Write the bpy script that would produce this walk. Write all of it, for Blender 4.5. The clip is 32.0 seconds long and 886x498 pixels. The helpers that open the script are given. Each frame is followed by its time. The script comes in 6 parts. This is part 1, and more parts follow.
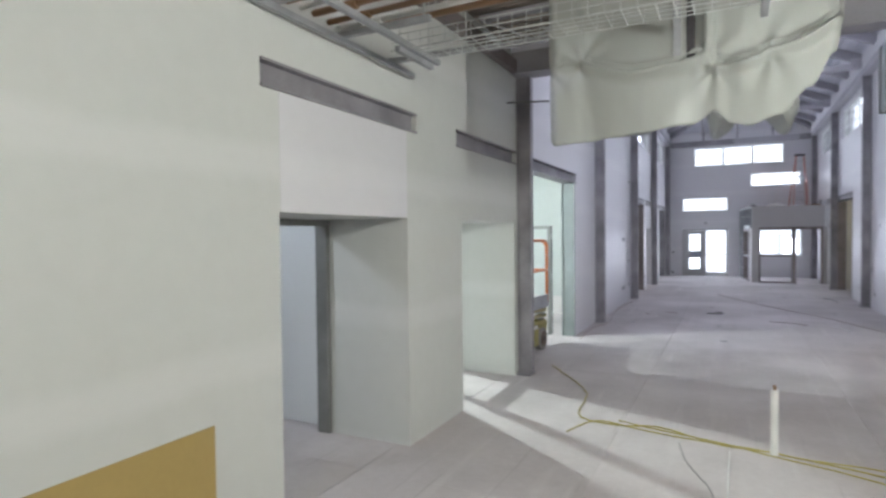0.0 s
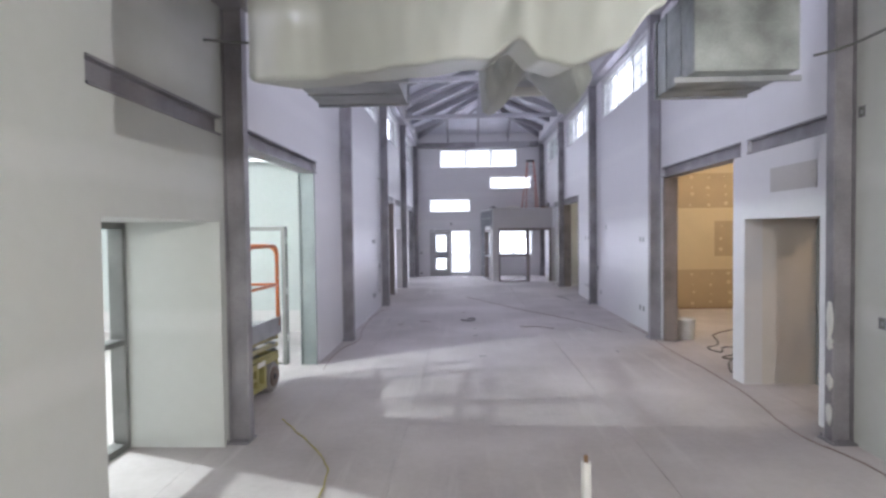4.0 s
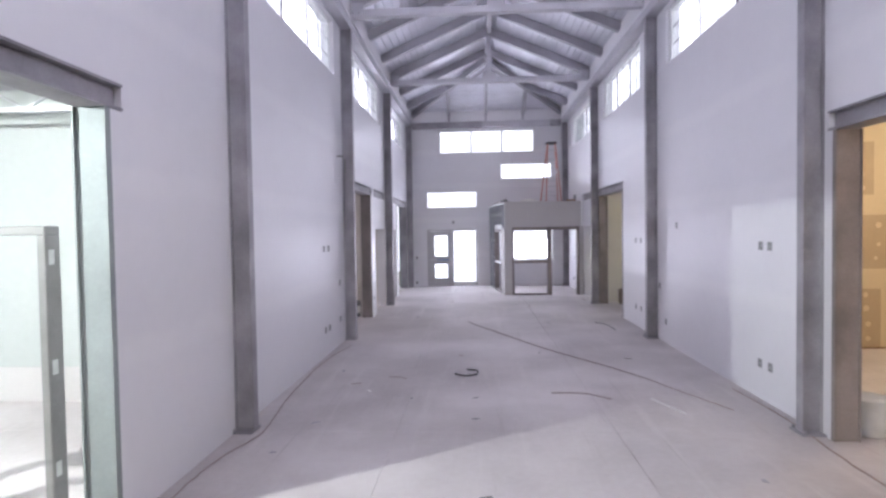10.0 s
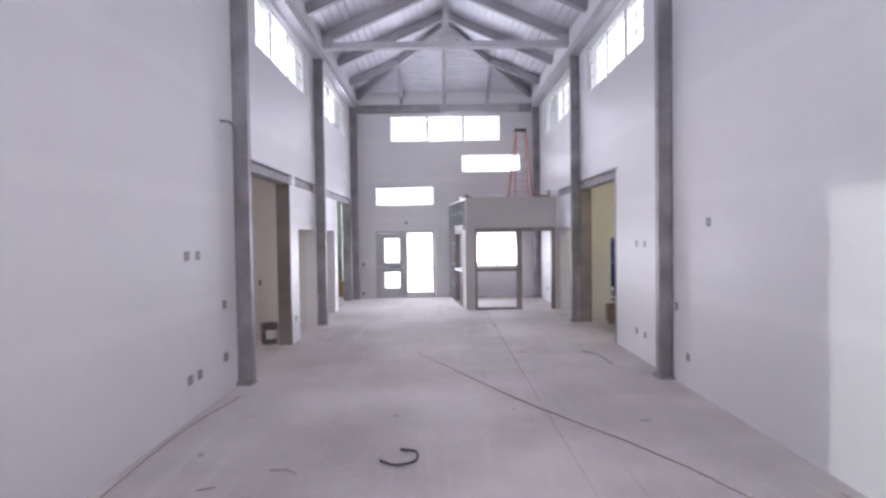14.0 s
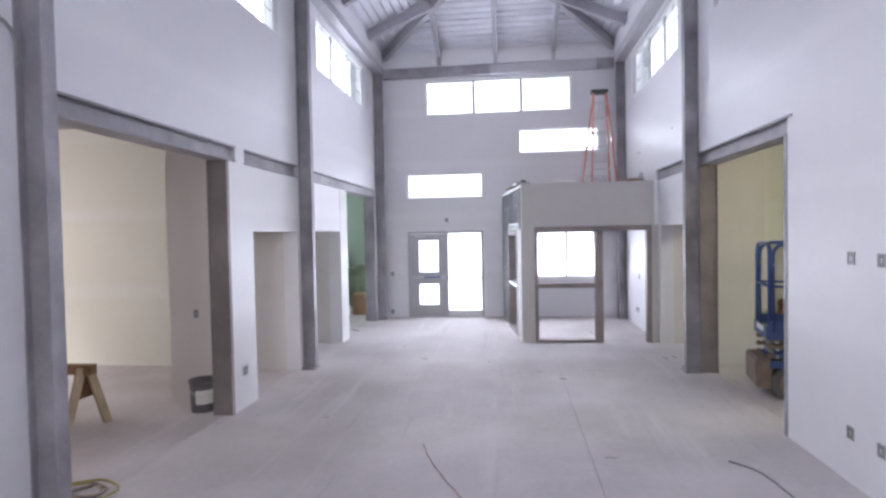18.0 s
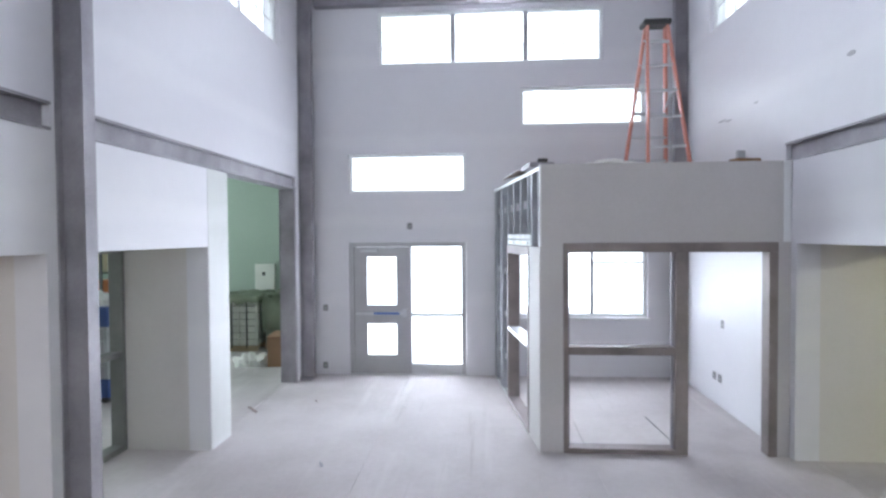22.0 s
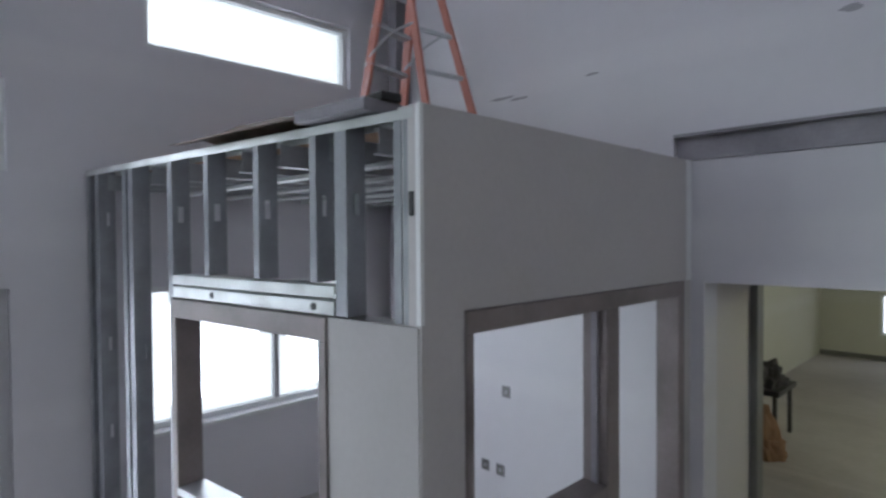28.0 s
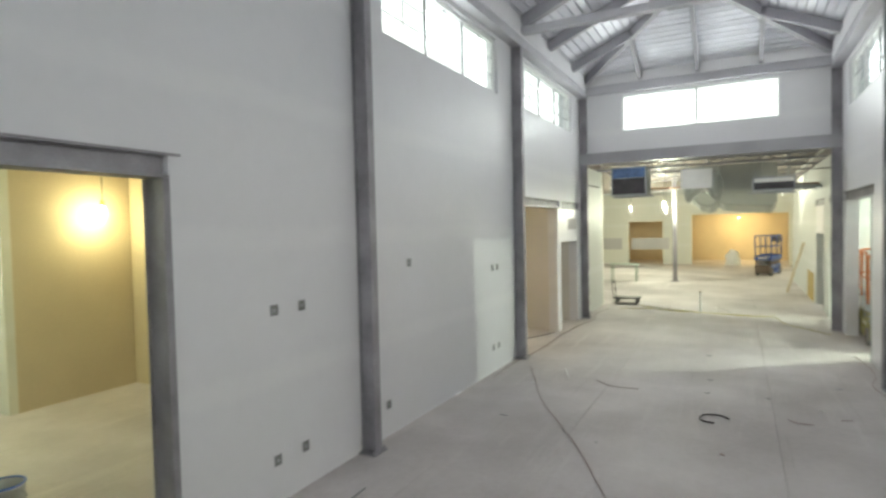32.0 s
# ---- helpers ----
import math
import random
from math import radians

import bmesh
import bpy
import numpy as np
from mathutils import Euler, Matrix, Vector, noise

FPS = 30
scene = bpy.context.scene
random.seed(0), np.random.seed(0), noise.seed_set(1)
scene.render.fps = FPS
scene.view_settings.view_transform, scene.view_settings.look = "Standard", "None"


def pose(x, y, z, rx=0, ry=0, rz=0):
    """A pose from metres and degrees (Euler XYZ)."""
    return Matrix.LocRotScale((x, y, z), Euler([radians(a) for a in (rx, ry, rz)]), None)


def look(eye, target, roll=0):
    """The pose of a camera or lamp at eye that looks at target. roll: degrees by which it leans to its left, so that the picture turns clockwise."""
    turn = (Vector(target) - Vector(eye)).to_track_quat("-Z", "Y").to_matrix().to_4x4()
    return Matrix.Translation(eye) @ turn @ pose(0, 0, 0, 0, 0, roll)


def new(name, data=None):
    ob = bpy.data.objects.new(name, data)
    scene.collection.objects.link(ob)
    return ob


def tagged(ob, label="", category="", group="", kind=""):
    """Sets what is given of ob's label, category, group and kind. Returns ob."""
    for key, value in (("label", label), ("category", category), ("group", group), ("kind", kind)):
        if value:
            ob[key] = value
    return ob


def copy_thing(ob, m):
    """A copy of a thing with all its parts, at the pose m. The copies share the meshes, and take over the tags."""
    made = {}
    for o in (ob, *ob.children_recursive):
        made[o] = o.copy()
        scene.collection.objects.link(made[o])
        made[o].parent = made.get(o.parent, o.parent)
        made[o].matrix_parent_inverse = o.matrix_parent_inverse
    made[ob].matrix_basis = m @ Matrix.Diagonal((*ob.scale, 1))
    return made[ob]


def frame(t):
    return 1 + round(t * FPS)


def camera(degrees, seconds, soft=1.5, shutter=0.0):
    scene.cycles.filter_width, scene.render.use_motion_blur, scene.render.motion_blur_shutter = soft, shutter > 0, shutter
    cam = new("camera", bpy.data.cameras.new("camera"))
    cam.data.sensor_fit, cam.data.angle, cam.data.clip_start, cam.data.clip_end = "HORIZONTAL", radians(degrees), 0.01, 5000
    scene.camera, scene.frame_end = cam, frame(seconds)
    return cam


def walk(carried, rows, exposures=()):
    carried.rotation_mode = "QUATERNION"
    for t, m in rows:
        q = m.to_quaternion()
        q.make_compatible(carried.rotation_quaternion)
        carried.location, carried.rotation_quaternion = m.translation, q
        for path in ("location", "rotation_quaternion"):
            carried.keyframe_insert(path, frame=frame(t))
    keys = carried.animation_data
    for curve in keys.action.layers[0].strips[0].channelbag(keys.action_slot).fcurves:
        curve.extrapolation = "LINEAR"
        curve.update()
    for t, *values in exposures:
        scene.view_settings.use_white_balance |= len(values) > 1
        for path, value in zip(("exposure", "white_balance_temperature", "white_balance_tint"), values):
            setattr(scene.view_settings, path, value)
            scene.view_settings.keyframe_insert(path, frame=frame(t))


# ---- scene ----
cam = camera(75.7, 32.0, soft=2.6, shutter=0.25)
PATH = [
    (0.0, (0.110, 2.064, 1.914), (-0.790, 3.849, 1.864), -0.6),
    (0.5, (0.085, 2.134, 1.907), (-0.520, 4.040, 1.857), -0.4),
    (1.0, (0.042, 2.215, 1.901), (-0.350, 4.176, 1.853), -0.7),
    (1.5, (0.025, 2.292, 1.908), (-0.338, 4.258, 1.861), -0.8),
    (2.0, (-0.007, 2.489, 1.929), (-0.363, 4.456, 1.880), -0.9),
    (2.5, (-0.055, 2.796, 1.941), (-0.409, 4.764, 1.891), -0.9),
    (3.0, (-0.110, 3.227, 1.952), (-0.472, 5.193, 1.902), -1.0),
    (3.5, (-0.180, 3.736, 1.970), (-0.484, 5.712, 1.915), -0.8),
    (4.0, (-0.262, 4.244, 1.946), (-0.338, 6.242, 1.887), -0.7),
    (4.5, (-0.357, 4.649, 1.940), (-0.271, 6.646, 1.880), -0.8),
    (6.5, (-0.410, 6.395, 1.951), (-0.261, 8.388, 1.889), -0.6),
    (7.0, (-0.333, 6.813, 1.955), (-0.203, 8.808, 1.893), -0.7),
    (7.5, (-0.255, 7.182, 1.962), (-0.143, 9.178, 1.899), -0.7),
    (8.0, (-0.146, 7.539, 1.962), (-0.054, 9.536, 1.900), -0.8),
    (8.5, (-0.054, 7.904, 1.966), (-0.073, 9.903, 1.905), -0.9),
    (9.0, (-0.012, 8.240, 1.977), (-0.069, 10.238, 1.915), -0.9),
    (9.5, (-0.014, 8.583, 1.981), (-0.102, 10.580, 1.920), -0.9),
    (10.0, (-0.048, 8.933, 1.983), (-0.163, 10.929, 1.921), -0.9),
    (10.5, (-0.094, 9.313, 1.979), (-0.173, 11.310, 1.917), -0.8),
    (11.0, (-0.175, 9.687, 1.937), (-0.161, 11.686, 1.879), -0.6),
    (11.5, (-0.193, 10.031, 1.940), (-0.164, 12.030, 1.882), -0.7),
    (12.0, (-0.186, 10.315, 1.940), (-0.150, 12.314, 1.883), -0.6),
    (12.5, (-0.141, 10.654, 1.931), (-0.097, 12.653, 1.877), -0.6),
    (13.0, (-0.036, 11.029, 1.960), (0.014, 13.028, 1.904), -0.6),
    (13.5, (0.064, 11.454, 1.945), (0.128, 13.452, 1.891), -0.6),
    (14.0, (0.177, 11.964, 1.918), (0.187, 13.963, 1.868), -0.8),
    (14.5, (0.345, 12.395, 1.964), (0.187, 14.388, 1.910), -0.8),
    (16.5, (0.704, 14.395, 1.932), (0.443, 16.377, 1.885), -1.1),
    (17.0, (0.704, 14.919, 1.986), (0.450, 16.902, 1.930), -1.3),
    (17.5, (0.606, 15.463, 1.982), (0.372, 17.449, 1.927), -1.0),
    (18.0, (0.619, 16.062, 1.990), (0.386, 18.048, 1.935), -1.1),
    (18.5, (0.627, 16.648, 1.982), (0.396, 18.634, 1.929), -1.0),
    (19.0, (0.575, 17.244, 1.994), (0.360, 19.232, 1.941), -0.8),
    (19.5, (0.570, 17.830, 1.984), (0.364, 19.819, 1.934), -0.8),
    (20.0, (0.482, 18.454, 1.959), (0.297, 20.445, 1.915), -0.6),
    (20.5, (0.427, 19.048, 1.961), (0.260, 21.041, 1.917), -0.5),
    (21.0, (0.390, 19.633, 1.975), (0.234, 21.626, 1.929), -0.4),
    (21.5, (0.326, 20.183, 2.017), (0.181, 22.177, 1.961), -0.5),
    (22.0, (0.268, 20.733, 2.164), (0.129, 22.728, 2.114), -0.4),
    (22.5, (0.172, 21.274, 2.301), (0.048, 23.270, 2.255), -0.4),
    (23.0, (0.050, 21.913, 2.325), (-0.056, 23.910, 2.282), -0.5),
    (23.5, (0.014, 22.518, 2.344), (-0.090, 24.515, 2.299), -0.4),
    (24.0, (-0.063, 22.949, 2.371), (-0.147, 24.947, 2.321), -0.3),
    (24.5, (-0.170, 23.238, 2.354), (-0.223, 25.237, 2.301), -0.4),
    (26.5, (-0.396, 24.880, 2.378), (0.107, 26.816, 2.329), -0.3),
    (27.0, (-0.491, 24.950, 2.380), (0.328, 26.774, 2.327), -0.3),
    (27.5, (-0.520, 24.937, 2.356), (0.619, 26.580, 2.312), -0.4),
    (28.0, (-0.554, 24.856, 2.361), (0.844, 26.285, 2.320), -0.4),
    (28.5, (-0.548, 24.753, 2.370), (1.095, 25.893, 2.332), -0.5),
    (29.0, (-0.518, 24.645, 2.381), (1.362, 25.327, 2.348), -0.3),
    (29.5, (-0.599, 24.768, 2.389), (1.400, 24.820, 2.345), -1.4),
    (30.0, (-0.635, 24.899, 2.378), (1.269, 24.289, 2.330), -1.3),
    (30.5, (-0.550, 24.880, 2.383), (1.143, 23.817, 2.335), -1.5),
    (31.0, (-0.492, 24.763, 2.397), (0.946, 23.374, 2.342), -1.7),
    (31.5, (-0.477, 24.634, 2.407), (0.717, 23.031, 2.344), -1.6),
    (32.0, (-0.470, 24.534, 2.430), (0.450, 22.759, 2.360), -1.3),
]
# seconds, stops, kelvin, tint
EXPOSURE = [
    (0.0, -0.3, 5950, 6), (1.0, -0.12, 5980, 6), (2.0, -0.12, 5980, 8), (4.0, -0.24, 5980, 11), (7.0, -0.1, 5980, 14), (9.0, 0.05, 6020, 15), (13.0, 0.21, 6320, 13), (19.0, 0.44, 6030, 8),
    (23.0, 0.44, 5980, 2), (24.5, 0.36, 6000, 2), (26.5, -0.44, 5880, 2), (28.0, -0.84, 6000, 2), (29.0, -0.4, 6150, 0), (29.5, -0.26, 6400, -3), (30.0, -0.28, 6800, -2), (30.5, -0.3, 6700, -7), (32.0, -0.06, 6900, -9),
]
walk(cam, [(t, look(eye, target, roll)) for t, eye, target, roll in PATH], EXPOSURE)

# ---- light ----
world = bpy.data.worlds.new("sky")
scene.world = world
world.use_nodes = True
wn = world.node_tree
sky = wn.nodes.new("ShaderNodeTexSky")
sky.sky_type, sky.sun_disc = "NISHITA", False
sky.sun_elevation, sky.sun_rotation = radians(38), radians(250)
pale = wn.nodes.new("ShaderNodeHueSaturation")      # thin even cloud
pale.inputs["Saturation"].default_value = 0.25
wn.links.new(sky.outputs[0], pale.inputs["Color"])
wn.links.new(pale.outputs[0], wn.nodes["Background"].inputs[0])
wn.nodes["Background"].inputs[1].default_value = 0.14
sun = new("sun", bpy.data.lights.new("sun", "SUN"))
sun.data.energy, sun.data.angle, sun.data.color = 1.2, radians(10), (1, 0.95, 0.9)
sun.matrix_world = look((-20, -8, 18), (0, 8, 0))


def area_lamp(name, eye, target, w, h, power, color):
    lamp = new(name, bpy.data.lights.new(name, "AREA"))
    lamp.data.shape, lamp.data.size, lamp.data.size_y = "RECTANGLE", w, h
    lamp.data.energy, lamp.data.color = power, color
    lamp.matrix_world = look(eye, target)
    return lamp


def bulb_lamp(name, place, power, color, radius=0.06):
    lamp = new(name, bpy.data.lights.new(name, "POINT"))
    lamp.data.energy, lamp.data.color, lamp.data.shadow_soft_size = power, color, radius
    lamp.location = place
    return lamp


XW, XE = -2.48, 3.207          # hall faces of the two long walls
YS, YN = 9.5, 29.45            # ends of the tall hall
XM = (XW + XE) / 2
CLERESTORY = [(10.3, 13.85), (15.25, 18.85), (20.4, 23.65), (25.2, 28.4)]
CZ0, CZ1 = 4.74, 5.66
DAY = (0.89, 0.875, 1.0)
for (y0, y1), west, east in zip(CLERESTORY, (13, 24, 22, 21), (17, 28, 5, 0)):
    ym = (y0 + y1) / 2
    area_lamp("daylight_west", (XW - 0.15, ym, 5.2), (XW + 1, ym, 5.2), (y1 - y0) * 0.27, 0.55, west, DAY)
    if east:
        area_lamp("daylight_east", (XE + 0.15, ym, 5.2), (XE - 1, ym, 5.2), (y1 - y0) * 0.27, 0.55, east, DAY)
area_lamp("daylight_north", (0.38, YN + 0.16, 5.17), (0.38, YN - 2, 5.17), 0.9, 0.5, 25, DAY)
for x in (-0.46, 1.28):
    area_lamp("daylight_south", (x, YS - 0.15, 5.26), (x, YS + 2, 5.26), 1.3, 0.55, 36, DAY)
area_lamp("daylight_door", (-0.45, YN + 0.14, 1.45), (-0.45, YN - 2, 1.45), 0.6, 0.85, 28, DAY)
area_lamp("daylight_door", (-0.45, YN + 0.14, 0.55), (-0.45, YN - 2, 0.55), 0.6, 0.6, 22, DAY)
area_lamp("daylight_door", (-1.30, YN + 0.14, 1.45), (-1.30, YN - 2, 1.45), 0.34, 0.6, 20, DAY)
area_lamp("daylight_door", (-1.30, YN + 0.14, 0.55), (-1.30, YN - 2, 0.55), 0.34, 0.4, 11, DAY)
area_lamp("daylight_booth", (1.36, YN + 0.14, 1.45), (1.36, YN - 2, 1.45), 0.85, 0.8, 26, DAY)
area_lamp("daylight_booth", (2.31, YN + 0.14, 1.3), (2.31, YN - 2, 1.3), 0.5, 0.6, 14, DAY)
area_lamp("daylight_window", (-0.89, YN + 0.14, 3.11), (-0.89, YN - 2, 3.11), 1.5, 0.34, 11, DAY)
area_lamp("daylight_window", (1.775, YN + 0.14, 4.09), (1.775, YN - 2, 4.09), 1.5, 0.34, 13, DAY)
# fill for the west side rooms, through added windows out of view
area_lamp("fill_bright_room", (-9.35, 8.2, 1.9), (-2, 9.6, 1.0), 3.4, 1.8, 25, (0.9, 0.98, 1.0))
area_lamp("fill_bright_room", (-9.35, 13.3, 1.9), (-4, 13.3, 1.4), 2.2, 1.8, 20, (0.9, 0.98, 1.0))
area_lamp("fill_beige_room", (-9.0, 21.8, 2.2), (-3, 21.8, 1.0), 2.6, 1.6, 100, (1, 0.87, 0.82))
area_lamp("fill_green_room", (-8.9, 29.5, 2.2), (-3, 29.8, 1.0), 2.6, 1.6, 150, (0.9, 1, 0.94))
for y0, y1, z0, z1, power in ((21.4, 23.4, 0.62, 1.24, 9), (21.4, 23.4, 1.70, 2.28, 9), (26.15, 26.75, 0.46, 1.24, 4), (24.85, 25.2, 0.74, 1.16, 1.5)):
    area_lamp("daylight_small_window", (12.83, (y0 + y1) / 2, (z0 + z1) / 2), (10, (y0 + y1) / 2, (z0 + z1) / 2), y1 - y0 - 0.1, z1 - z0 - 0.1, power, DAY)
bulb_lamp("lamp_bright_room", (-6.05, 10.18, 3.19), 1350, (0.95, 1.0, 0.91), 0.03)
bulb_lamp("lamp_orange_room", (6.05, 15.9, 3.17), 190, (1.0, 0.78, 0.5), 0.12)
bulb_lamp("lamp_yellow_room", (8.1, 19.2, 2.75), 44, (1.0, 0.84, 0.52), 0.12)
bulb_lamp("lamp_yellow_room", (7.5, 22.60, 2.84), 172, (1.0, 0.98, 0.66), 0.15)
bulb_lamp("lamp_south", (1.6, 4.88, 2.84), 330, (1.0, 0.96, 0.87), 0.03)
bulb_lamp("lamp_south", (2.3, -1.0, 3.2), 400, (1.0, 0.96, 0.85), 0.12)
bulb_lamp("lamp_south", (-4.5, -5.0, 3.2), 430, (1.0, 0.96, 0.82), 0.12)
bulb_lamp("lamp_south", (4.5, -6.5, 3.2), 430, (1.0, 0.97, 0.85), 0.12)
bulb_lamp("lamp_south", (-1.9, 0.5, 3.5), 60, (1.0, 0.97, 0.88), 0.12)
# added fill behind the east door recess, no fixture built for it
bulb_lamp("lamp_orange_room", (5.2, 10.5, 2.9), 60, (1.0, 0.74, 0.46), 0.1)
bulb_lamp("lamp_recess", (-4.9, 4.6, 3.0), 100, (0.92, 0.94, 1.0), 0.1)
bulb_lamp("lamp_far_orange", (-0.5, -15.0, 2.6), 260, (1.0, 0.74, 0.42), 0.15)


# ---- materials ----
def material(name, base, rough=0.6, metal=0.0, var=0.1, scale=1.2, grain=40.0, bump=0.06, tint=None, wear=0.0):
    """Principled surface with broad and fine variation and a little relief, at real size."""
    m = bpy.data.materials.new(name)
    m.use_nodes = True
    nt, bs = m.node_tree, m.node_tree.nodes["Principled BSDF"]
    n1, n2 = nt.nodes.new("ShaderNodeTexNoise"), nt.nodes.new("ShaderNodeTexNoise")
    n1.inputs["Scale"].default_value, n1.inputs["Detail"].default_value = scale, 5
    n2.inputs["Scale"].default_value, n2.inputs["Detail"].default_value = grain, 3
    geo = nt.nodes.new("ShaderNodeNewGeometry")
    for n in (n1, n2):
        nt.links.new(geo.outputs["Position"], n.inputs["Vector"])
    ramp = nt.nodes.new("ShaderNodeValToRGB")
    lo = [c * (1 - var * 1.6) for c in base]
    hi = [min(1, c * (1 + var)) for c in (tint or base)]
    ramp.color_ramp.elements[0].color, ramp.color_ramp.elements[1].color = (*lo, 1), (*hi, 1)
    ramp.color_ramp.elements[0].position, ramp.color_ramp.elements[1].position = 0.3, 0.68
    nt.links.new(n1.outputs["Fac"], ramp.inputs["Fac"])
    mix = nt.nodes.new("ShaderNodeMix")
    mix.data_type, mix.blend_type = "RGBA", "OVERLAY"
    mix.inputs["Factor"].default_value = 0.04 + var * 0.7
    nt.links.new(ramp.outputs["Color"], mix.inputs[6])
    bw = nt.nodes.new("ShaderNodeRGBToBW")
    nt.links.new(n2.outputs["Color"], bw.inputs[0])
    nt.links.new(bw.outputs[0], mix.inputs[7])
    nt.links.new(mix.outputs[2], bs.inputs["Base Color"])
    if wear:
        # scuffs and dust of their own shape
        n3 = nt.nodes.new("ShaderNodeTexNoise")
        n3.inputs["Scale"].default_value, n3.inputs["Detail"].default_value, n3.inputs["Roughness"].default_value = scale * 2.7, 8, 0.7
        nt.links.new(geo.outputs["Position"], n3.inputs["Vector"])
        r3 = nt.nodes.new("ShaderNodeValToRGB")
        r3.color_ramp.elements[0].position, r3.color_ramp.elements[1].position = 0.56, 0.72
        nt.links.new(n3.outputs["Fac"], r3.inputs["Fac"])
        mul = nt.nodes.new("ShaderNodeMath")
        mul.operation = "MULTIPLY"
        mul.inputs[1].default_value = wear
        nt.links.new(r3.outputs["Color"], mul.inputs[0])
        mix2 = nt.nodes.new("ShaderNodeMix")
        mix2.data_type = "RGBA"
        nt.links.new(mul.outputs[0], mix2.inputs["Factor"])
        nt.links.new(mix.outputs[2], mix2.inputs[6])
        mix2.inputs[7].default_value = (*[min(1, 0.35 + c * 0.7) for c in base], 1)
        nt.links.new(mix2.outputs[2], bs.inputs["Base Color"])
    mr = nt.nodes.new("ShaderNodeMapRange")
    mr.inputs["To Min"].default_value, mr.inputs["To Max"].default_value = max(0.03, rough - 0.1), min(1, rough + 0.1)
    nt.links.new(n1.outputs["Fac"], mr.inputs["Value"])
    nt.links.new(mr.outputs[0], bs.inputs["Roughness"])
    bs.inputs["Metallic"].default_value = metal
    if bump:
        bp = nt.nodes.new("ShaderNodeBump")
        bp.inputs["Strength"].default_value, bp.inputs["Distance"].default_value = bump, 0.01
        nt.links.new(n2.outputs["Fac"], bp.inputs["Height"])
        nt.links.new(bp.outputs["Normal"], bs.inputs["Normal"])
    return m


def emitter(name, color, strength):
    m = bpy.data.materials.new(name)
    m.use_nodes = True
    bs = m.node_tree.nodes["Principled BSDF"]
    bs.inputs["Base Color"].default_value = (0.8, 0.8, 0.8, 1)
    bs.inputs["Emission Color"].default_value, bs.inputs["Emission Strength"].default_value = (*color, 1), strength
    return m


WALL = material("primed_drywall", (0.68, 0.67, 0.70), 0.44, 0, 0.03, 0.45, 9, 0.02)
BOARD = material("bare_drywall_paper", (0.52, 0.50, 0.495), 0.75, 0, 0.04, 0.9, 35, 0.03)
ALCOVE = material("beige_recess_drywall", (0.64, 0.61, 0.59), 0.7, 0, 0.04, 0.8, 30, 0.03)
WHITE = material("white_board", (0.78, 0.79, 0.79), 0.6, 0, 0.025, 0.8, 30, 0.02)
# white walls, darkened in colour to offset the strong lamp in that room
ROOMW = material("toned_down_white_wall", (0.43, 0.455, 0.445), 0.65, 0, 0.03, 0.6, 12, 0.02)
CREAM = material("cream_primed_wall", (0.68, 0.67, 0.60), 0.65, 0, 0.03, 0.5, 9, 0.02)
LOWWALL = material("pale_primed_wall", (0.60, 0.61, 0.59), 0.6, 0, 0.03, 0.5, 9, 0.02)
OCHRE = material("ochre_drywall", (0.60, 0.51, 0.36), 0.7, 0, 0.05, 0.8, 25, 0.03)
BROWNB = material("brown_bare_board", (0.45, 0.36, 0.25), 0.8, 0, 0.06, 0.9, 30, 0.03)
MUD = material("joint_compound", (0.60, 0.51, 0.37), 0.7, 0, 0.05, 3, 40, 0.05)
GREENB = material("muted_green", (0.37, 0.44, 0.38), 0.75, 0, 0.05, 0.7, 25, 0.03)
YELLOW = material("yellow_bare_patch", (0.42, 0.31, 0.11), 0.75, 0, 0.05, 1.0, 30, 0.03)
CONC = material("dusty_concrete", (0.515, 0.472, 0.47), 0.75, 0, 0.11, 0.5, 18, 0.10, (0.59, 0.552, 0.548), 0.25)
JOINT = material("floor_joint", (0.25, 0.23, 0.22), 0.9, 0, 0.1, 3, 40, 0.1)
STEEL = material("primed_steel", (0.275, 0.26, 0.285), 0.5, 0.2, 0.18, 2.2, 50, 0.05, (0.31, 0.295, 0.32), 0.12)
STEELB = material("brown_primed_steel", (0.25, 0.215, 0.21), 0.55, 0.2, 0.18, 2.2, 50, 0.05, None, 0.10)
FRAMEM = material("grey_door_frame_steel", (0.21, 0.21, 0.205), 0.5, 0.2, 0.12, 2.5, 50, 0.04, None, 0.1)
JAMB = material("grey_green_jamb_steel", (0.26, 0.29, 0.29), 0.5, 0.2, 0.1, 2, 40, 0.04, None, 0.15)
ROOFS = material("grey_roof_steel", (0.36, 0.35, 0.38), 0.5, 0.1, 0.08, 1.5, 40, 0.03)
RAFT = material("pale_grey_roof_steel", (0.47, 0.46, 0.50), 0.5, 0.05, 0.08, 1.5, 40, 0.03)
RAFTD = material("dull_grey_rafter_steel", (0.36, 0.35, 0.385), 0.5, 0.1, 0.1, 1.5, 40, 0.03)
DECK = material("pale_metal_deck", (0.70, 0.70, 0.76), 0.4, 0.15, 0.07, 1.5, 40, 0.02)
GALV = material("galvanised_steel", (0.58, 0.60, 0.59), 0.36, 0.55, 0.14, 5, 60, 0.03)
DUCTM = material("weathered_galvanised_sheet", (0.40, 0.425, 0.42), 0.5, 0.6, 0.22, 3.5, 60, 0.03)
TAPE = material("dull_blue_tape", (0.10, 0.17, 0.34), 0.55, 0, 0.2, 6, 60, 0.02)
LOWDECK = material("brownish_metal_deck", (0.33, 0.29, 0.25), 0.55, 0.1, 0.12, 1.5, 40, 0.03)
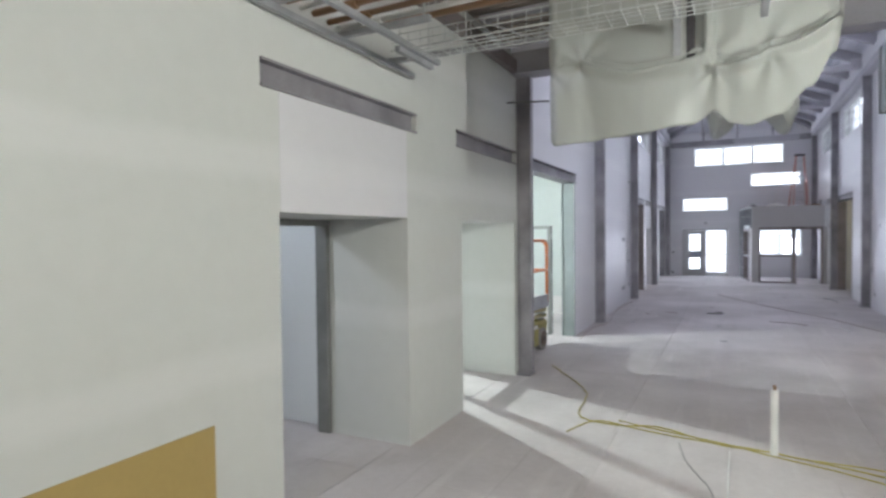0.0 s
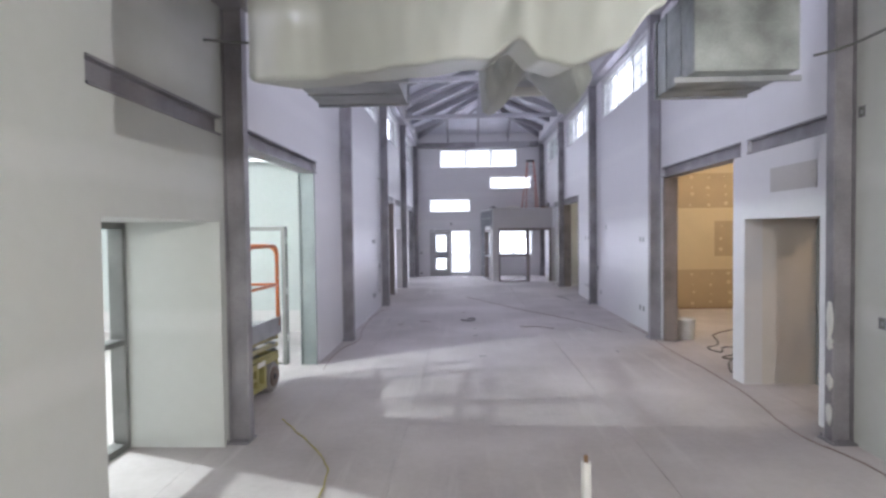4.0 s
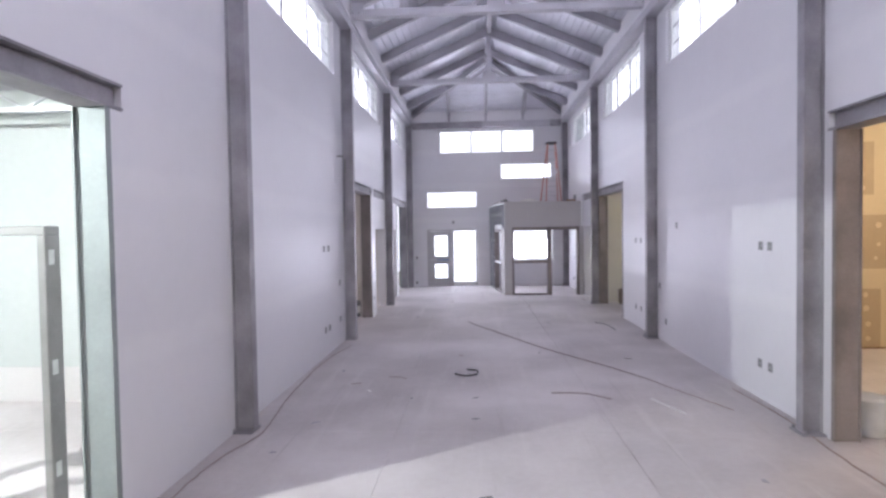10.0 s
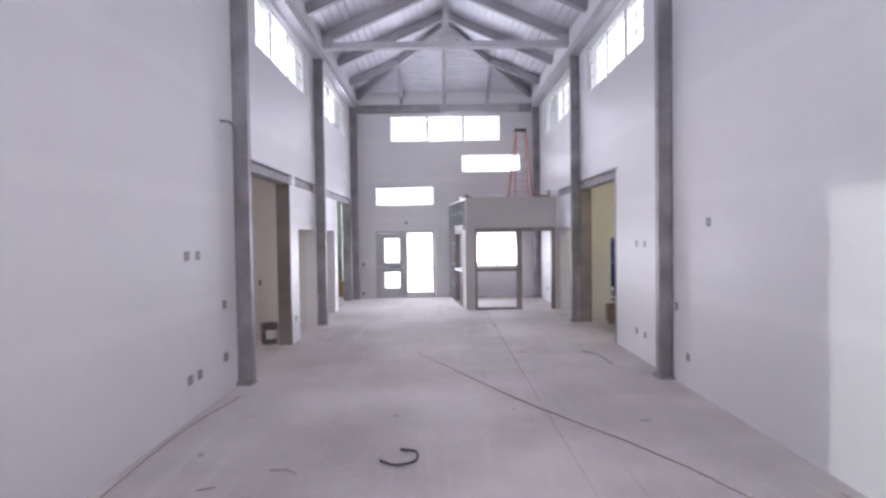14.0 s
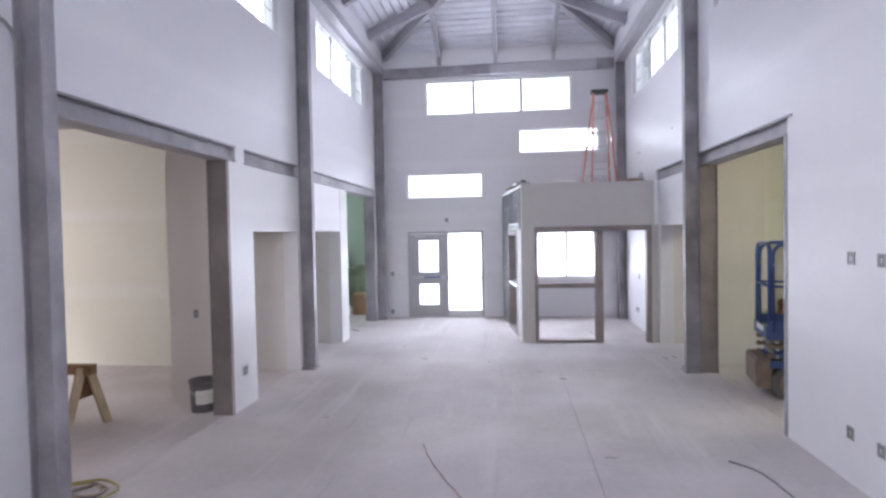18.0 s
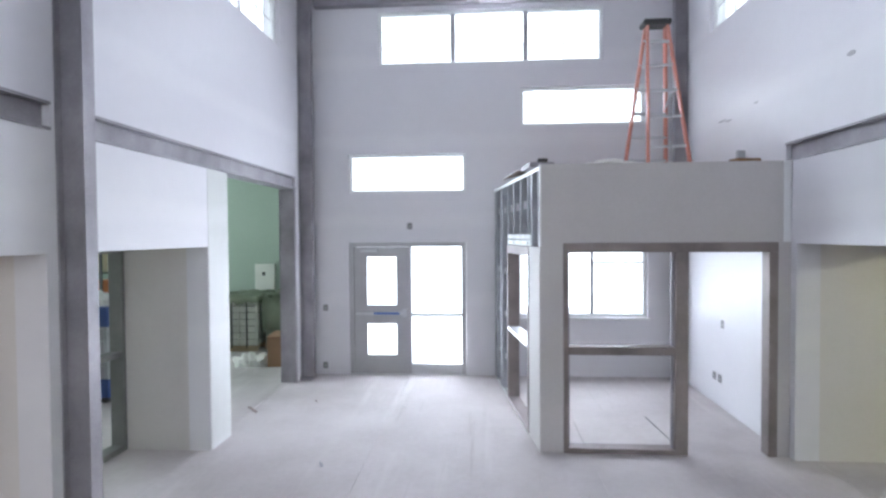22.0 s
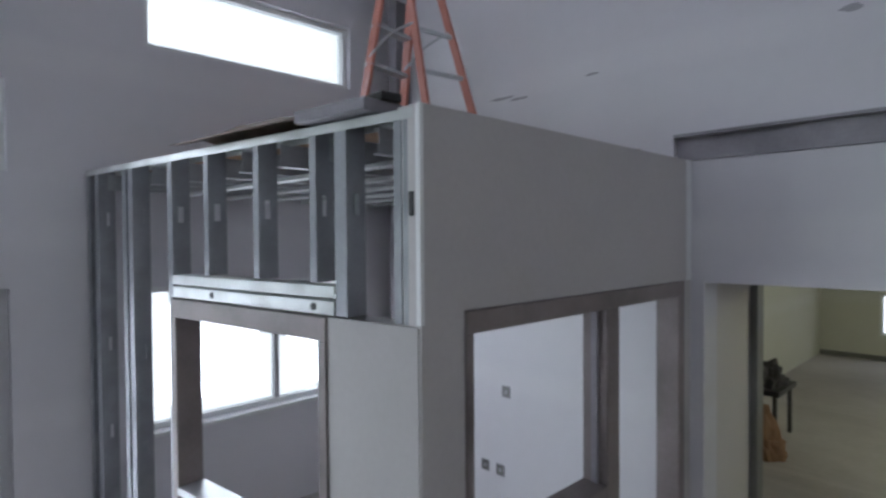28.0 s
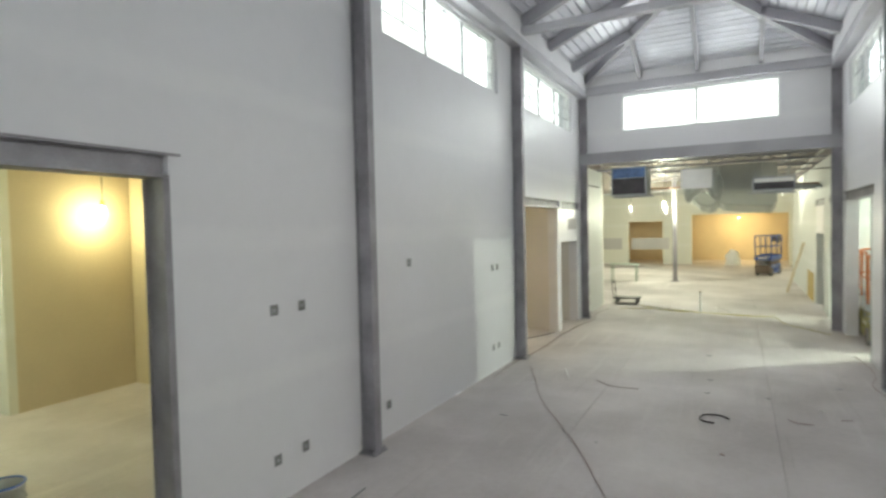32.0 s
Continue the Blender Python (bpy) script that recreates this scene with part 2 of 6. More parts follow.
STUDM = material("dark_galvanised_stud", (0.30, 0.31, 0.33), 0.45, 0.5, 0.12, 5, 60, 0.03)
GALVD = material("dull_galvanised_stud", (0.40, 0.41, 0.43), 0.42, 0.5, 0.12, 5, 60, 0.03)
ALU = material("aluminium_frame", (0.55, 0.56, 0.58), 0.4, 0.5, 0.05, 3, 60, 0.01)
MUNTIN = material("grey_muntin", (0.42, 0.42, 0.45), 0.5, 0, 0.04, 3, 60, 0.01)
DOORP = material("grey_door_paint", (0.42, 0.415, 0.435), 0.45, 0.1, 0.05, 2, 40, 0.02)
BLUEP = material("blue_lift_paint", (0.05, 0.09, 0.27), 0.4, 0.1, 0.12, 3, 50, 0.03, None, 0.12)
ORANGEP = material("orange_lift_paint", (0.48, 0.135, 0.04), 0.4, 0.1, 0.1, 3, 50, 0.03, None, 0.1)
YELP = material("olive_lift_paint", (0.38, 0.34, 0.13), 0.5, 0.1, 0.14, 3, 50, 0.04, None, 0.15)
DARKM = material("dark_machine_metal", (0.06, 0.055, 0.06), 0.5, 0.3, 0.2, 4, 60, 0.05)
DUSTY = material("dusty_olive_steel", (0.40, 0.36, 0.22), 0.75, 0.05, 0.22, 6, 60, 0.08, None, 0.25)
TYREP = material("pale_dusty_rubber", (0.30, 0.28, 0.27), 0.85, 0, 0.15, 5, 60, 0.06)
DUSTM = material("dusty_brown_metal", (0.20, 0.15, 0.12), 0.7, 0.1, 0.25, 5, 60, 0.08, None, 0.2)
RUBBER = material("grey_rubber_tyre", (0.12, 0.12, 0.115), 0.8, 0, 0.15, 5, 60, 0.06)
REDF = material("red_orange_fibreglass", (0.50, 0.185, 0.135), 0.45, 0, 0.08, 4, 60, 0.02)
COPPER = material("brown_copper_pipe", (0.31, 0.19, 0.11), 0.4, 0.5, 0.15, 4, 60, 0.03)
WOOD = material("rough_brown_timber", (0.26, 0.15, 0.075), 0.75, 0, 0.2, 4, 60, 0.08)
PALEW = material("pale_pallet_timber", (0.42, 0.33, 0.22), 0.8, 0, 0.15, 4, 60, 0.08)
CARD = material("brown_cardboard", (0.34, 0.20, 0.12), 0.8, 0, 0.08, 3, 50, 0.03)
CARTON = material("pale_cartons", (0.58, 0.58, 0.52), 0.75, 0, 0.08, 3, 50, 0.03)
TARP = material("green_grey_tarp", (0.22, 0.25, 0.18), 0.5, 0, 0.12, 3, 40, 0.06)
BLACKP = material("black_plastic", (0.025, 0.025, 0.025), 0.5, 0, 0.2, 4, 60, 0.03)
BUCKETM = material("grey_pail_plastic", (0.13, 0.13, 0.14), 0.5, 0, 0.15, 5, 60, 0.03)
BUCKETW = material("white_pail_plastic", (0.65, 0.66, 0.66), 0.45, 0, 0.08, 5, 60, 0.02)
BLUEL = material("blue_plastic", (0.07, 0.14, 0.42), 0.4, 0, 0.06, 5, 60, 0.02)
PAPER = material("white_paper", (0.78, 0.77, 0.74), 0.7, 0, 0.03, 4, 40, 0.02)
CORD = material("black_cord", (0.06, 0.055, 0.055), 0.6, 0, 0.1, 8, 60, 0.0)
HOSEY = material("yellow_cord", (0.46, 0.40, 0.12), 0.6, 0, 0.1, 8, 60, 0.0)
HOSEB = material("brown_cord", (0.33, 0.26, 0.24), 0.7, 0, 0.1, 8, 60, 0.0)
PVC = material("white_pipe", (0.74, 0.74, 0.72), 0.4, 0, 0.05, 5, 60, 0.01)
GROUND = material("pale_ground", (0.62, 0.62, 0.60), 0.9, 0, 0.1, 0.2, 3, 0.05)
DARKW = material("dark_brown_board", (0.16, 0.075, 0.035), 0.6, 0, 0.1, 3, 40, 0.03)
BULB = emitter("lit_bulb", (1.0, 0.88, 0.62), 40)
SKYGLOW = emitter("overcast_sky", (0.95, 0.95, 1.0), 1.5)
LAMPG = emitter("lit_lamp_globe", (1.0, 0.98, 0.88), 25)



def add_joints(m, every, wide, amount):
    """Faint level bands where the boards were taped and filled."""
    nt = m.node_tree
    bs = nt.nodes["Principled BSDF"]
    src = bs.inputs["Base Color"].links[0].from_socket
    geo, sep = nt.nodes.new("ShaderNodeNewGeometry"), nt.nodes.new("ShaderNodeSeparateXYZ")
    nz = nt.nodes.new("ShaderNodeTexNoise")
    nz.inputs["Scale"].default_value = 2.0
    nt.links.new(geo.outputs["Position"], sep.inputs[0])
    nt.links.new(geo.outputs["Position"], nz.inputs["Vector"])
    wob = nt.nodes.new("ShaderNodeMath")
    wob.operation, wob.inputs[1].default_value = "MULTIPLY_ADD", 0.12
    nt.links.new(nz.outputs["Fac"], wob.inputs[0])
    nt.links.new(sep.outputs["Z"], wob.inputs[2])
    saw = nt.nodes.new("ShaderNodeMath")
    saw.operation, saw.inputs[1].default_value = "PINGPONG", every / 2
    nt.links.new(wob.outputs[0], saw.inputs[0])
    band = nt.nodes.new("ShaderNodeMapRange")
    band.inputs["From Min"].default_value, band.inputs["From Max"].default_value = wide, wide * 0.35
    nt.links.new(saw.outputs[0], band.inputs["Value"])
    fac = nt.nodes.new("ShaderNodeMath")
    fac.operation, fac.inputs[1].default_value = "MULTIPLY", amount
    nt.links.new(band.outputs[0], fac.inputs[0])
    mix = nt.nodes.new("ShaderNodeMix")
    mix.data_type = "RGBA"
    nt.links.new(fac.outputs[0], mix.inputs["Factor"])
    nt.links.new(src, mix.inputs[6])
    mix.inputs[7].default_value = (0.80, 0.79, 0.80, 1)
    nt.links.new(mix.outputs[2], bs.inputs["Base Color"])


def add_tracks(m, amount):
    """Long dusty drag marks and broad stains of dried water on a concrete floor."""
    nt = m.node_tree
    bs = nt.nodes["Principled BSDF"]
    for turn, stretch, scale, lo, hi, color, k in ((20, (3.2, 0.22, 1), 1.4, 0.56, 0.70, (0.64, 0.605, 0.59, 1), amount), (-35, (2.6, 0.30, 1), 1.1, 0.58, 0.72, (0.62, 0.58, 0.565, 1), amount * 0.8),
                                                   (0, (1, 1, 1), 0.32, 0.50, 0.62, (0.36, 0.33, 0.32, 1), amount * 0.55), (70, (4.0, 0.16, 1), 2.2, 0.62, 0.70, (0.30, 0.27, 0.26, 1), amount * 0.5)):
        src = bs.inputs["Base Color"].links[0].from_socket
        geo, mp, nz = (nt.nodes.new(n) for n in ("ShaderNodeNewGeometry", "ShaderNodeMapping", "ShaderNodeTexNoise"))
        mp.inputs["Rotation"].default_value, mp.inputs["Scale"].default_value = (0, 0, radians(turn)), stretch
        nz.inputs["Scale"].default_value, nz.inputs["Detail"].default_value, nz.inputs["Roughness"].default_value = scale, 6, 0.62
        nt.links.new(geo.outputs["Position"], mp.inputs["Vector"])
        nt.links.new(mp.outputs[0], nz.inputs["Vector"])
        mr, mul, mix = nt.nodes.new("ShaderNodeMapRange"), nt.nodes.new("ShaderNodeMath"), nt.nodes.new("ShaderNodeMix")
        mr.inputs["From Min"].default_value, mr.inputs["From Max"].default_value = lo, hi
        nt.links.new(nz.outputs["Fac"], mr.inputs["Value"])
        mul.operation, mul.inputs[1].default_value = "MULTIPLY", k
        nt.links.new(mr.outputs[0], mul.inputs[0])
        mix.data_type = "RGBA"
        nt.links.new(mul.outputs[0], mix.inputs["Factor"])
        nt.links.new(src, mix.inputs[6])
        mix.inputs[7].default_value = color
        nt.links.new(mix.outputs[2], bs.inputs["Base Color"])


for m in (WALL, LOWWALL, CREAM):
    add_joints(m, 1.22, 0.14, 0.22)
add_tracks(CONC, 0.55)

GLASS = bpy.data.materials.new("clear_glass")
GLASS.use_nodes = True
g = GLASS.node_tree.nodes["Principled BSDF"]
g.inputs["Base Color"].default_value = (0.97, 0.99, 0.98, 1)
g.inputs["Transmission Weight"].default_value, g.inputs["Roughness"].default_value, g.inputs["IOR"].default_value = 1.0, 0.0, 1.45

PLASTIC = bpy.data.materials.new("milky_plastic_sheet")
PLASTIC.use_nodes = True
nt = PLASTIC.node_tree
g = nt.nodes["Principled BSDF"]
g.inputs["Base Color"].default_value, g.inputs["Roughness"].default_value = (0.56, 0.575, 0.535, 1), 0.36
tr, tl, mx, mx2 = (nt.nodes.new(k) for k in ("ShaderNodeBsdfTransparent", "ShaderNodeBsdfTranslucent", "ShaderNodeMixShader", "ShaderNodeMixShader"))
tl.inputs[0].default_value = (0.66, 0.67, 0.63, 1)
pn = nt.nodes.new("ShaderNodeTexNoise")
pn.inputs["Scale"].default_value, pn.inputs["Detail"].default_value = 3.2, 5
pb = nt.nodes.new("ShaderNodeBump")
pb.inputs["Strength"].default_value, pb.inputs["Distance"].default_value = 0.10, 0.03
nt.links.new(pn.outputs["Fac"], pb.inputs["Height"])
nt.links.new(pb.outputs["Normal"], g.inputs["Normal"])
mx.inputs[0].default_value, mx2.inputs[0].default_value = 0.40, 0.24
nt.links.new(g.outputs[0], mx.inputs[1])
nt.links.new(tl.outputs[0], mx.inputs[2])
nt.links.new(mx.outputs[0], mx2.inputs[1])
nt.links.new(tr.outputs[0], mx2.inputs[2])
nt.links.new(mx2.outputs[0], nt.nodes["Material Output"].inputs[0])


# ---- mesh helpers ----
def box(bm, x0, x1, y0, y1, z0, z1, m=None):
    vs = [bm.verts.new(v) for v in ((x0, y0, z0), (x1, y0, z0), (x1, y1, z0), (x0, y1, z0), (x0, y0, z1), (x1, y0, z1), (x1, y1, z1), (x0, y1, z1))]
    for f in ((0, 3, 2, 1), (4, 5, 6, 7), (0, 1, 5, 4), (1, 2, 6, 5), (2, 3, 7, 6), (3, 0, 4, 7)):
        bm.faces.new([vs[i] for i in f])
    if m:
        bmesh.ops.transform(bm, matrix=m, verts=vs)
    return vs


def soften(bm, width=0.004, segments=1):
    bmesh.ops.bevel(bm, geom=bm.edges[:], offset=width, segments=segments, affect="EDGES", clamp_overlap=True)


def cyl(bm, a, b, r, r2=None, n=14, caps=True):
    a, b = Vector(a), Vector(b)
    d = b - a
    q = d.to_track_quat("Z", "Y").to_matrix().to_4x4()
    bmesh.ops.create_cone(bm, cap_ends=caps, segments=n, radius1=r, radius2=r if r2 is None else r2, depth=d.length,
                          matrix=Matrix.Translation((a + b) / 2) @ q)


def tube(bm, pts, r, n=8, closed=False):
    """A round rod along a line of points."""
    pts = [Vector(p) for p in pts]
    rings = []
    for i, p in enumerate(pts):
        if closed:
            d = pts[(i + 1) % len(pts)] - pts[i - 1]
        else:
            d = pts[min(i + 1, len(pts) - 1)] - pts[max(i - 1, 0)]
        q = d.to_track_quat("Z", "Y")
        rings.append([bm.verts.new(p + q @ Vector((r * math.cos(k * math.tau / n), r * math.sin(k * math.tau / n), 0))) for k in range(n)])
    pairs = list(zip(rings, rings[1:])) + ([(rings[-1], rings[0])] if closed else [])
    for a, b in pairs:
        for k in range(n):
            bm.faces.new((a[k], a[(k + 1) % n], b[(k + 1) % n], b[k]))
    if not closed:
        bm.faces.new(rings[0][::-1]), bm.faces.new(rings[-1])


def curve_pts(pts, steps=8):
    """A smooth line through the given points."""
    pts = [Vector(p) for p in pts]
    out = []
    for i in range(len(pts) - 1):
        p0, p1, p2, p3 = pts[max(i - 1, 0)], pts[i], pts[i + 1], pts[min(i + 2, len(pts) - 1)]
        for k in range(steps):
            t = k / steps
            out.append(0.5 * (2 * p1 + (p2 - p0) * t + (2 * p0 - 5 * p1 + 4 * p2 - p3) * t * t + (3 * p1 - p0 - 3 * p2 + p3) * t ** 3))
    return out + [pts[-1]]


def finish(bm, name, mat, smooth=False):
    bmesh.ops.recalc_face_normals(bm, faces=bm.faces[:])
    me = bpy.data.meshes.new(name)
    bm.to_mesh(me)
    bm.free()
    if smooth:
        me.polygons.foreach_set("use_smooth", [True] * len(me.polygons))
    me.materials.append(mat)
    return me


def part(name, bm, mat, parent=None, label="", smooth=False):
    ob = new(name, finish(bm, name, mat, smooth))
    if parent:
        ob.parent = parent
        ob.matrix_parent_inverse = parent.matrix_world.inverted() if parent.type == "EMPTY" else Matrix()
    if label:
        tagged(ob, label)
    return ob


def thing(name, label, category, group="", at=(0, 0, 0), turn=0.0, kind=""):
    ob = new(name)
    ob.empty_display_size = 0.1
    tagged(ob, label, category, group, kind)
    return ob


def put(ob, x, y, z=0.0, turn=0.0):
    """Stands a thing that was built about the origin at its place."""
    ob.matrix_basis = pose(x, y, z, 0, 0, turn)
    return ob


def child(name, mat, parent, *boxes, soft=0.0, label="", smooth=False):
    bm = bmesh.new()
    for b in boxes:
        box(bm, *b)
    if soft:
        soften(bm, soft)
    return part(name, bm, mat, parent, label, smooth)


def sheet_wall(name, mat, axis, a0, a1, u0, u1, z0, z1, holes=(), label=""):
    """A wall of real thickness (a0 to a1) along u, with openings cut through it."""
    us = sorted({u0, u1, *[h[0] for h in holes], *[h[1] for h in holes]})
    zs = sorted({z0, z1, *[h[2] for h in holes], *[h[3] for h in holes]})
    us, zs = [u for u in us if u0 <= u <= u1], [z for z in zs if z0 <= z <= z1]

    def solid(i, k):
        if not (0 <= i < len(us) - 1 and 0 <= k < len(zs) - 1):
            return False
        u, z = (us[i] + us[i + 1]) / 2, (zs[k] + zs[k + 1]) / 2
        return not any(h[0] < u < h[1] and h[2] < z < h[3] for h in holes)

    bm, seen = bmesh.new(), {}

    def v(a, u, z):
        key = (a, u, z)
        if key not in seen:
            seen[key] = bm.verts.new((a, u, z) if axis == "x" else (u, a, z))
        return seen[key]

    for i in range(len(us) - 1):
        for k in range(len(zs) - 1):
            if not solid(i, k):
                continue
            ua, ub, za, zb = us[i], us[i + 1], zs[k], zs[k + 1]
            for a in (a0, a1):
                bm.faces.new((v(a, ua, za), v(a, ub, za), v(a, ub, zb), v(a, ua, zb)))
            for di, dk, p, q in ((-1, 0, (ua, za), (ua, zb)), (1, 0, (ub, za), (ub, zb)), (0, -1, (ua, za), (ub, za)), (0, 1, (ua, zb), (ub, zb))):
                if not solid(i + di, k + dk):
                    bm.faces.new((v(a0, *p), v(a1, *p), v(a1, *q), v(a0, *q)))
    ob = part(name, bm, mat)
    tagged(ob, label or "painted drywall wall", "wall", kind="structure")
    return ob


# ---- large structure ----
T = 0.22
BZ0, BZ1 = 2.845, 3.03         # steel lintels
WEST_OPEN = [(10.05, 12.63, 0, BZ0), (19.62, 22.1, 0, BZ0), (26.72, 28.95, 0, BZ0)]
WEST_ALCOVE = [(22.69, 24.15), (24.55, 26.26)]
WEST_BEAMS = [(9.62, 12.77), (19.5, 22.28), (22.5, 24.2), (24.42, 28.98)]
EAST_OPEN = [(11.75, 14.33, 0, BZ0), (21.75, 24.25, 0, BZ0)]
EAST_ALCOVE = [(9.95, 11.45), (24.84, 26.3)]
EAST_BEAMS = [(9.7, 11.38), (11.55, 14.4), (21.75, 24.42), (24.74, 26.5)]
AZ = 2.06


def holes(opens, alcoves, beams, windows):
    out = list(opens) + [(a, b, 0, AZ) for a, b in alcoves] + [(a, b, BZ0, BZ1) for a, b in beams]
    return out + [(a, b, CZ0, CZ1) for a, b in windows]


sheet_wall("wall_west", WALL, "x", XW - T, XW, YS, YN + T, 0, 6.0, holes(WEST_OPEN, WEST_ALCOVE, WEST_BEAMS, CLERESTORY), "tall pale grey primed drywall wall with steel-framed openings")
sheet_wall("wall_east", WALL, "x", XE, XE + T, YS, YN + T, 0, 6.0, holes(EAST_OPEN, EAST_ALCOVE, EAST_BEAMS, CLERESTORY), "tall pale grey primed drywall wall with steel-framed openings")
NORTH_HOLES = [(-1.32, 2.08, 4.76, 5.58), (-1.80, 0.015, 2.81, 3.415), (0.85, 2.70, 3.80, 4.385), (-1.80, 0.015, 0, 2.05), (0.80, 2.73, 0.90, 2.0)]
sheet_wall("wall_north", WALL, "y", YN, YN + T, XW - T, XE + T, 0, 6.0, NORTH_HOLES, "pale grey end wall with entrance door and windows")
sheet_wall("wall_south_header", WALL, "y", YS - T, YS, XW, XE, 4.3, 6.0, [(-1.33, 2.15, 4.8, 5.72)], "pale grey wall above the wide opening at the hall's end")
sheet_wall("wall_west_low", LOWWALL, "x", XW - T, XW, -3.0, YS, 0, 4.35, [(4.87, 6.5, 0, 2.07), (7.65, 9.33, 0, 2.07), (4.72, 6.68, BZ0, BZ1), (7.54, 9.4, BZ0, BZ1)], "cream primed wall with door recesses and exposed lintels")
sheet_wall("wall_east_low", LOWWALL, "x", XE, XE + T, 6.9, YS, 0, 4.35, (), "cream primed wall beside a steel column")


def slab_box(name, mat, b, label, category):
    ob = child(name, mat, None, b)
    tagged(ob, label, category, kind="structure")
    return ob


# floor: a base and its cast panels with open joints between them
floor = slab_box("floor", JOINT, (-16, 22, -22, 36, -0.25, -0.012), "dusty grey concrete floor with saw-cut joints", "floor")

# roof: hip-ended steel roof over the hall
EZ, RZ = 6.02, 7.28
HALF = (XE - XW) / 2 + 0.05
HY0, HY1 = YS + 2.75, YN - 2.75


DECK_RIB = ((0.0, 0), (0.76, 0), (0.80, 0.05), (0.96, 0.05))      # broad flats with narrow deep flutes


def deck_side(sign):
    """Ribbed deck of one long slope, ribs along the hall, cut to the hips."""
    bm, n = bmesh.new(), 19
    prof = []
    for i in range(n):
        for s, lift in DECK_RIB:
            prof.append(((i + s) / n, lift))
    prof.append((1.0, 0.0))
    rows = []
    for s, lift in prof:
        x = XM + sign * HALF * (1 - s)
        z = EZ + (RZ - EZ) * s + 0.12 + lift
        ya, yb = YS - 0.05 + (HY0 - YS) * s, YN + 0.05 - (YN - HY1) * s
        rows.append((bm.verts.new((x, ya, z)), bm.verts.new((x, yb, z))))
    for a, b in zip(rows, rows[1:]):
        bm.faces.new((a[0], a[1], b[1], b[0]))
    return bm


def deck_end(y_eave, y_ridge):
    bm, n = bmesh.new(), 19
    rows = []
    for i in range(n):
        for s0, lift in DECK_RIB:
            s = (i + s0) / n
            y = y_eave + (y_ridge - y_eave) * s
            w = HALF * (1 - s)
            z = EZ + (RZ - EZ) * s + 0.12 + lift
            rows.append((bm.verts.new((XM - w, y, z)), bm.verts.new((XM + w, y, z))))
    for a, b in zip(rows, rows[1:]):
        bm.faces.new((a[0], a[1], b[1], b[0]))
    return bm


roof_deck = part("ceiling_west_slope", deck_side(-1), DECK)
tagged(roof_deck, "ribbed pale metal roof deck", "ceiling", kind="structure")
tagged(part("ceiling_east_slope", deck_side(1), DECK), "ribbed pale metal roof deck", "ceiling", kind="structure")
tagged(part("ceiling_north_hip", deck_end(YN + 0.05, HY1), DECK), "ribbed pale metal roof deck of the hipped end", "ceiling", kind="structure")
tagged(part("ceiling_south_hip", deck_end(YS - 0.05, HY0), DECK), "ribbed pale metal roof deck of the hipped end", "ceiling", kind="structure")
# unseen slab, added to shut out the sky above the hips
slab_box("roof_sky_block", DARKM, (XW - 0.5, XE + 0.5, YS - 0.5, YN + 0.6, 7.6, 7.7), "unseen flat sky blocker above the roof deck", "roof")

for b in ((XW - T, XE + T, YN + 0.0, YN + 0.2, 6.0, 6.5), (XW - T, XE + T, YS - 0.2, YS - 0.0, 6.0, 6.5), (XW - T, XW - 0.0, YS, YN, 6.06, 6.5), (XE + 0.0, XE + T, YS, YN, 6.06, 6.5)):
    slab_box("eaves_closure", ROOFS, b, "grey closure strip at the roof's edge", "trim")
# eaves plates on the column heads, with a pale closure board between the rafter feet above them
for x0, x1, b0, b1 in ((XW - T, XW + 0.2, XW, XW + 0.215), (XE - 0.2, XE + T, XE - 0.215, XE)):
    slab_box("eaves_beam", RAFT, (x0, x1, YS + 0.01, YN - 0.01, 5.725, 5.88), "grey steel eaves beam along the wall top", "beam")
    slab_box("eaves_board", WALL, (b0, b1, YS + 0.17, YN - 0.17, 5.884, 6.235), "pale closure board between the rafter feet", "trim")
for x0, x1, m in ((XW + 0.205, 0.24, STEEL), (0.244, 2.62, RAFT), (2.624, XE - 0.205, STEEL)):
    slab_box("end_beam_north", m, (x0, x1, YN - 0.14, YN - 0.004, 5.64, 5.86), "steel beam across the end wall, partly painted", "beam")
slab_box("end_board_north", WALL, (XW + 0.22, XE - 0.22, YN - 0.16, YN - 0.004, 5.864, 6.23), "pale closure board under the hipped roof end", "trim")
slab_box("end_beam_south", RAFT, (XW + 0.205, XE - 0.205, YS + 0.004, YS + 0.14, 5.78, 5.98), "grey steel beam above the end window", "beam")
slab_box("end_board_south", WALL, (XW + 0.22, XE - 0.22, YS + 0.004, YS + 0.16, 5.984, 6.23), "pale closure board under the hipped roof end", "trim")
slab_box("header_beam_south", ROOFS, (XW, XE, YS - 0.26, YS + 0.06, 4.02, 4.296), "grey steel beam across the wide opening", "beam")


def bar(bm, a, b, w, h):
    """A rectangular member from a to b, w wide and h deep."""
    a, b = Vector(a), Vector(b)
    d = b - a
    up = Vector((0, 0, 1)) if abs(d.normalized().z) < 0.95 else Vector((0, 1, 0))
    side = d.cross(up).normalized()
    top = side.cross(d).normalized()
    m = Matrix((side, d.normalized(), top)).transposed().to_4x4()
    m.translation = a
    box(bm, -w / 2, w / 2, 0, d.length, -h / 2, h / 2, m)


def member(name, mat, parent, a, b, w, h, label=""):
    bm = bmesh.new()
    bar(bm, a, b, w, h)
    return part(name, bm, mat, parent, label)


def slope_z(x):
    return RZ - (RZ - EZ) * abs(x - XM) / HALF


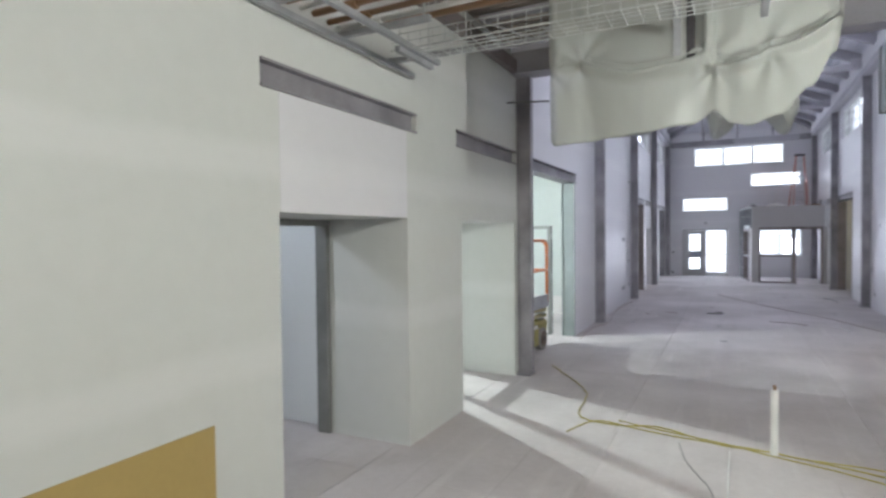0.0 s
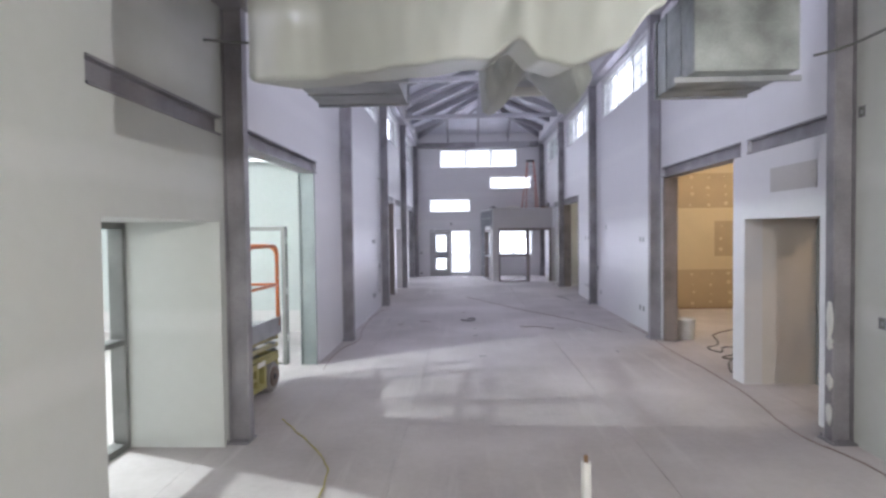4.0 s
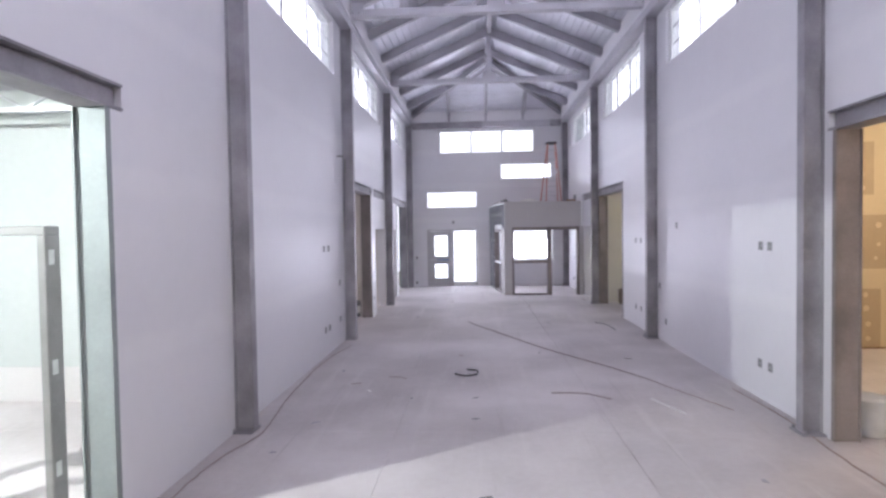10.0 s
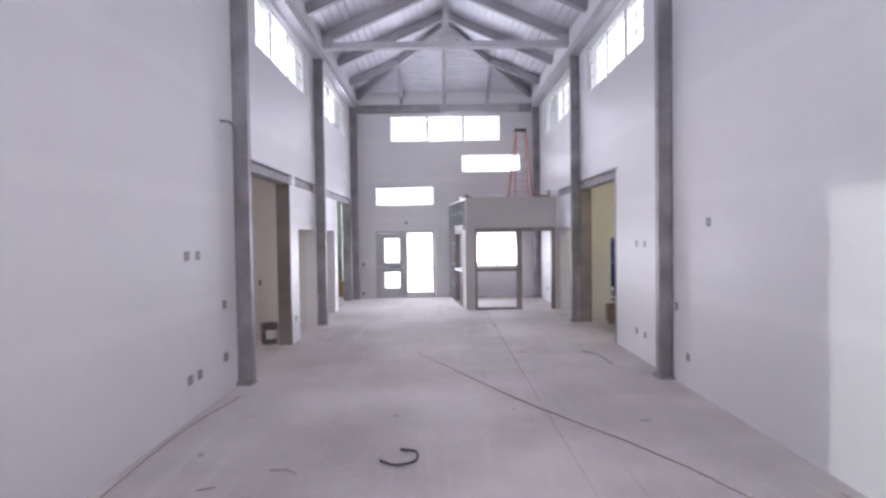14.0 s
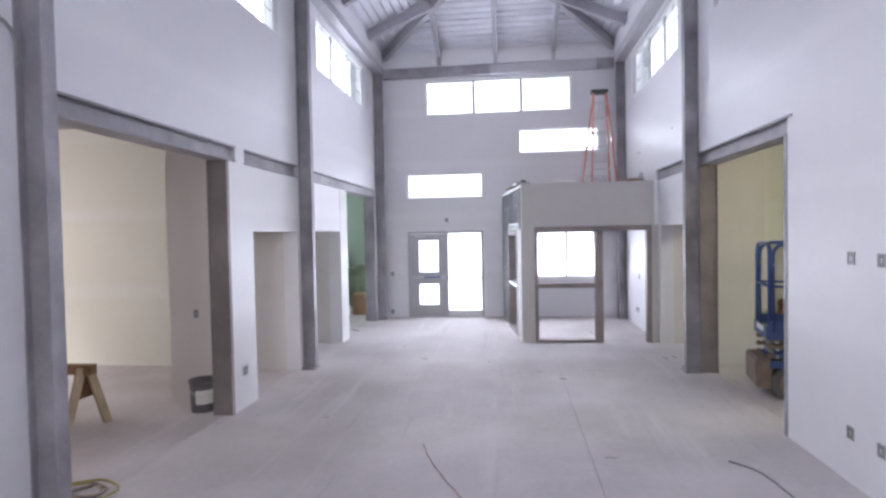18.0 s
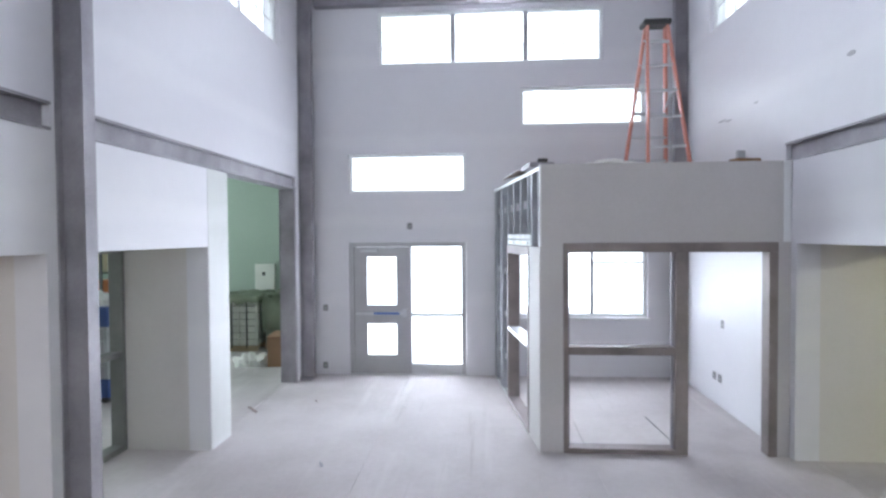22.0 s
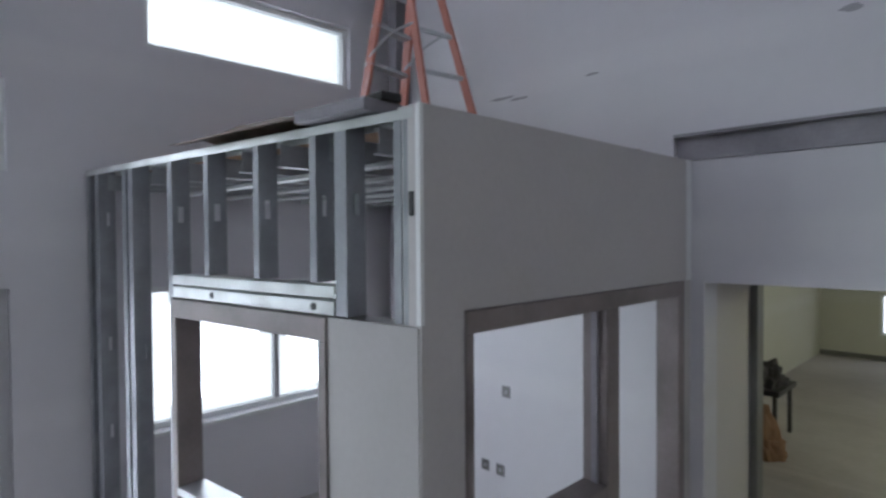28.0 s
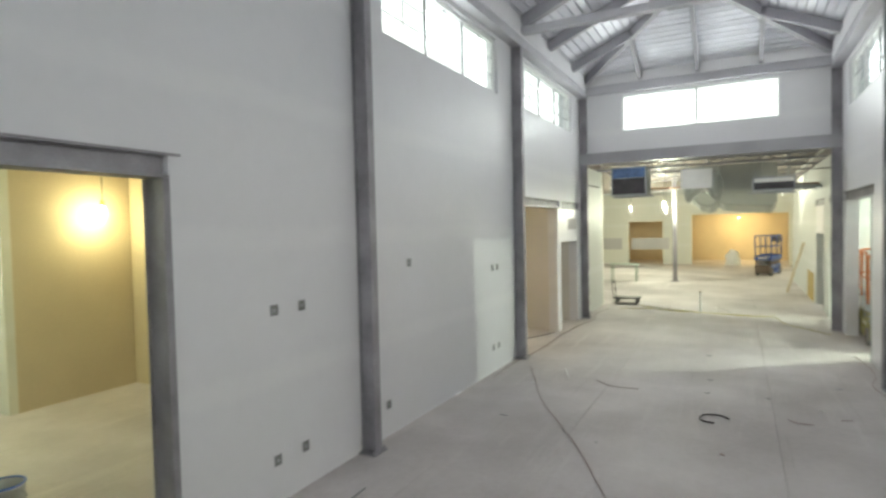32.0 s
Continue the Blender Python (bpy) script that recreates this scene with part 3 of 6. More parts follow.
def rafters(parent, y, w=0.1, h=0.2, upto=1.0):
    for s in (-1, 1):
        xe = XM + s * (HALF - 0.262)
        xt = xe + (XM + s * 0.03 - xe) * upto
        member("rafter", RAFTD, parent, (xe, y, slope_z(xe)), (xt, y, slope_z(xt) - 0.01), w, h)


for y in (14.52, 19.42, 24.3):
    truss = thing("roof_truss", "grey steel roof truss with tie beam and king post", "truss", "roof trusses")
    member("tie_beam", RAFT, truss, (XW + 0.217, y, 5.98), (XE - 0.217, y, 5.98), 0.16, 0.13)
    member("king_post", RAFT, truss, (XM, y, 6.03), (XM, y, RZ - 0.05), 0.13, 0.11)
    rafters(truss, y, 0.12, 0.22)
    for s in (-1, 1):
        member("knee_brace", RAFT, truss, (XM + s * 0.42, y, 6.05), (XM + s * 0.05, y, 6.32), 0.07, 0.07)
        child("heel_plate", RAFT, truss, (*sorted((XM + s * (HALF - 0.268), XM + s * (HALF - 0.5))), y - 0.088, y - 0.081, 5.93, 6.16))
        for dx in (0.3, 0.42):
            bm = bmesh.new()
            cyl(bm, (XM + s * (HALF - dx), y - 0.10, 5.98), (XM + s * (HALF - dx), y - 0.088, 5.98), 0.016, n=6)
            part("bolt", bm, STEEL, truss)
    child("gusset_plate", RAFT, truss, (XM - 0.16, XM + 0.16, y - 0.088, y - 0.081, 5.90, 6.2))
frame_w = thing("roof_frame", "grey steel rafters and hips under the metal deck", "roof frame")
for y, upto in ((11.05, 0.5), (12.9, 1), (16.15, 1), (17.8, 1), (21.05, 1), (22.72, 1), (26.0, 1), (27.85, 0.5)):
    rafters(frame_w, y, upto=upto)
member("ridge_beam", RAFT, frame_w, (XM, HY0 - 0.05, RZ + 0.0), (XM, HY1 + 0.05, RZ + 0.0), 0.12, 0.16)
for ye, yr in ((YS + 0.17, HY0), (YN - 0.17, HY1)):
    for s in (-1, 1):
        member("hip_rafter", RAFTD, frame_w, (XM + s * (HALF - 0.262), ye, EZ + 0.1), (XM, yr, RZ - 0.02), 0.12, 0.2)
    for s in (-0.45, 0.0, 0.45):
        yy = yr + (ye - yr) * abs(s)
        member("jack_rafter", RAFTD, frame_w, (XM + s * HALF, ye, EZ + 0.09), (XM + s * HALF, yy, slope_z(XM + s * HALF) - 0.02), 0.09, 0.16)
        yd = sorted((ye + (0.01 if ye < yr else -0.01), ye + (0.05 if ye < yr else -0.05)))
        child("hanger_plate", STEEL if s < 0 else RAFT, frame_w, (XM + s * HALF - 0.045, XM + s * HALF + 0.045, *yd, 5.99 if ye < yr else 5.865, 6.06))


# steel columns of the hall: rolled H shapes on base plates
def h_column(x, y, side, top=5.72, mat=STEEL):
    """side: -1 on the west wall, 1 on the east wall."""
    col = thing("steel_column", "dark primed rolled steel column standing against the drywall", "column", "hall columns")
    face = x
    back = x + side * 0.2
    lo, hi = min(face, back), max(face, back)
    f = 0.016
    bm = bmesh.new()
    box(bm, lo, lo + f, y - 0.056, y + 0.056, 0.0, top)
    box(bm, hi - f, hi, y - 0.056, y + 0.056, 0.0, top)
    box(bm, lo + f, hi - f, y - 0.006, y + 0.006, 0.0, top)
    part("shaft", bm, mat, col)
    child("base_plate", mat, col, (lo - 0.03, hi, y - 0.12, y + 0.12, 0.001, 0.02), soft=0.003)
    for dy in (-0.1, 0.1):
        bm = bmesh.new()
        cyl(bm, (lo + 0.0, y + dy, 0.02), (lo + 0.0, y + dy, 0.05), 0.014, n=6)
        part("anchor_bolt", bm, mat, col)
    return col


CW, CE = -2.285, 3.02
for y in (9.5, 14.52, 19.42, 24.3, 29.2):
    h_column(CW, y, -1)
    h_column(CE, y, 1)


def lintel(x_face, side, y0, y1, mat=STEEL, over=0.0):
    """Exposed channel lintel let into the wall: web with a top and bottom flange."""
    b = thing("steel_lintel", "exposed dark steel channel lintel set in the drywall", "lintel", "opening lintels")
    xs = (x_face + side * 0.05, x_face + side * (T - 0.005))
    fx = (x_face - side * 0.012, x_face + side * (T - 0.005))
    child("web", mat, b, (min(xs), max(xs), y0 + 0.003, y1 - 0.003, BZ0 + 0.02, BZ1 - 0.02))
    child("top_flange", mat, b, (min(fx), max(fx), y0 + 0.003, y1 - 0.003, BZ1 - 0.022, BZ1 - 0.003))
    if over:
        lip = sorted((x_face - side * 0.012, x_face - side * 0.001))
        child("flange_end", mat, b, (*lip, y0 - over, y0 + 0.003, BZ1 - 0.022, BZ1 - 0.003))
    child("bottom_flange", mat, b, (min(fx), max(fx), y0 + 0.003, y1 - 0.003, BZ0 + 0.003, BZ0 + 0.022))


for y0, y1 in WEST_BEAMS + [(4.72, 6.68), (7.54, 9.4)]:
    lintel(XW, -1, y0, y1)
for y0, y1 in EAST_BEAMS:
    lintel(XE, 1, y0, y1, over=0.1 if y0 > 20 else 0.0)


def jamb_post(x_face, side, y, out, mat):
    """Steel jamb post at the edge of a wide opening; out is the way into the wall."""
    p = thing("jamb_post", "primed steel jamb post of a wide opening", "jamb post", "opening jamb posts")
    xs = sorted((x_face - side * 0.008, x_face + side * (T + 0.004)))
    ys = sorted((y, y - out * 0.035))
    child("web", mat, p, (xs[0] + 0.012, xs[1] - 0.012, ys[0], ys[1], 0, BZ0))
    for x0, x1 in ((xs[0], xs[0] + 0.012), (xs[1] - 0.012, xs[1])):
        child("flange", mat, p, (x0, x1, y - 0.055 if out > 0 else y, y if out > 0 else y + 0.055, 0, BZ0))


jamb_post(XW, -1, 12.63, 1, JAMB)
jamb_post(XW, -1, 22.1, 1, STEELB)
jamb_post(XW, -1, 28.95, 1, STEEL)
jamb_post(XE, 1, 14.33, 1, STEELB)
jamb_post(XE, 1, 24.25, 1, STEELB)
jamb_post(XE, 1, 21.75, -1, STEEL)


# recessed door alcoves with steel frames at the back
def alcove(x_face, side, y0, y1, ztop, door_north, mat, depth=0.92, glazed=True):
    xi, xo = x_face + side * T, x_face + side * (depth + 0.12)
    lo, hi = min(xi, xo), max(xi, xo)
    for ya, yb in ((y0 - 0.12, y0), (y1, y1 + 0.12)):
        slab_box("alcove_return", mat, (lo, hi, ya, yb, 0, 4.0), "primed drywall return of a door recess", "wall")
    slab_box("alcove_soffit", mat, (lo, hi, y0, y1, ztop, ztop + 0.1), "primed drywall soffit of a door recess", "ceiling")
    xb = x_face + side * depth
    f = thing("door_frame", "grey hollow steel door frame with a side light", "door frame", "alcove door frames")
    xs = sorted((xb - side * 0.05, xb + side * 0.09))
    z1 = ztop - 0.004
    mid = (y0 + 0.94) if not door_north else (y1 - 0.94)
    child("jamb", FRAMEM, f, (*xs, y0 + 0.002, y0 + 0.055, 0, z1), soft=0.004)
    child("jamb", FRAMEM, f, (*xs, y1 - 0.055, y1 - 0.002, 0, z1), soft=0.004)
    child("head", FRAMEM, f, (*xs, y0 + 0.055, y1 - 0.055, z1 - 0.055, z1), soft=0.004)
    child("mullion", FRAMEM, f, (*xs, mid - 0.025, mid + 0.025, 0, z1 - 0.055), soft=0.004)
    ya, yb = (mid + 0.025, y1 - 0.055) if not door_north else (y0 + 0.055, mid - 0.025)
    child("rail", FRAMEM, f, (*xs, ya, yb, 0.96, 1.01), soft=0.004)
    child("sill", FRAMEM, f, (*xs, ya, yb, 0.0, 0.06), soft=0.004)


alcove(XW, -1, 4.87, 6.5, 2.07, True, LOWWALL)
alcove(XW, -1, 7.65, 9.33, 2.07, False, LOWWALL)
alcove(XW, -1, 22.69, 24.15, AZ, True, ALCOVE)
alcove(XW, -1, 24.55, 26.26, AZ, False, ALCOVE)
alcove(XE, 1, 9.95, 11.45, AZ, False, ALCOVE)
alcove(XE, 1, 24.84, 26.3, AZ, True, ALCOVE)

# side rooms, closed by plain walls
RH = 3.75


def room(tag, mat, x0, x1, y0, y1, skip=(), h=RH, north=None):
    for side, axis, a0, a1, u0, u1 in (("w", "x", x0 - 0.15, x0, y0, y1), ("e", "x", x1, x1 + 0.15, y0, y1),
                                       ("s", "y", y0 - 0.15, y0, x0 - 0.15, x1 + 0.15), ("n", "y", y1, y1 + 0.15, x0 - 0.15, x1 + 0.15)):
        if side not in skip:
            sheet_wall(f"wall_{tag}_{side}", (north or mat) if side == "n" else mat, axis, a0, a1, u0, u1, 0, h, room_holes.get((tag, side), ()), "drywall wall of a side room")
    slab_box(f"ceiling_{tag}", ROOFS, (x0 - 0.1, x1 + 0.1, y0 - 0.1, y1 + 0.1, h, h + 0.12), "grey metal deck ceiling of a side room", "ceiling")


room_holes = {("bright", "w"): [(6.5, 9.9, 0.95, 2.75), (12.2, 14.4, 0.95, 2.75)],
              ("beige", "w"): [(20.5, 23.1, 1.4, 3.0)],
              ("green", "w"): [(28.2, 30.8, 1.4, 3.0)],
              ("yellow", "e"): [(21.4, 23.4, 0.62, 1.24), (21.4, 23.4, 1.70, 2.28), (26.15, 26.75, 0.46, 1.24), (24.85, 25.2, 0.74, 1.16)]}
room("bright", ROOMW, -9.3, XW - T, 1.5, 15.5, ("e",))
room("beige", CREAM, -9.0, XW - T, 16.2, 24.38, ("e",))
room("green", GREENB, -8.8, XW - T, 24.55, 33.0, ("e", "s"))
room("orange", OCHRE, XE + T, 9.5, 9.75, 18.4, ("w",), 3.9)
room("yellow", CREAM, XE + T, 12.7, 18.3 + 0.26, 27.7, ("w", "s"), 3.9)
sheet_wall("wall_green_e", GREENB, "x", XW - T - 0.15, XW - T, YN + T, 33.0, 0, RH, (), "green drywall wall of a side room")
sheet_wall("wall_yellow_block", OCHRE, "x", 8.42, 8.54, 18.56, 20.3, 0, 3.9, (), "ochre lit drywall partition in a side room")
sheet_wall("wall_yellow_s", CREAM, "y", 18.41, 18.56, 9.66, 12.85, 0, 3.9, (), "drywall wall of a side room")
sheet_wall("wall_yellow_block_n", CREAM, "y", 20.3, 20.42, 8.42, 10.6, 0, 3.9, (), "cream drywall partition in a side room")

sheet_wall("wall_recess_screen", WHITE, "y", 6.62, 6.72, -6.2, XW - 1.05, 0, 3.75, (), "pale lilac partition wall behind a door recess")
sheet_wall("wall_recess_screen_w", WHITE, "x", -6.3, -6.2, 1.5, 6.72, 0, 3.75, (), "pale lilac partition wall behind a door recess")
# low southern part
sheet_wall("wall_south_w", CREAM, "y", -3.15, -3.0, -9.45, XW, 0, 4.35, (), "cream wall of the southern space")
sheet_wall("wall_south_e", CREAM, "y", 6.75, 6.9, XE, 11.0, 0, 4.35, (), "cream wall of the southern space")
sheet_wall("wall_south_end", CREAM, "y", -12.6, -12.4, -9.6, 11.2, 0, 4.35, [(-2.97, 1.98, 0, 2.93), (3.6, 5.6, 0, 2.6)], "cream wall with a wide opening at the far end")
sheet_wall("wall_south_far_w", CREAM, "x", -9.6, -9.45, -12.4, -3.0, 0, 4.35, (), "cream wall of the southern space")
sheet_wall("wall_south_far_e", CREAM, "x", 11.0, 11.15, -12.4, 6.9, 0, 4.35, (), "cream wall of the southern space")
sheet_wall("wall_orange_far", OCHRE, "y", -17.2, -17.0, -6.0, 7.0, 0, 3.4, (), "ochre lit wall of a far room")
sheet_wall("wall_orange_far_w", OCHRE, "x", -6.2, -6.0, -17.0, -12.6, 0, 3.4, (), "ochre lit wall of a far room")
sheet_wall("wall_orange_far_e", OCHRE, "x", 7.0, 7.2, -17.0, -12.6, 0, 3.4, (), "ochre lit wall of a far room")
slab_box("ceiling_orange_far", OCHRE, (-6.2, 7.2, -17.2, -12.6, 3.4, 3.5), "ceiling of a far room", "ceiling")
bm = bmesh.new()
box(bm, -9.6, 11.2, -12.6, YS - 0.27, 4.41, 4.5)
for i in range(80):         # flats between the flutes, which run across the space
    y = YS - 0.41 - i * 0.15
    box(bm, XW, XE, y, y + 0.105, 4.36, 4.412)
tagged(part("ceiling_south", bm, LOWDECK), "brownish ribbed metal deck ceiling of the southern space", "ceiling", kind="structure")
for x0, x1 in ((XW + 0.003, XW + 0.09), (XE - 0.09, XE - 0.003)):
    slab_box("ledger_beam", STEELB, (x0, x1, -3.0, YS - 0.262, 4.03, 4.19), "brown steel ledger along the wall under the low deck", "beam")
slab_box("infill_board", WALL, (XW + 0.0005, XW + 0.004, 4.88, 6.49, 2.072, BZ0 - 0.004), "clean white board above a door recess", "wall panel")

# outdoors
ground = slab_box("ground", GROUND, (-400, 400, -400, 400, -0.6, -0.3), "pale open ground outside the building", "ground")


# ---- windows ----
def window(name, axis, a, u0, u1, z0, z1, divs, rails=(), label="aluminium window with clear glass", out=1, deep=T, at=(), bar=0.022, lights=(1, 1)):
    """A framed window in an opening; a is the room face, out the way to the outside."""
    w = thing(name, label, "window", "", kind="structure")

    def b(name, mat, ua, ub, za, zb, d0, d1, tag=""):
        aa = sorted((a + out * d0, a + out * d1))
        return child(name, mat, w, (*aa, ua, ub, za, zb) if axis == "x" else (ua, ub, *aa, za, zb), label=tag)

    f = 0.045
    b("window_frame", WHITE, u0 + 0.002, u0 + f, z0 + 0.002, z1 - 0.002, 0.06, 0.15)
    b("window_frame", WHITE, u1 - f, u1 - 0.002, z0 + 0.002, z1 - 0.002, 0.06, 0.15)
    b("window_frame", WHITE, u0 + f, u1 - f, z0 + 0.002, z0 + f, 0.06, 0.15)
    b("window_frame", WHITE, u0 + f, u1 - f, z1 - f, z1 - 0.002, 0.06, 0.15)
    cuts = [u0 + f] + (list(at) or [u0 + f + i * (u1 - u0 - 2 * f) / divs for i in range(1, divs)]) + [u1 - f]
    for i in range(divs):
        ua, ub = cuts[i], cuts[i + 1]
        if i:
            b("mullion", DOORP, ua - bar, ua + bar, z0 + f, z1 - f, 0.1 - 1.4 * bar, 0.106 + 1.2 * bar)
        pane = b("pane", GLASS, ua + (bar if i else 0), ub - (bar if i < divs - 1 else 0), z0 + f, z1 - f, 0.10, 0.106)
        pane.visible_shadow = False
        pa, pb = ua + (bar if i else 0), ub - (bar if i < divs - 1 else 0)
        for k in range(1, lights[0]):
            u = pa + (pb - pa) * k / lights[0]
            b("muntin", MUNTIN, u - 0.006, u + 0.006, z0 + f, z1 - f, 0.085, 0.098)
        for k in range(1, lights[1]):
            z = z0 + f + (z1 - z0 - 2 * f) * k / lights[1]
            b("muntin", MUNTIN, pa, pb, z - 0.006, z + 0.006, 0.0865, 0.0965)
    for ua, ub, z in rails:
        b("glazing_bar", ALU, ua, ub, z - 0.012, z + 0.012, 0.07, 0.098)
    return w


n = 1
for y0, y1 in CLERESTORY:
    window(f"window_{n}", "x", XW, y0, y1, CZ0, CZ1, 3, label="high clerestory window with bright daylight", out=-1, bar=0.014, lights=(2, 3))
    window(f"window_{n + 1}", "x", XE, y0, y1, CZ0, CZ1, 3, label="high clerestory window with bright daylight", out=1, bar=0.014, lights=(2, 3))
    n += 2
window("window_9", "y", YN, -1.32, 2.08, 4.76, 5.58, 3, (), "wide high window with three latticed sashes in the end wall", bar=0.034, lights=(2, 3))
window("window_10", "y", YN, -1.80, 0.015, 2.81, 3.415, 1, (), "low strip window above the entrance door")
window("window_11", "y", YN, 0.85, 2.70, 3.80, 4.385, 1, (), "strip window high in the end wall")
booth_window = window("window_12", "y", YN, 0.80, 2.73, 0.90, 2.0, 2, [(1.95, 2.685, 1.726)], "booth window with a deep sill", at=(1.925,))
child("window_sill", WHITE, booth_window, (0.77, 2.76, YN - 0.03, YN - 0.003, 0.865, 0.898), soft=0.004)
window("window_13", "y", YS, -1.33, 2.15, 4.8, 5.72, 2, (), "wide high window above the southern opening", out=-1, lights=(1, 3))
# 14 to 17 are unseen openings, added for the side rooms' fill lamps
window("window_14", "x", -9.3, 6.5, 9.9, 0.95, 2.75, 3, (), "unseen window added to light a side room", out=-1, deep=0.15)
window("window_15", "x", -9.3, 12.2, 14.4, 0.95, 2.75, 2, (), "unseen window added to light a side room", out=-1, deep=0.15)
window("window_16", "x", -9.0, 20.5, 23.1, 1.4, 3.0, 2, (), "unseen window added to light a side room", out=-1, deep=0.15)
window("window_17", "x", -8.8, 28.2, 30.8, 1.4, 3.0, 2, (), "unseen window added to light a side room", out=-1, deep=0.15)
for k, (ya, yb, za, zb) in enumerate(room_holes[("yellow", "e")]):
    window(f"window_{18 + k}", "x", 12.7, ya, yb, za, zb, 1, (), "small unseen window added to light a side room", out=1, deep=0.15)

# white overcast sky close outside the hall's windows
for k, (y0, y1) in enumerate(CLERESTORY):
    for side, x in ((-1, XW), (1, XE)):
        xs = sorted((x + side * 0.62, x + side * 0.64))
        slab_box("backdrop_sky", SKYGLOW, (*xs, y0 - 1.0, y1 + 1.0, CZ0 - 0.3, CZ1 + 0.8), "white overcast sky outside a high window", "sky")
slab_box("backdrop_sky", SKYGLOW, (XW - 0.5, XE + 0.5, YN + 0.9, YN + 0.92, -0.28, 6.9), "white overcast sky outside the end wall", "sky")
slab_box("backdrop_sky", SKYGLOW, (XW - 0.2, XE + 0.2, YS - 0.64, YS - 0.62, 4.5, 6.9), "white overcast sky outside the southern high window", "sky")

# entrance: a half-glazed leaf and a glazed side panel in one frame
door = thing("door_1", "grey entrance door with two glass lights and a glazed side panel", "door", kind="structure")
y0, y1 = YN + 0.03, YN + 0.13
child("door_frame", DOORP, door, (-1.798, -1.735, y0, y1, 0, 2.048), (-0.055, 0.008, y0, y1, 0, 2.048), (-1.735, -0.055, y0, y1, 1.985, 2.048), (-0.895, -0.84, y0, y1, 0, 1.985))
leaf = child("door_leaf", DOORP, door, (-1.73, -1.545, y0 + 0.02, y1 - 0.03, 0.01, 1.98), (-1.055, -0.90, y0 + 0.02, y1 - 0.03, 0.01, 1.98),
             (-1.545, -1.055, y0 + 0.02, y1 - 0.03, 0.01, 0.285), (-1.545, -1.055, y0 + 0.02, y1 - 0.03, 0.80, 1.065), (-1.545, -1.055, y0 + 0.02, y1 - 0.03, 1.84, 1.98))
for za, zb in ((0.285, 0.80), (1.065, 1.84)):
    p = child("pane", GLASS, leaf, (-1.545, -1.055, y0 + 0.045, y0 + 0.051, za, zb))
    p.visible_shadow = False
    for b in ((-1.545, -1.533, za, zb), (-1.067, -1.055, za, zb), (-1.533, -1.067, za, za + 0.012), (-1.533, -1.067, zb - 0.012, zb)):
        child("glazing_bead", DOORP, leaf, (b[0], b[1], y0 + 0.012, y0 + 0.044, b[2], b[3]))
child("push_bar", ALU, leaf, (-1.70, -0.93, y0 - 0.045, y0 - 0.01, 0.93, 0.98), soft=0.006)
child("push_pad", BLUEL, leaf, (-1.42, -1.02, y0 - 0.05, y0 - 0.044, 0.938, 0.972), label="blue protective film on the push bar")
child("latch_case", ALU, leaf, (-0.97, -0.90, y0 - 0.06, y0 + 0.018, 0.90, 1.02), soft=0.006)
child("door_closer", ALU, leaf, (-1.62, -1.35, y0 - 0.04, y0 + 0.018, 1.90, 1.95), soft=0.006)
child("closer_arm", ALU, leaf, (-1.40, -1.12, y0 - 0.03, y0 - 0.02, 1.955, 1.967))
child("side_rail", ALU, door, (-0.84, -0.055, y0, y1, 0.905, 0.945))
child("side_sill", ALU, door, (-0.84, -0.055, y0, y1, 0.0, 0.16))
for za, zb in ((0.16, 0.905), (0.945, 1.985)):
    p = child("side_pane", GLASS, door, (-0.84, -0.055, y0 + 0.045, y0 + 0.051, za, zb))
    p.visible_shadow = False
child("threshold", ALU, door, (-1.79, 0.0, YN + 0.0, YN + 0.2, -0.01, 0.012))


# ---- booth at the hall's north end ----
booth = thing("reception_booth", "unfinished framed booth with drywall front and open metal studs", "booth")
BX0, BY, BZ = 0.83, 26.385, 2.848
front = sheet_wall("front_panel", BOARD, "y", BY, BY + 0.125, BX0, XE - 0.004, 0, BZ, [(1.056, 3.086, 0, 2.074)])
for k in ("label", "category", "kind"):
    del front[k]
front.parent = booth
tagged(front, "unpainted grey drywall front")
yf = (BY - 0.012, BY + 0.137)
child("frame_head", STEELB, booth, (1.058, 3.084, *yf, 1.98, 2.072), soft=0.004, label="brown-grey hollow steel frame")
for x0, x1 in ((1.058, 1.10), (2.125, 2.25), (3.0, 3.084)):
    child("frame_post", STEELB, booth, (x0, x1, *yf, 0, 1.98), soft=0.004)
child("frame_rail", STEELB, booth, (1.10, 2.125, *yf, 0.975, 1.055), soft=0.004)
child("frame_sill", STEELB, booth, (1.10, 2.125, *yf, 0, 0.052), soft=0.004)
for x in (1.10, 2.105):
    child("glazing_stop", STEEL, booth, (x, x + 0.02, BY + 0.04, BY + 0.075, 1.055, 1.98), (x, x + 0.02, BY + 0.04, BY + 0.075, 0.052, 0.975))
child("corner_bead", WHITE, booth, (BX0 - 0.006, BX0 + 0.012, BY - 0.004, BY + 0.02, 2.04, BZ), label="pale corner strip")
child("side_strip", WHITE, booth, (3.13, XE - 0.004, BY - 0.006, BY, 2.074, BZ))
# open stud wall along its west side, slightly askew
SA, SB = Vector((BX0 + 0.06, BY + 0.022, 0)), Vector((0.50, YN - 0.01, 0))
sd = (SB - SA).normalized()
SL = (SB - SA).length
SM = Matrix(((sd.y, sd.x, 0, SA.x), (-sd.x, sd.y, 0, SA.y), (0, 0, 1, 0), (0, 0, 0, 1)))


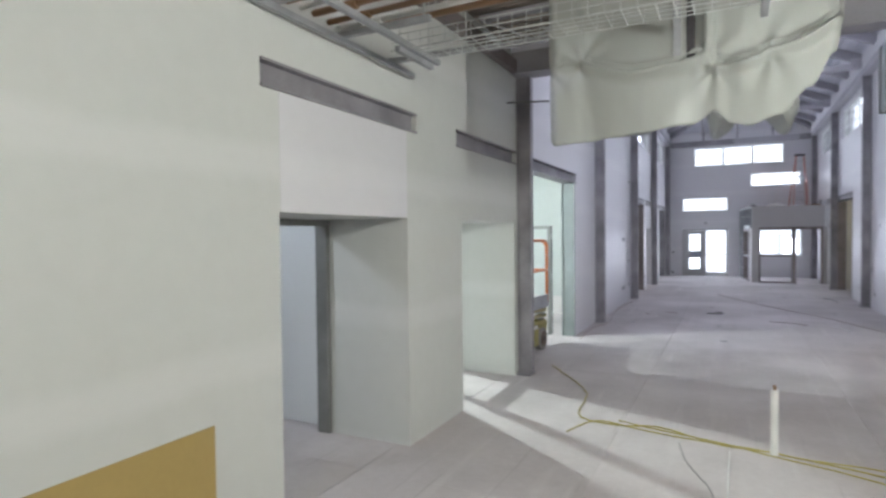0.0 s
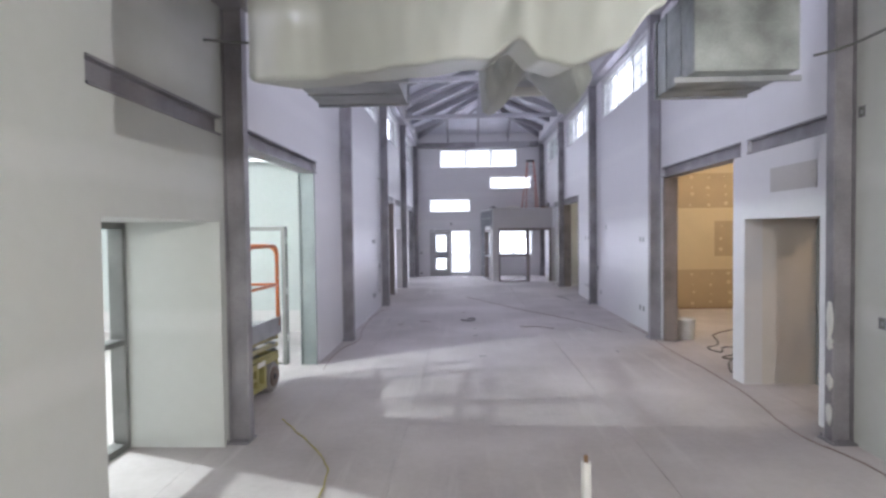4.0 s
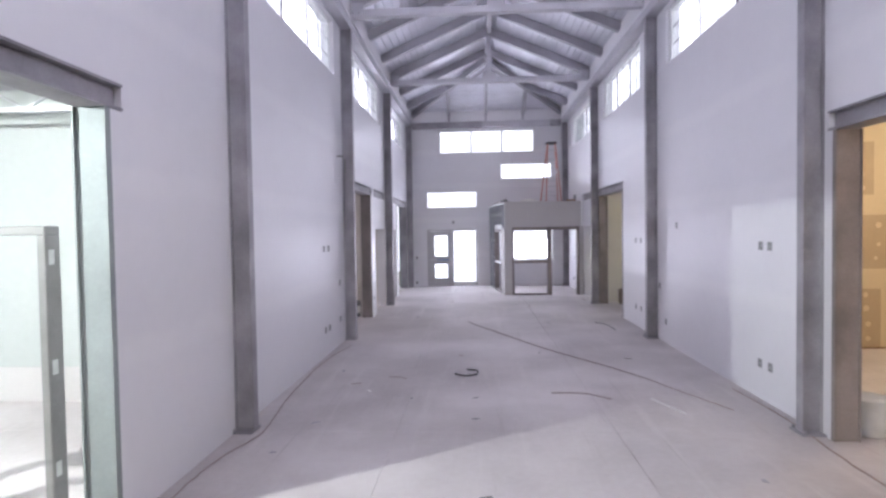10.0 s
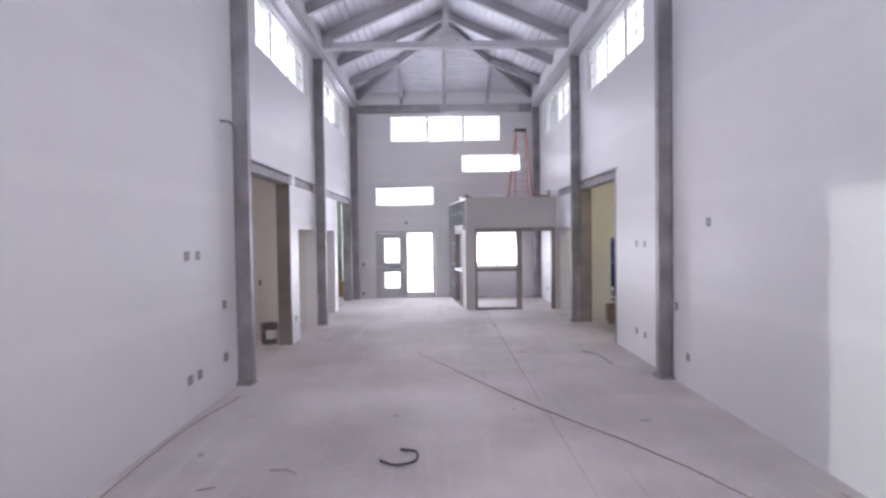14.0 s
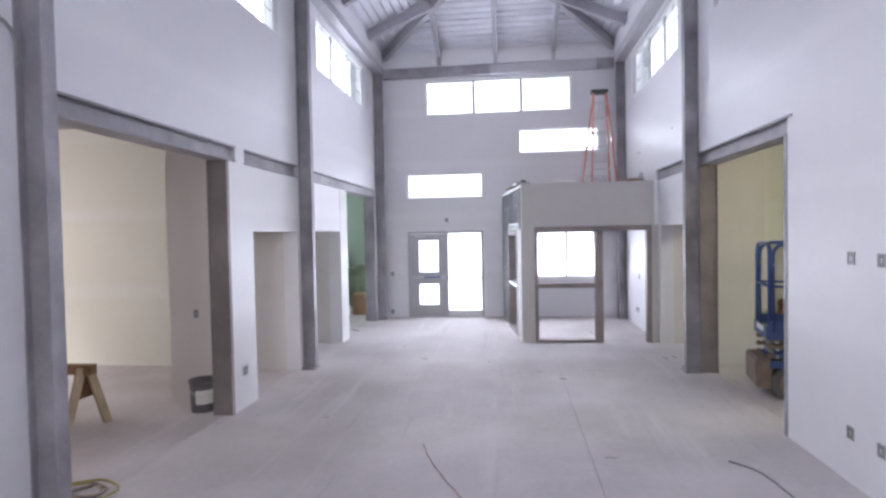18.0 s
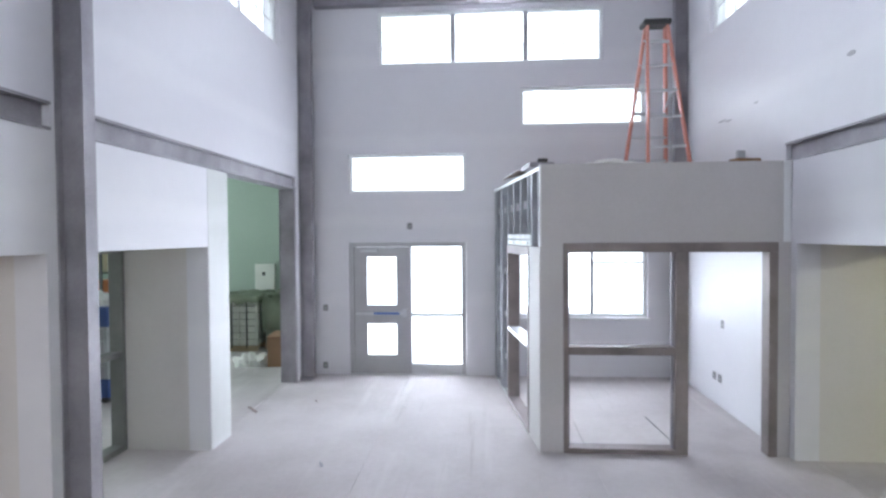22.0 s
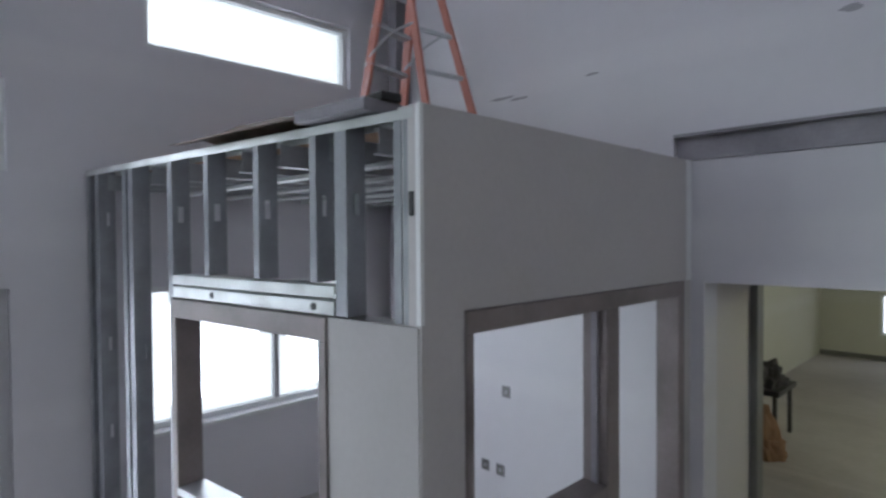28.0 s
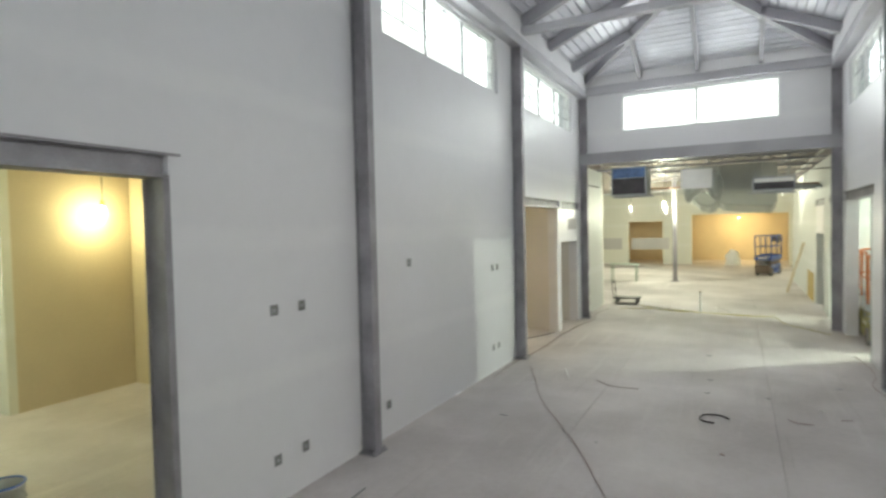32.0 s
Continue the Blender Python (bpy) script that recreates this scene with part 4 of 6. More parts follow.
def side_part(name, mat, *boxes, label="", soft=0.0):
    bm = bmesh.new()
    for b in boxes:
        box(bm, *b)
    if soft:
        soften(bm, soft)
    bmesh.ops.transform(bm, matrix=SM, verts=bm.verts[:])
    return part(name, bm, mat, booth, label)


def stud(u, z0, z1, out=1, wide=0.042):
    """C-shaped stud: web across the wall at u, two flanges with small lips running along the wall, cut-outs in the web."""
    a, b = (u, u + wide) if out > 0 else (u - wide, u)
    far = b if out > 0 else a
    w = (u, u + 0.003) if out > 0 else (u - 0.003, u)
    lip = sorted((far, far - out * 0.003))
    cuts = [z for z in (0.45, 1.05, 1.65, 2.5) if z0 + 0.12 < z < z1 - 0.12]
    zs = [z0] + [v for z in cuts for v in (z - 0.045, z + 0.045)] + [z1]
    webs = [(-0.05, 0.05, *w, zs[k], zs[k + 1]) for k in range(0, len(zs), 2)]
    for z in cuts:
        webs += [(-0.05, -0.018, *w, z - 0.045, z + 0.045), (0.018, 0.05, *w, z - 0.045, z + 0.045)]
    side_part("stud", STUDM, *webs, (-0.0535, -0.05, a, b, z0, z1), (0.05, 0.0535, a, b, z0, z1),
              (-0.05, -0.038, *lip, z0, z1), (0.038, 0.05, *lip, z0, z1))


for u, out, wide in ((0.008, 1, 0.07), (0.125, -1, 0.038), (0.39, 1, 0.07)):
    stud(u, 2.035, BZ - 0.02, out, wide)
for u in (0.58, 1.0, 1.45):
    stud(u, 2.17, BZ - 0.02)
for u, out, wide in ((1.835, 1, 0.05), (2.33, 1, 0.06), (2.42, 1, 0.05), (2.84, 1, 0.06), (2.98, 1, 0.04)):
    stud(u, 0.02, BZ - 0.02, out, wide)
side_part("top_track", GALV, (-0.0575, 0.0575, 0.0, SL - 0.02, BZ - 0.016, BZ - 0.012), (-0.0575, -0.054, 0, SL - 0.02, BZ - 0.05, BZ - 0.016), (0.054, 0.0575, 0, SL - 0.02, BZ - 0.05, BZ - 0.016), label="bright steel track along the stud tops")
side_part("header_track", GALV, (-0.0585, 0.0585, 0.465, 1.83, 2.155, 2.16), (-0.0585, -0.055, 0.465, 1.83, 2.11, 2.155), (0.055, 0.0585, 0.465, 1.83, 2.11, 2.155))
side_part("header_box", GALV, (-0.057, 0.054, 0.465, 1.83, 2.035, 2.098), soft=0.004)
for u in (0.60, 1.42):
    bm = bmesh.new()
    cyl(bm, (-0.062, u, 2.068), (-0.05, u, 2.068), 0.017, n=10)
    bmesh.ops.transform(bm, matrix=SM, verts=bm.verts[:])
    part("knock_out", bm, BLACKP, booth)
side_part("strap_hook", BLACKP, (-0.066, -0.058, 0.022, 0.04, 2.44, 2.53), label="dark hook screwed to the corner stud")
side_part("floor_track", GALV, (-0.0575, 0.0575, 1.83, SL - 0.02, 0.0, 0.004), (-0.0575, -0.054, 1.83, SL - 0.02, 0.004, 0.03), (0.054, 0.0575, 1.83, SL - 0.02, 0.004, 0.03))
side_part("side_panel", BOARD, (-0.066, -0.054, 0.0, 0.498, 0.0, 2.03), label="unpainted drywall beside the opening")
side_part("side_panel_inner", BOARD, (0.054, 0.066, 0.02, 0.498, 0.0, 2.03))
side_part("side_frame_head", STEELB, (-0.075, 0.075, 0.503, 1.828, 1.925, 2.03), soft=0.004)
side_part("side_frame_post", STEELB, (-0.075, 0.075, 0.503, 0.56, 0.0, 1.925), soft=0.004)
side_part("side_frame_post", STEELB, (-0.075, 0.075, 1.77, 1.828, 0.0, 1.925), soft=0.004)
side_part("side_frame_rail", ALU, (-0.08, 0.08, 0.56, 1.77, 0.93, 0.975), soft=0.004, label="pale sill of the side opening")
side_part("side_frame_sill", STEELB, (-0.075, 0.075, 0.56, 1.77, 0.0, 0.05), soft=0.004)
# lid and ceiling joists
bm = bmesh.new()
vs = [bm.verts.new(v) for v in ((BX0 + 0.12, BY + 0.13, 0), (XE - 0.01, BY + 0.13, 0), (XE - 0.01, YN - 0.01, 0), (0.60, YN - 0.01, 0))]
low = bm.faces.new(vs)
ext = bmesh.ops.extrude_face_region(bm, geom=[low])
for v in ext["geom"]:
    if isinstance(v, bmesh.types.BMVert):
        v.co.z += 0.018
for v in bm.verts:
    v.co.z += BZ - 0.012
part("deck_board", bm, WOOD, booth, "brown plywood lid")
for i in range(9):
    y = BY + 0.28 + i * 0.32
    x = 0.9 - (y - BY) * 0.129
    child("ceiling_joist", GALVD, booth, (x, XE - 0.02, y, y + 0.003, 2.70, 2.80), (x, XE - 0.02, y, y + 0.04, 2.697, 2.70), (x, XE - 0.02, y, y + 0.04, 2.80, 2.803))
for i in range(6):
    x = 1.0 + i * 0.38
    child("furring_channel", GALV, booth, (x, x + 0.06, BY + 0.14, YN - 0.02, 2.672, 2.692))

# step ladder on the booth
ladder = thing("step_ladder", "tall red-orange fibreglass step ladder with aluminium steps, standing on the booth", "ladder")
LZ0, LZ1 = BZ + 0.008, 4.88
TOPL, TOPR = Vector((2.40, 28.36, LZ1)), Vector((2.65, 28.36, LZ1))
FL, FR = Vector((2.26, 27.82, LZ0)), Vector((2.75, 27.74, LZ0))
RL, RR = Vector((2.17, 28.72, LZ0)), Vector((2.80, 28.88, LZ0))
BACK = Vector((0, 0.09, 0))


def channel(name, a, b, w, d, mat):
    """A C-shaped rail: a web and two flanges."""
    bm = bmesh.new()
    bar(bm, a, b, 0.006, d)
    side = Vector(((b - a).y, -(b - a).x, 0)).normalized() if abs((b - a).normalized().z) < 0.5 else Vector((1, 0, 0))
    up = (b - a).cross(side).normalized()
    for k in (-1, 1):
        bar(bm, a + up * k * (d / 2 - 0.003) + side * w / 2, b + up * k * (d / 2 - 0.003) + side * w / 2, w, 0.006)
    return part(name, bm, mat, ladder)


for a, b in ((RL, TOPL + BACK), (RR, TOPR + BACK)):
    channel("step_rail", a, b, 0.03, 0.085, REDF)
for a, b in ((FL, TOPL), (FR, TOPR)):
    channel("brace_rail", a, b, 0.026, 0.06, REDF)
for i in range(1, 7):
    t = i * 0.305 / (LZ1 - LZ0)
    member("step", ALU, ladder, RL.lerp(TOPL + BACK, t), RR.lerp(TOPR + BACK, t), 0.09, 0.028)
    for a, b, k in ((RL, TOPL + BACK, 1), (RR, TOPR + BACK, -1)):
        if i == 1:
            member("knee_brace", ALU, ladder, a.lerp(b, 0.02), RL.lerp(TOPL + BACK, t).lerp(RR.lerp(TOPR + BACK, t), 0.5 - 0.28 * k), 0.012, 0.03)
for t in (0.0, 0.17, 0.36, 0.53, 0.70, 0.86):
    member("brace_rung", ALU, ladder, FL.lerp(TOPL, t) + Vector((0, 0, 0.02)), FR.lerp(TOPR, t) + Vector((0, 0, 0.02)), 0.02, 0.03)
for a, b, c, d in ((RL, TOPL + BACK, FL, TOPL), (RR, TOPR + BACK, FR, TOPR)):
    bm = bmesh.new()
    pa, pb = a.lerp(b, 0.48), c.lerp(d, 0.56)
    tube(bm, curve_pts([pa, pa.lerp(pb, 0.5) + Vector((0, 0, 0.05)), pb], 6), 0.01, 6)
    part("spreader", bm, ALU, ladder, "bright curved spreader bar")
for a in (FL, FR, RL, RR):
    bm = bmesh.new()
    box(bm, a.x - 0.03, a.x + 0.03, a.y - 0.05, a.y + 0.05, LZ0 - 0.002, LZ0 + 0.05)
    soften(bm, 0.006)
    part("rubber_foot", bm, BLACKP, ladder)
bm = bmesh.new()
box(bm, 2.35, 2.70, 28.28, 28.52, LZ1 - 0.03, LZ1 + 0.04)
soften(bm, 0.012, 2)
part("top_cap", bm, BLACKP, ladder)


def plank(name, label, category, mat, x0, x1, y0, y1, z0, z1, turn=0.0, soft=0.004):
    bm = bmesh.new()
    box(bm, -(x1 - x0) / 2, (x1 - x0) / 2, -(y1 - y0) / 2, (y1 - y0) / 2, 0, z1 - z0)
    soften(bm, soft)
    ob = part(name, bm, mat)
    ob.matrix_basis = pose((x0 + x1) / 2, (y0 + y1) / 2, z0, 0, 0, turn)
    tagged(ob, label, category)
    return ob


plank("metal_offcut", "dark grey metal offcut lying on the booth's edge", "offcut", STEEL, 0.72, 0.98, 26.62, 27.05, BZ, BZ + 0.05, 7)
plank("black_block", "small black block on a metal offcut", "block", BLACKP, 0.83, 0.93, 26.6, 26.7, BZ + 0.05, BZ + 0.085)
bm = bmesh.new()
ridge = [(-0.22, 0.0), (-0.11, 0.05), (-0.02, 0.105), (0.05, 0.075), (0.2, 0.012)]
cols = [[bm.verts.new((u, v, z * (1 - 0.5 * abs(v) / 0.5) + 0.004)) for v in (-0.5, -0.2, 0.15, 0.5)] for u, z in ridge]
for a, b in zip(cols, cols[1:]):
    for k in range(3):
        bm.faces.new((a[k], b[k], b[k + 1], a[k + 1]))
ob = part("bent_sheet", bm, DUSTM)
ob.modifiers.new("thick", "SOLIDIFY").thickness = 0.006
ob.matrix_basis = pose(0.80, 27.55, BZ + 0.004, 0, 0, 7)
tagged(ob, "dark bent sheet lying like a low tent on the booth", "sheet")
plank("timber_offcut", "short timber offcut on the booth's edge", "offcut", WOOD, 2.75, 3.0, 26.55, 26.7, BZ + 0.006, BZ + 0.05, 15)
plank("timber_offcut", "upright grey offcut standing on the booth", "offcut", GALVD, 3.06, 3.14, 27.2, 27.26, BZ + 0.006, BZ + 0.22)
# crumpled white sheet on the booth


def crumple(name, label, category, mat, x, y, z, rx, ry, rz, seed, rough=0.35):
    bm = bmesh.new()
    bmesh.ops.create_icosphere(bm, subdivisions=4, radius=1.0)
    for v in bm.verts:
        d = 1 + rough * noise.noise(v.co * 2.1 + Vector((seed, 0, 0))) + rough * 0.5 * noise.noise(v.co * 5.3 + Vector((0, seed, 0)))
        v.co = Vector((v.co.x * rx * d, v.co.y * ry * d, max(0.0, v.co.z) * rz * d))
    ob = part(name, bm, mat, smooth=False)
    ob.matrix_basis = pose(x, y, z)
    tagged(ob, label, category)
    return ob


crumple("crumpled_sheet", "crumpled white plastic lying on the booth", "plastic sheet", PAPER, 1.62, 26.95, BZ + 0.006, 0.28, 0.2, 0.1, 3)


# ---- scissor lifts ----
def writing(text, size, mat, parent, m):
    """Flat letters as a mesh, placed by the matrix m."""
    cu = bpy.data.curves.new("letters", "FONT")
    cu.body, cu.size, cu.extrude = text, size, 0.001
    tmp = bpy.data.objects.new("letters", cu)
    bpy.context.scene.collection.objects.link(tmp)
    me = bpy.data.meshes.new_from_object(tmp.evaluated_get(bpy.context.evaluated_depsgraph_get()))
    bpy.data.objects.remove(tmp)
    me.transform(m)
    me.materials.clear()
    me.materials.append(mat)
    ob = new("lettering", me)
    ob.parent = parent
    return ob


def scissor_lift(paint, rail_paint, label, length=1.85, width=0.68, arm=None, cover=None, toe=None, nose=0.11, tyre=None):
    """Built about the origin, its long side along x, standing on its four wheels; the gate is at +x."""
    L, W = length / 2, width / 2
    lift = thing("scissor_lift", label, "scissor lift", "scissor lifts")
    arm, cover, toe, tyre = arm or DUSTM, cover or DUSTM, toe or rail_paint, tyre or RUBBER
    bm = bmesh.new()
    box(bm, -L + 0.06, L - 0.06, -W + 0.10, W - 0.10, 0.16, 0.42)
    soften(bm, 0.012, 2)
    part("chassis", bm, DARKM, lift, "dark underframe")
    for s in (-1, 1):
        y0, y1 = sorted((s * (W - 0.10), s * (W - 0.015)))
        bm = bmesh.new()
        box(bm, -L + 0.02, L - 0.02, y0, y1, 0.37, 0.45)
        box(bm, -L + 0.40, L - 0.40, y0, y1, 0.10, 0.16)
        for x in (-L + 0.40, -0.2, 0.02, 0.24, L - 0.46):
            box(bm, x, x + 0.06, y0 + 0.002, y1 - 0.002, 0.158, 0.372)
        box(bm, 0.04, 0.28, y0 + 0.004, y1 - 0.004, 0.24, 0.275)
        box(bm, -L + 0.44, -0.21, y0 + 0.02, y1 - 0.02, 0.17, 0.36)
        soften(bm, 0.008)
        part("side_frame", bm, paint, lift, "painted side frame with open pockets")
        bm = bmesh.new()
        box(bm, s * L - 0.05, s * L + nose * (0.5 + 0.5 * s) + 0.01, -W + 0.04, W - 0.04, 0.13, 0.47)
        soften(bm, 0.02, 2)
        # the default dark brown puts the chassis end's deep shade into its colour
        part("end_cover", bm, cover, lift)
        child("label_plate", PAPER, lift, (0.26, 0.46, s * (W - 0.013) - 0.002, s * (W - 0.013) + 0.002, 0.38, 0.44), label="pale warning label")
        for x in (-L + 0.22, L - 0.22):
            bm = bmesh.new()
            cyl(bm, (x, s * (W - 0.13), 0.19), (x, s * (W - 0.005), 0.19), 0.19, n=28)
            soften(bm, 0.02, 2)
            wheel = part("wheel", bm, tyre, lift, "pale dusty solid rubber wheel")
            bm = bmesh.new()
            cyl(bm, (x, s * (W - 0.012), 0.19), (x, s * (W + 0.008), 0.19), 0.13, 0.11, n=20)
            part("hub", bm, DUSTM, wheel, "dusty wheel hub")
            bm = bmesh.new()
            cyl(bm, (x, s * (W + 0.008), 0.19), (x, s * (W + 0.02), 0.19), 0.035, n=10)
            part("axle_cap", bm, DARKM, wheel)
    rnd = random.Random(17)
    for k in range(5):
        z = 0.485 + k * 0.048
        for s in (-1, 1):
            d = 0.03 if (k + (s > 0)) % 2 else -0.03
            inset = W - 0.05 - 0.045 * (k % 2)
            a, b = (-L + 0.05 + 0.05 * (k % 3), s * inset, z - d), (L - 0.03 - 0.06 * (k % 2), s * inset, z + d)
            member("scissor_arm", arm if k % 3 else paint, lift, a, b, 0.03, 0.042)
            for x, y, zz in (a, b):
                bm = bmesh.new()
                cyl(bm, (x, y - s * 0.02, zz), (x, y + s * 0.02, zz), 0.03, n=10)
                part("arm_boss", bm, arm, lift)
    for k in range(3):
        for x in (-L + 0.14, 0.0, L - 0.1):
            bm = bmesh.new()
            cyl(bm, (x, -W + 0.03, 0.50 + k * 0.085), (x, W - 0.03, 0.50 + k * 0.085), 0.02, n=10)
            part("pivot_pin", bm, GALVD, lift)
    bm = bmesh.new()
    cyl(bm, (-0.45, 0, 0.50), (0.5, 0, 0.66), 0.045, n=14)
    part("lift_cylinder", bm, DARKM, lift)
    child("deck", GALVD, lift, (-L, L, -W, W, 0.755, 0.79), soft=0.006, label="worn grey platform floor")
    for name, b in (("toe_board", (-L, L, -W - 0.014, -W, 0.70, 0.91)), ("toe_board", (-L, L, W, W + 0.014, 0.70, 0.91)),
                    ("toe_board", (-L - 0.014, -L, -W, W, 0.70, 0.91)), ("gate_sill", (L, L + 0.014, -W, W, 0.70, 0.84))):
        child(name, toe, lift, b, soft=0.003)
    child("name_strip", PAPER, lift, (L + 0.0145, L + 0.0165, -W * 0.55, W * 0.5, 0.765, 0.83), label="pale strip on the platform's edge")

    def rail(name, pts, r=0.021):
        bm = bmesh.new()
        tube(bm, pts, r, 10)
        return part(name, bm, rail_paint, lift, smooth=True)

    zt, zm, c = 1.80, 1.31, 0.13
    arc = [(0.0, c), (0.07 * c, c * 0.62), (0.29 * c, c * 0.29), (0.62 * c, 0.07 * c), (c, 0.0)]
    for x in (-L + 0.02, L - 0.02):
        yl = W - 0.02
        pts = [(x, -yl, 0.79)] + [(x, -yl + u, zt - v) for u, v in arc] + [(x, yl - u, zt - v) for u, v in reversed(arc)] + [(x, yl, 0.79)]
        rail("end_hoop", pts, 0.024)
        rail("mid_rail", [(x, -yl, zm), (x, yl, zm)], 0.017)
    for s in (-1, 1):
        y = s * (W - 0.002)
        for xa, xb in ((-L + 0.05, -0.03), (0.03, L - 0.05)):
            pts = [(xa, y, 0.79)] + [(xa + u, y, zt - v) for u, v in arc] + [(xb - u, y, zt - v) for u, v in reversed(arc)] + [(xb, y, 0.79)]
            rail("side_hoop", pts, 0.022)
            rail("mid_rail", [(xa, y, zm), (xb, y, zm)], 0.016)
            for x in (xa, xb):
                bm = bmesh.new()
                cyl(bm, (x, y - 0.035, zm + 0.25), (x, y + 0.035, zm + 0.25), 0.01, n=8)
                part("rail_pin", bm, GALVD, lift)
    child("control_box", DARKM, lift, (-L + 0.1, -L + 0.24, -0.02, 0.3, 1.50, 1.84), soft=0.015, label="dark control box on the rail")
    child("manual_case", BLACKP, lift, (-L + 0.3, -L + 0.56, W - 0.13, W - 0.035, 1.42, 1.82), soft=0.01)
    return lift


olive = scissor_lift(YELP, ORANGEP, "olive and orange scissor lift with worn platform, in a side opening", 1.82, 0.74, DUSTY, YELP, GALVD, 0.02, TYREP)
placard = child("placard", PAPER, olive, (-0.42, -0.02, -0.39, -0.384, 0.60, 1.0), soft=0.002, label="white placard with black letters")
for text, size, x, z in (("INC", 0.1, -0.26, 0.87), ("1", 0.1, -0.30, 0.76), ("16", 0.1, -0.16, 0.64)):
    writing(text, size, BLACKP, placard, pose(x, -0.3925, z, 90, 0, 0))
child("side_cover", HOSEY, olive, (-0.40, -0.05, -0.372, -0.36, 0.40, 0.59), soft=0.006, label="yellow cover plate")
put(olive, -3.05, 10.50, 0, 86)
blue = scissor_lift(BLUEP, BLUEP, "blue scissor lift with dusty brown arms, in a side room", 1.95, 0.68)
put(blue, 4.56, 23.08, 0, 169)
copy_thing(blue, pose(-1.7, -5.6, 0, 0, 0, 75))
bag = crumple("canvas_bag", "dark bag and tools heaped on the lift's platform", "bag", DUSTM, 5.25, 22.84, 0.79, 0.16, 0.16, 0.30, 9, 0.5)
crumple("tool_bag", "brown cardboard and tools on the lift's platform", "tools", CARD, 4.95, 23.06, 0.79, 0.22, 0.15, 0.09, 12, 0.4)


# ---- buckets ----
def bucket(mat, label, rim=None):
    b = thing("bucket", label, "bucket", "buckets")
    bm = bmesh.new()
    n = 24
    prof = [(0.128, 0.0), (0.133, 0.01), (0.150, 0.33), (0.158, 0.335), (0.158, 0.36), (0.150, 0.365), (0.145, 0.36), (0.128, 0.02), (0.0, 0.02)]
    rings = [[bm.verts.new((r * math.cos(k * math.tau / n), r * math.sin(k * math.tau / n), z)) for k in range(n)] for r, z in prof[:-1]]
    for a, c in zip(rings, rings[1:]):
        for k in range(n):
            bm.faces.new((a[k], a[(k + 1) % n], c[(k + 1) % n], c[k]))
    bm.faces.new(rings[-1]), bm.faces.new(rings[0][::-1])
    part("pail", bm, mat, b, smooth=True)
    if rim:
        bm = bmesh.new()
        tube(bm, [(0.153 * math.cos(k * math.tau / n), 0.153 * math.sin(k * math.tau / n), 0.362) for k in range(n)], 0.011, 6, True)
        part("rim", bm, rim, b, "blue rim", True)
    bm = bmesh.new()
    tube(bm, [(0.16 * math.cos(a), 0.16 * math.sin(a) * 0.75 - 0.02, 0.31 - 0.13 * abs(math.sin(a))) for a in [math.pi + k * math.pi / 12 for k in range(13)]], 0.004, 6)
    part("handle", bm, ALU, b)
    bm = bmesh.new()
    cyl(bm, (0, 0, 0.10), (0, 0, 0.26), 0.1405, 0.1475, n=24, caps=False)
    keep = [f for f in bm.faces if f.calc_center_median().y < -0.06 and abs(f.calc_center_median().x) < 0.1]
    bmesh.ops.delete(bm, geom=[f for f in bm.faces if f not in keep], context="FACES")
    part("paper_label", bm, PAPER, b, "pale paper label")
    return b


bk = bucket(BUCKETM, "dark grey plastic pail with a pale label on the concrete floor")
put(bk, -2.93, 22.24, 0, 40)
bw = bucket(BUCKETW, "white plastic pail on the concrete floor")
put(bw, 3.66, 14.5, 0, 100)
put(bucket(BUCKETW, "white plastic pail with blue rim beside the scissor lift", BLUEL), 5.05, 22.05, 0, 20)
put(bucket(DARKM, "dark pail standing on the lift's platform"), 5.15, 23.0, 0.79, 60)

# saw horse in the beige room
saw = thing("saw_horse", "rough brown timber saw horse on the concrete floor", "saw horse")
member("top_beam", WOOD, saw, (-4.95, 21.48, 0.64), (-3.72, 21.52, 0.64), 0.09, 0.10)
for x, y in ((-4.72, 21.49), (-3.82, 21.52)):
    for s in (-1, 1):
        member("leg", PALEW, saw, (x + 0.03 * s, y + s * 0.27, 0.0), (x, y + s * 0.045, 0.66), 0.035, 0.09)
    bm = bmesh.new()
    vs = [bm.verts.new((x - 0.05, y + u, z)) for u, z in ((-0.09, 0.6), (0.09, 0.6), (0.13, 0.33), (-0.13, 0.33))]
    face = bm.faces.new(vs)
    ext = bmesh.ops.extrude_face_region(bm, geom=[face])
    for v in ext["geom"]:
        if isinstance(v, bmesh.types.BMVert):
            v.co.x += 0.02
    part("gusset", bm, DARKW, saw)


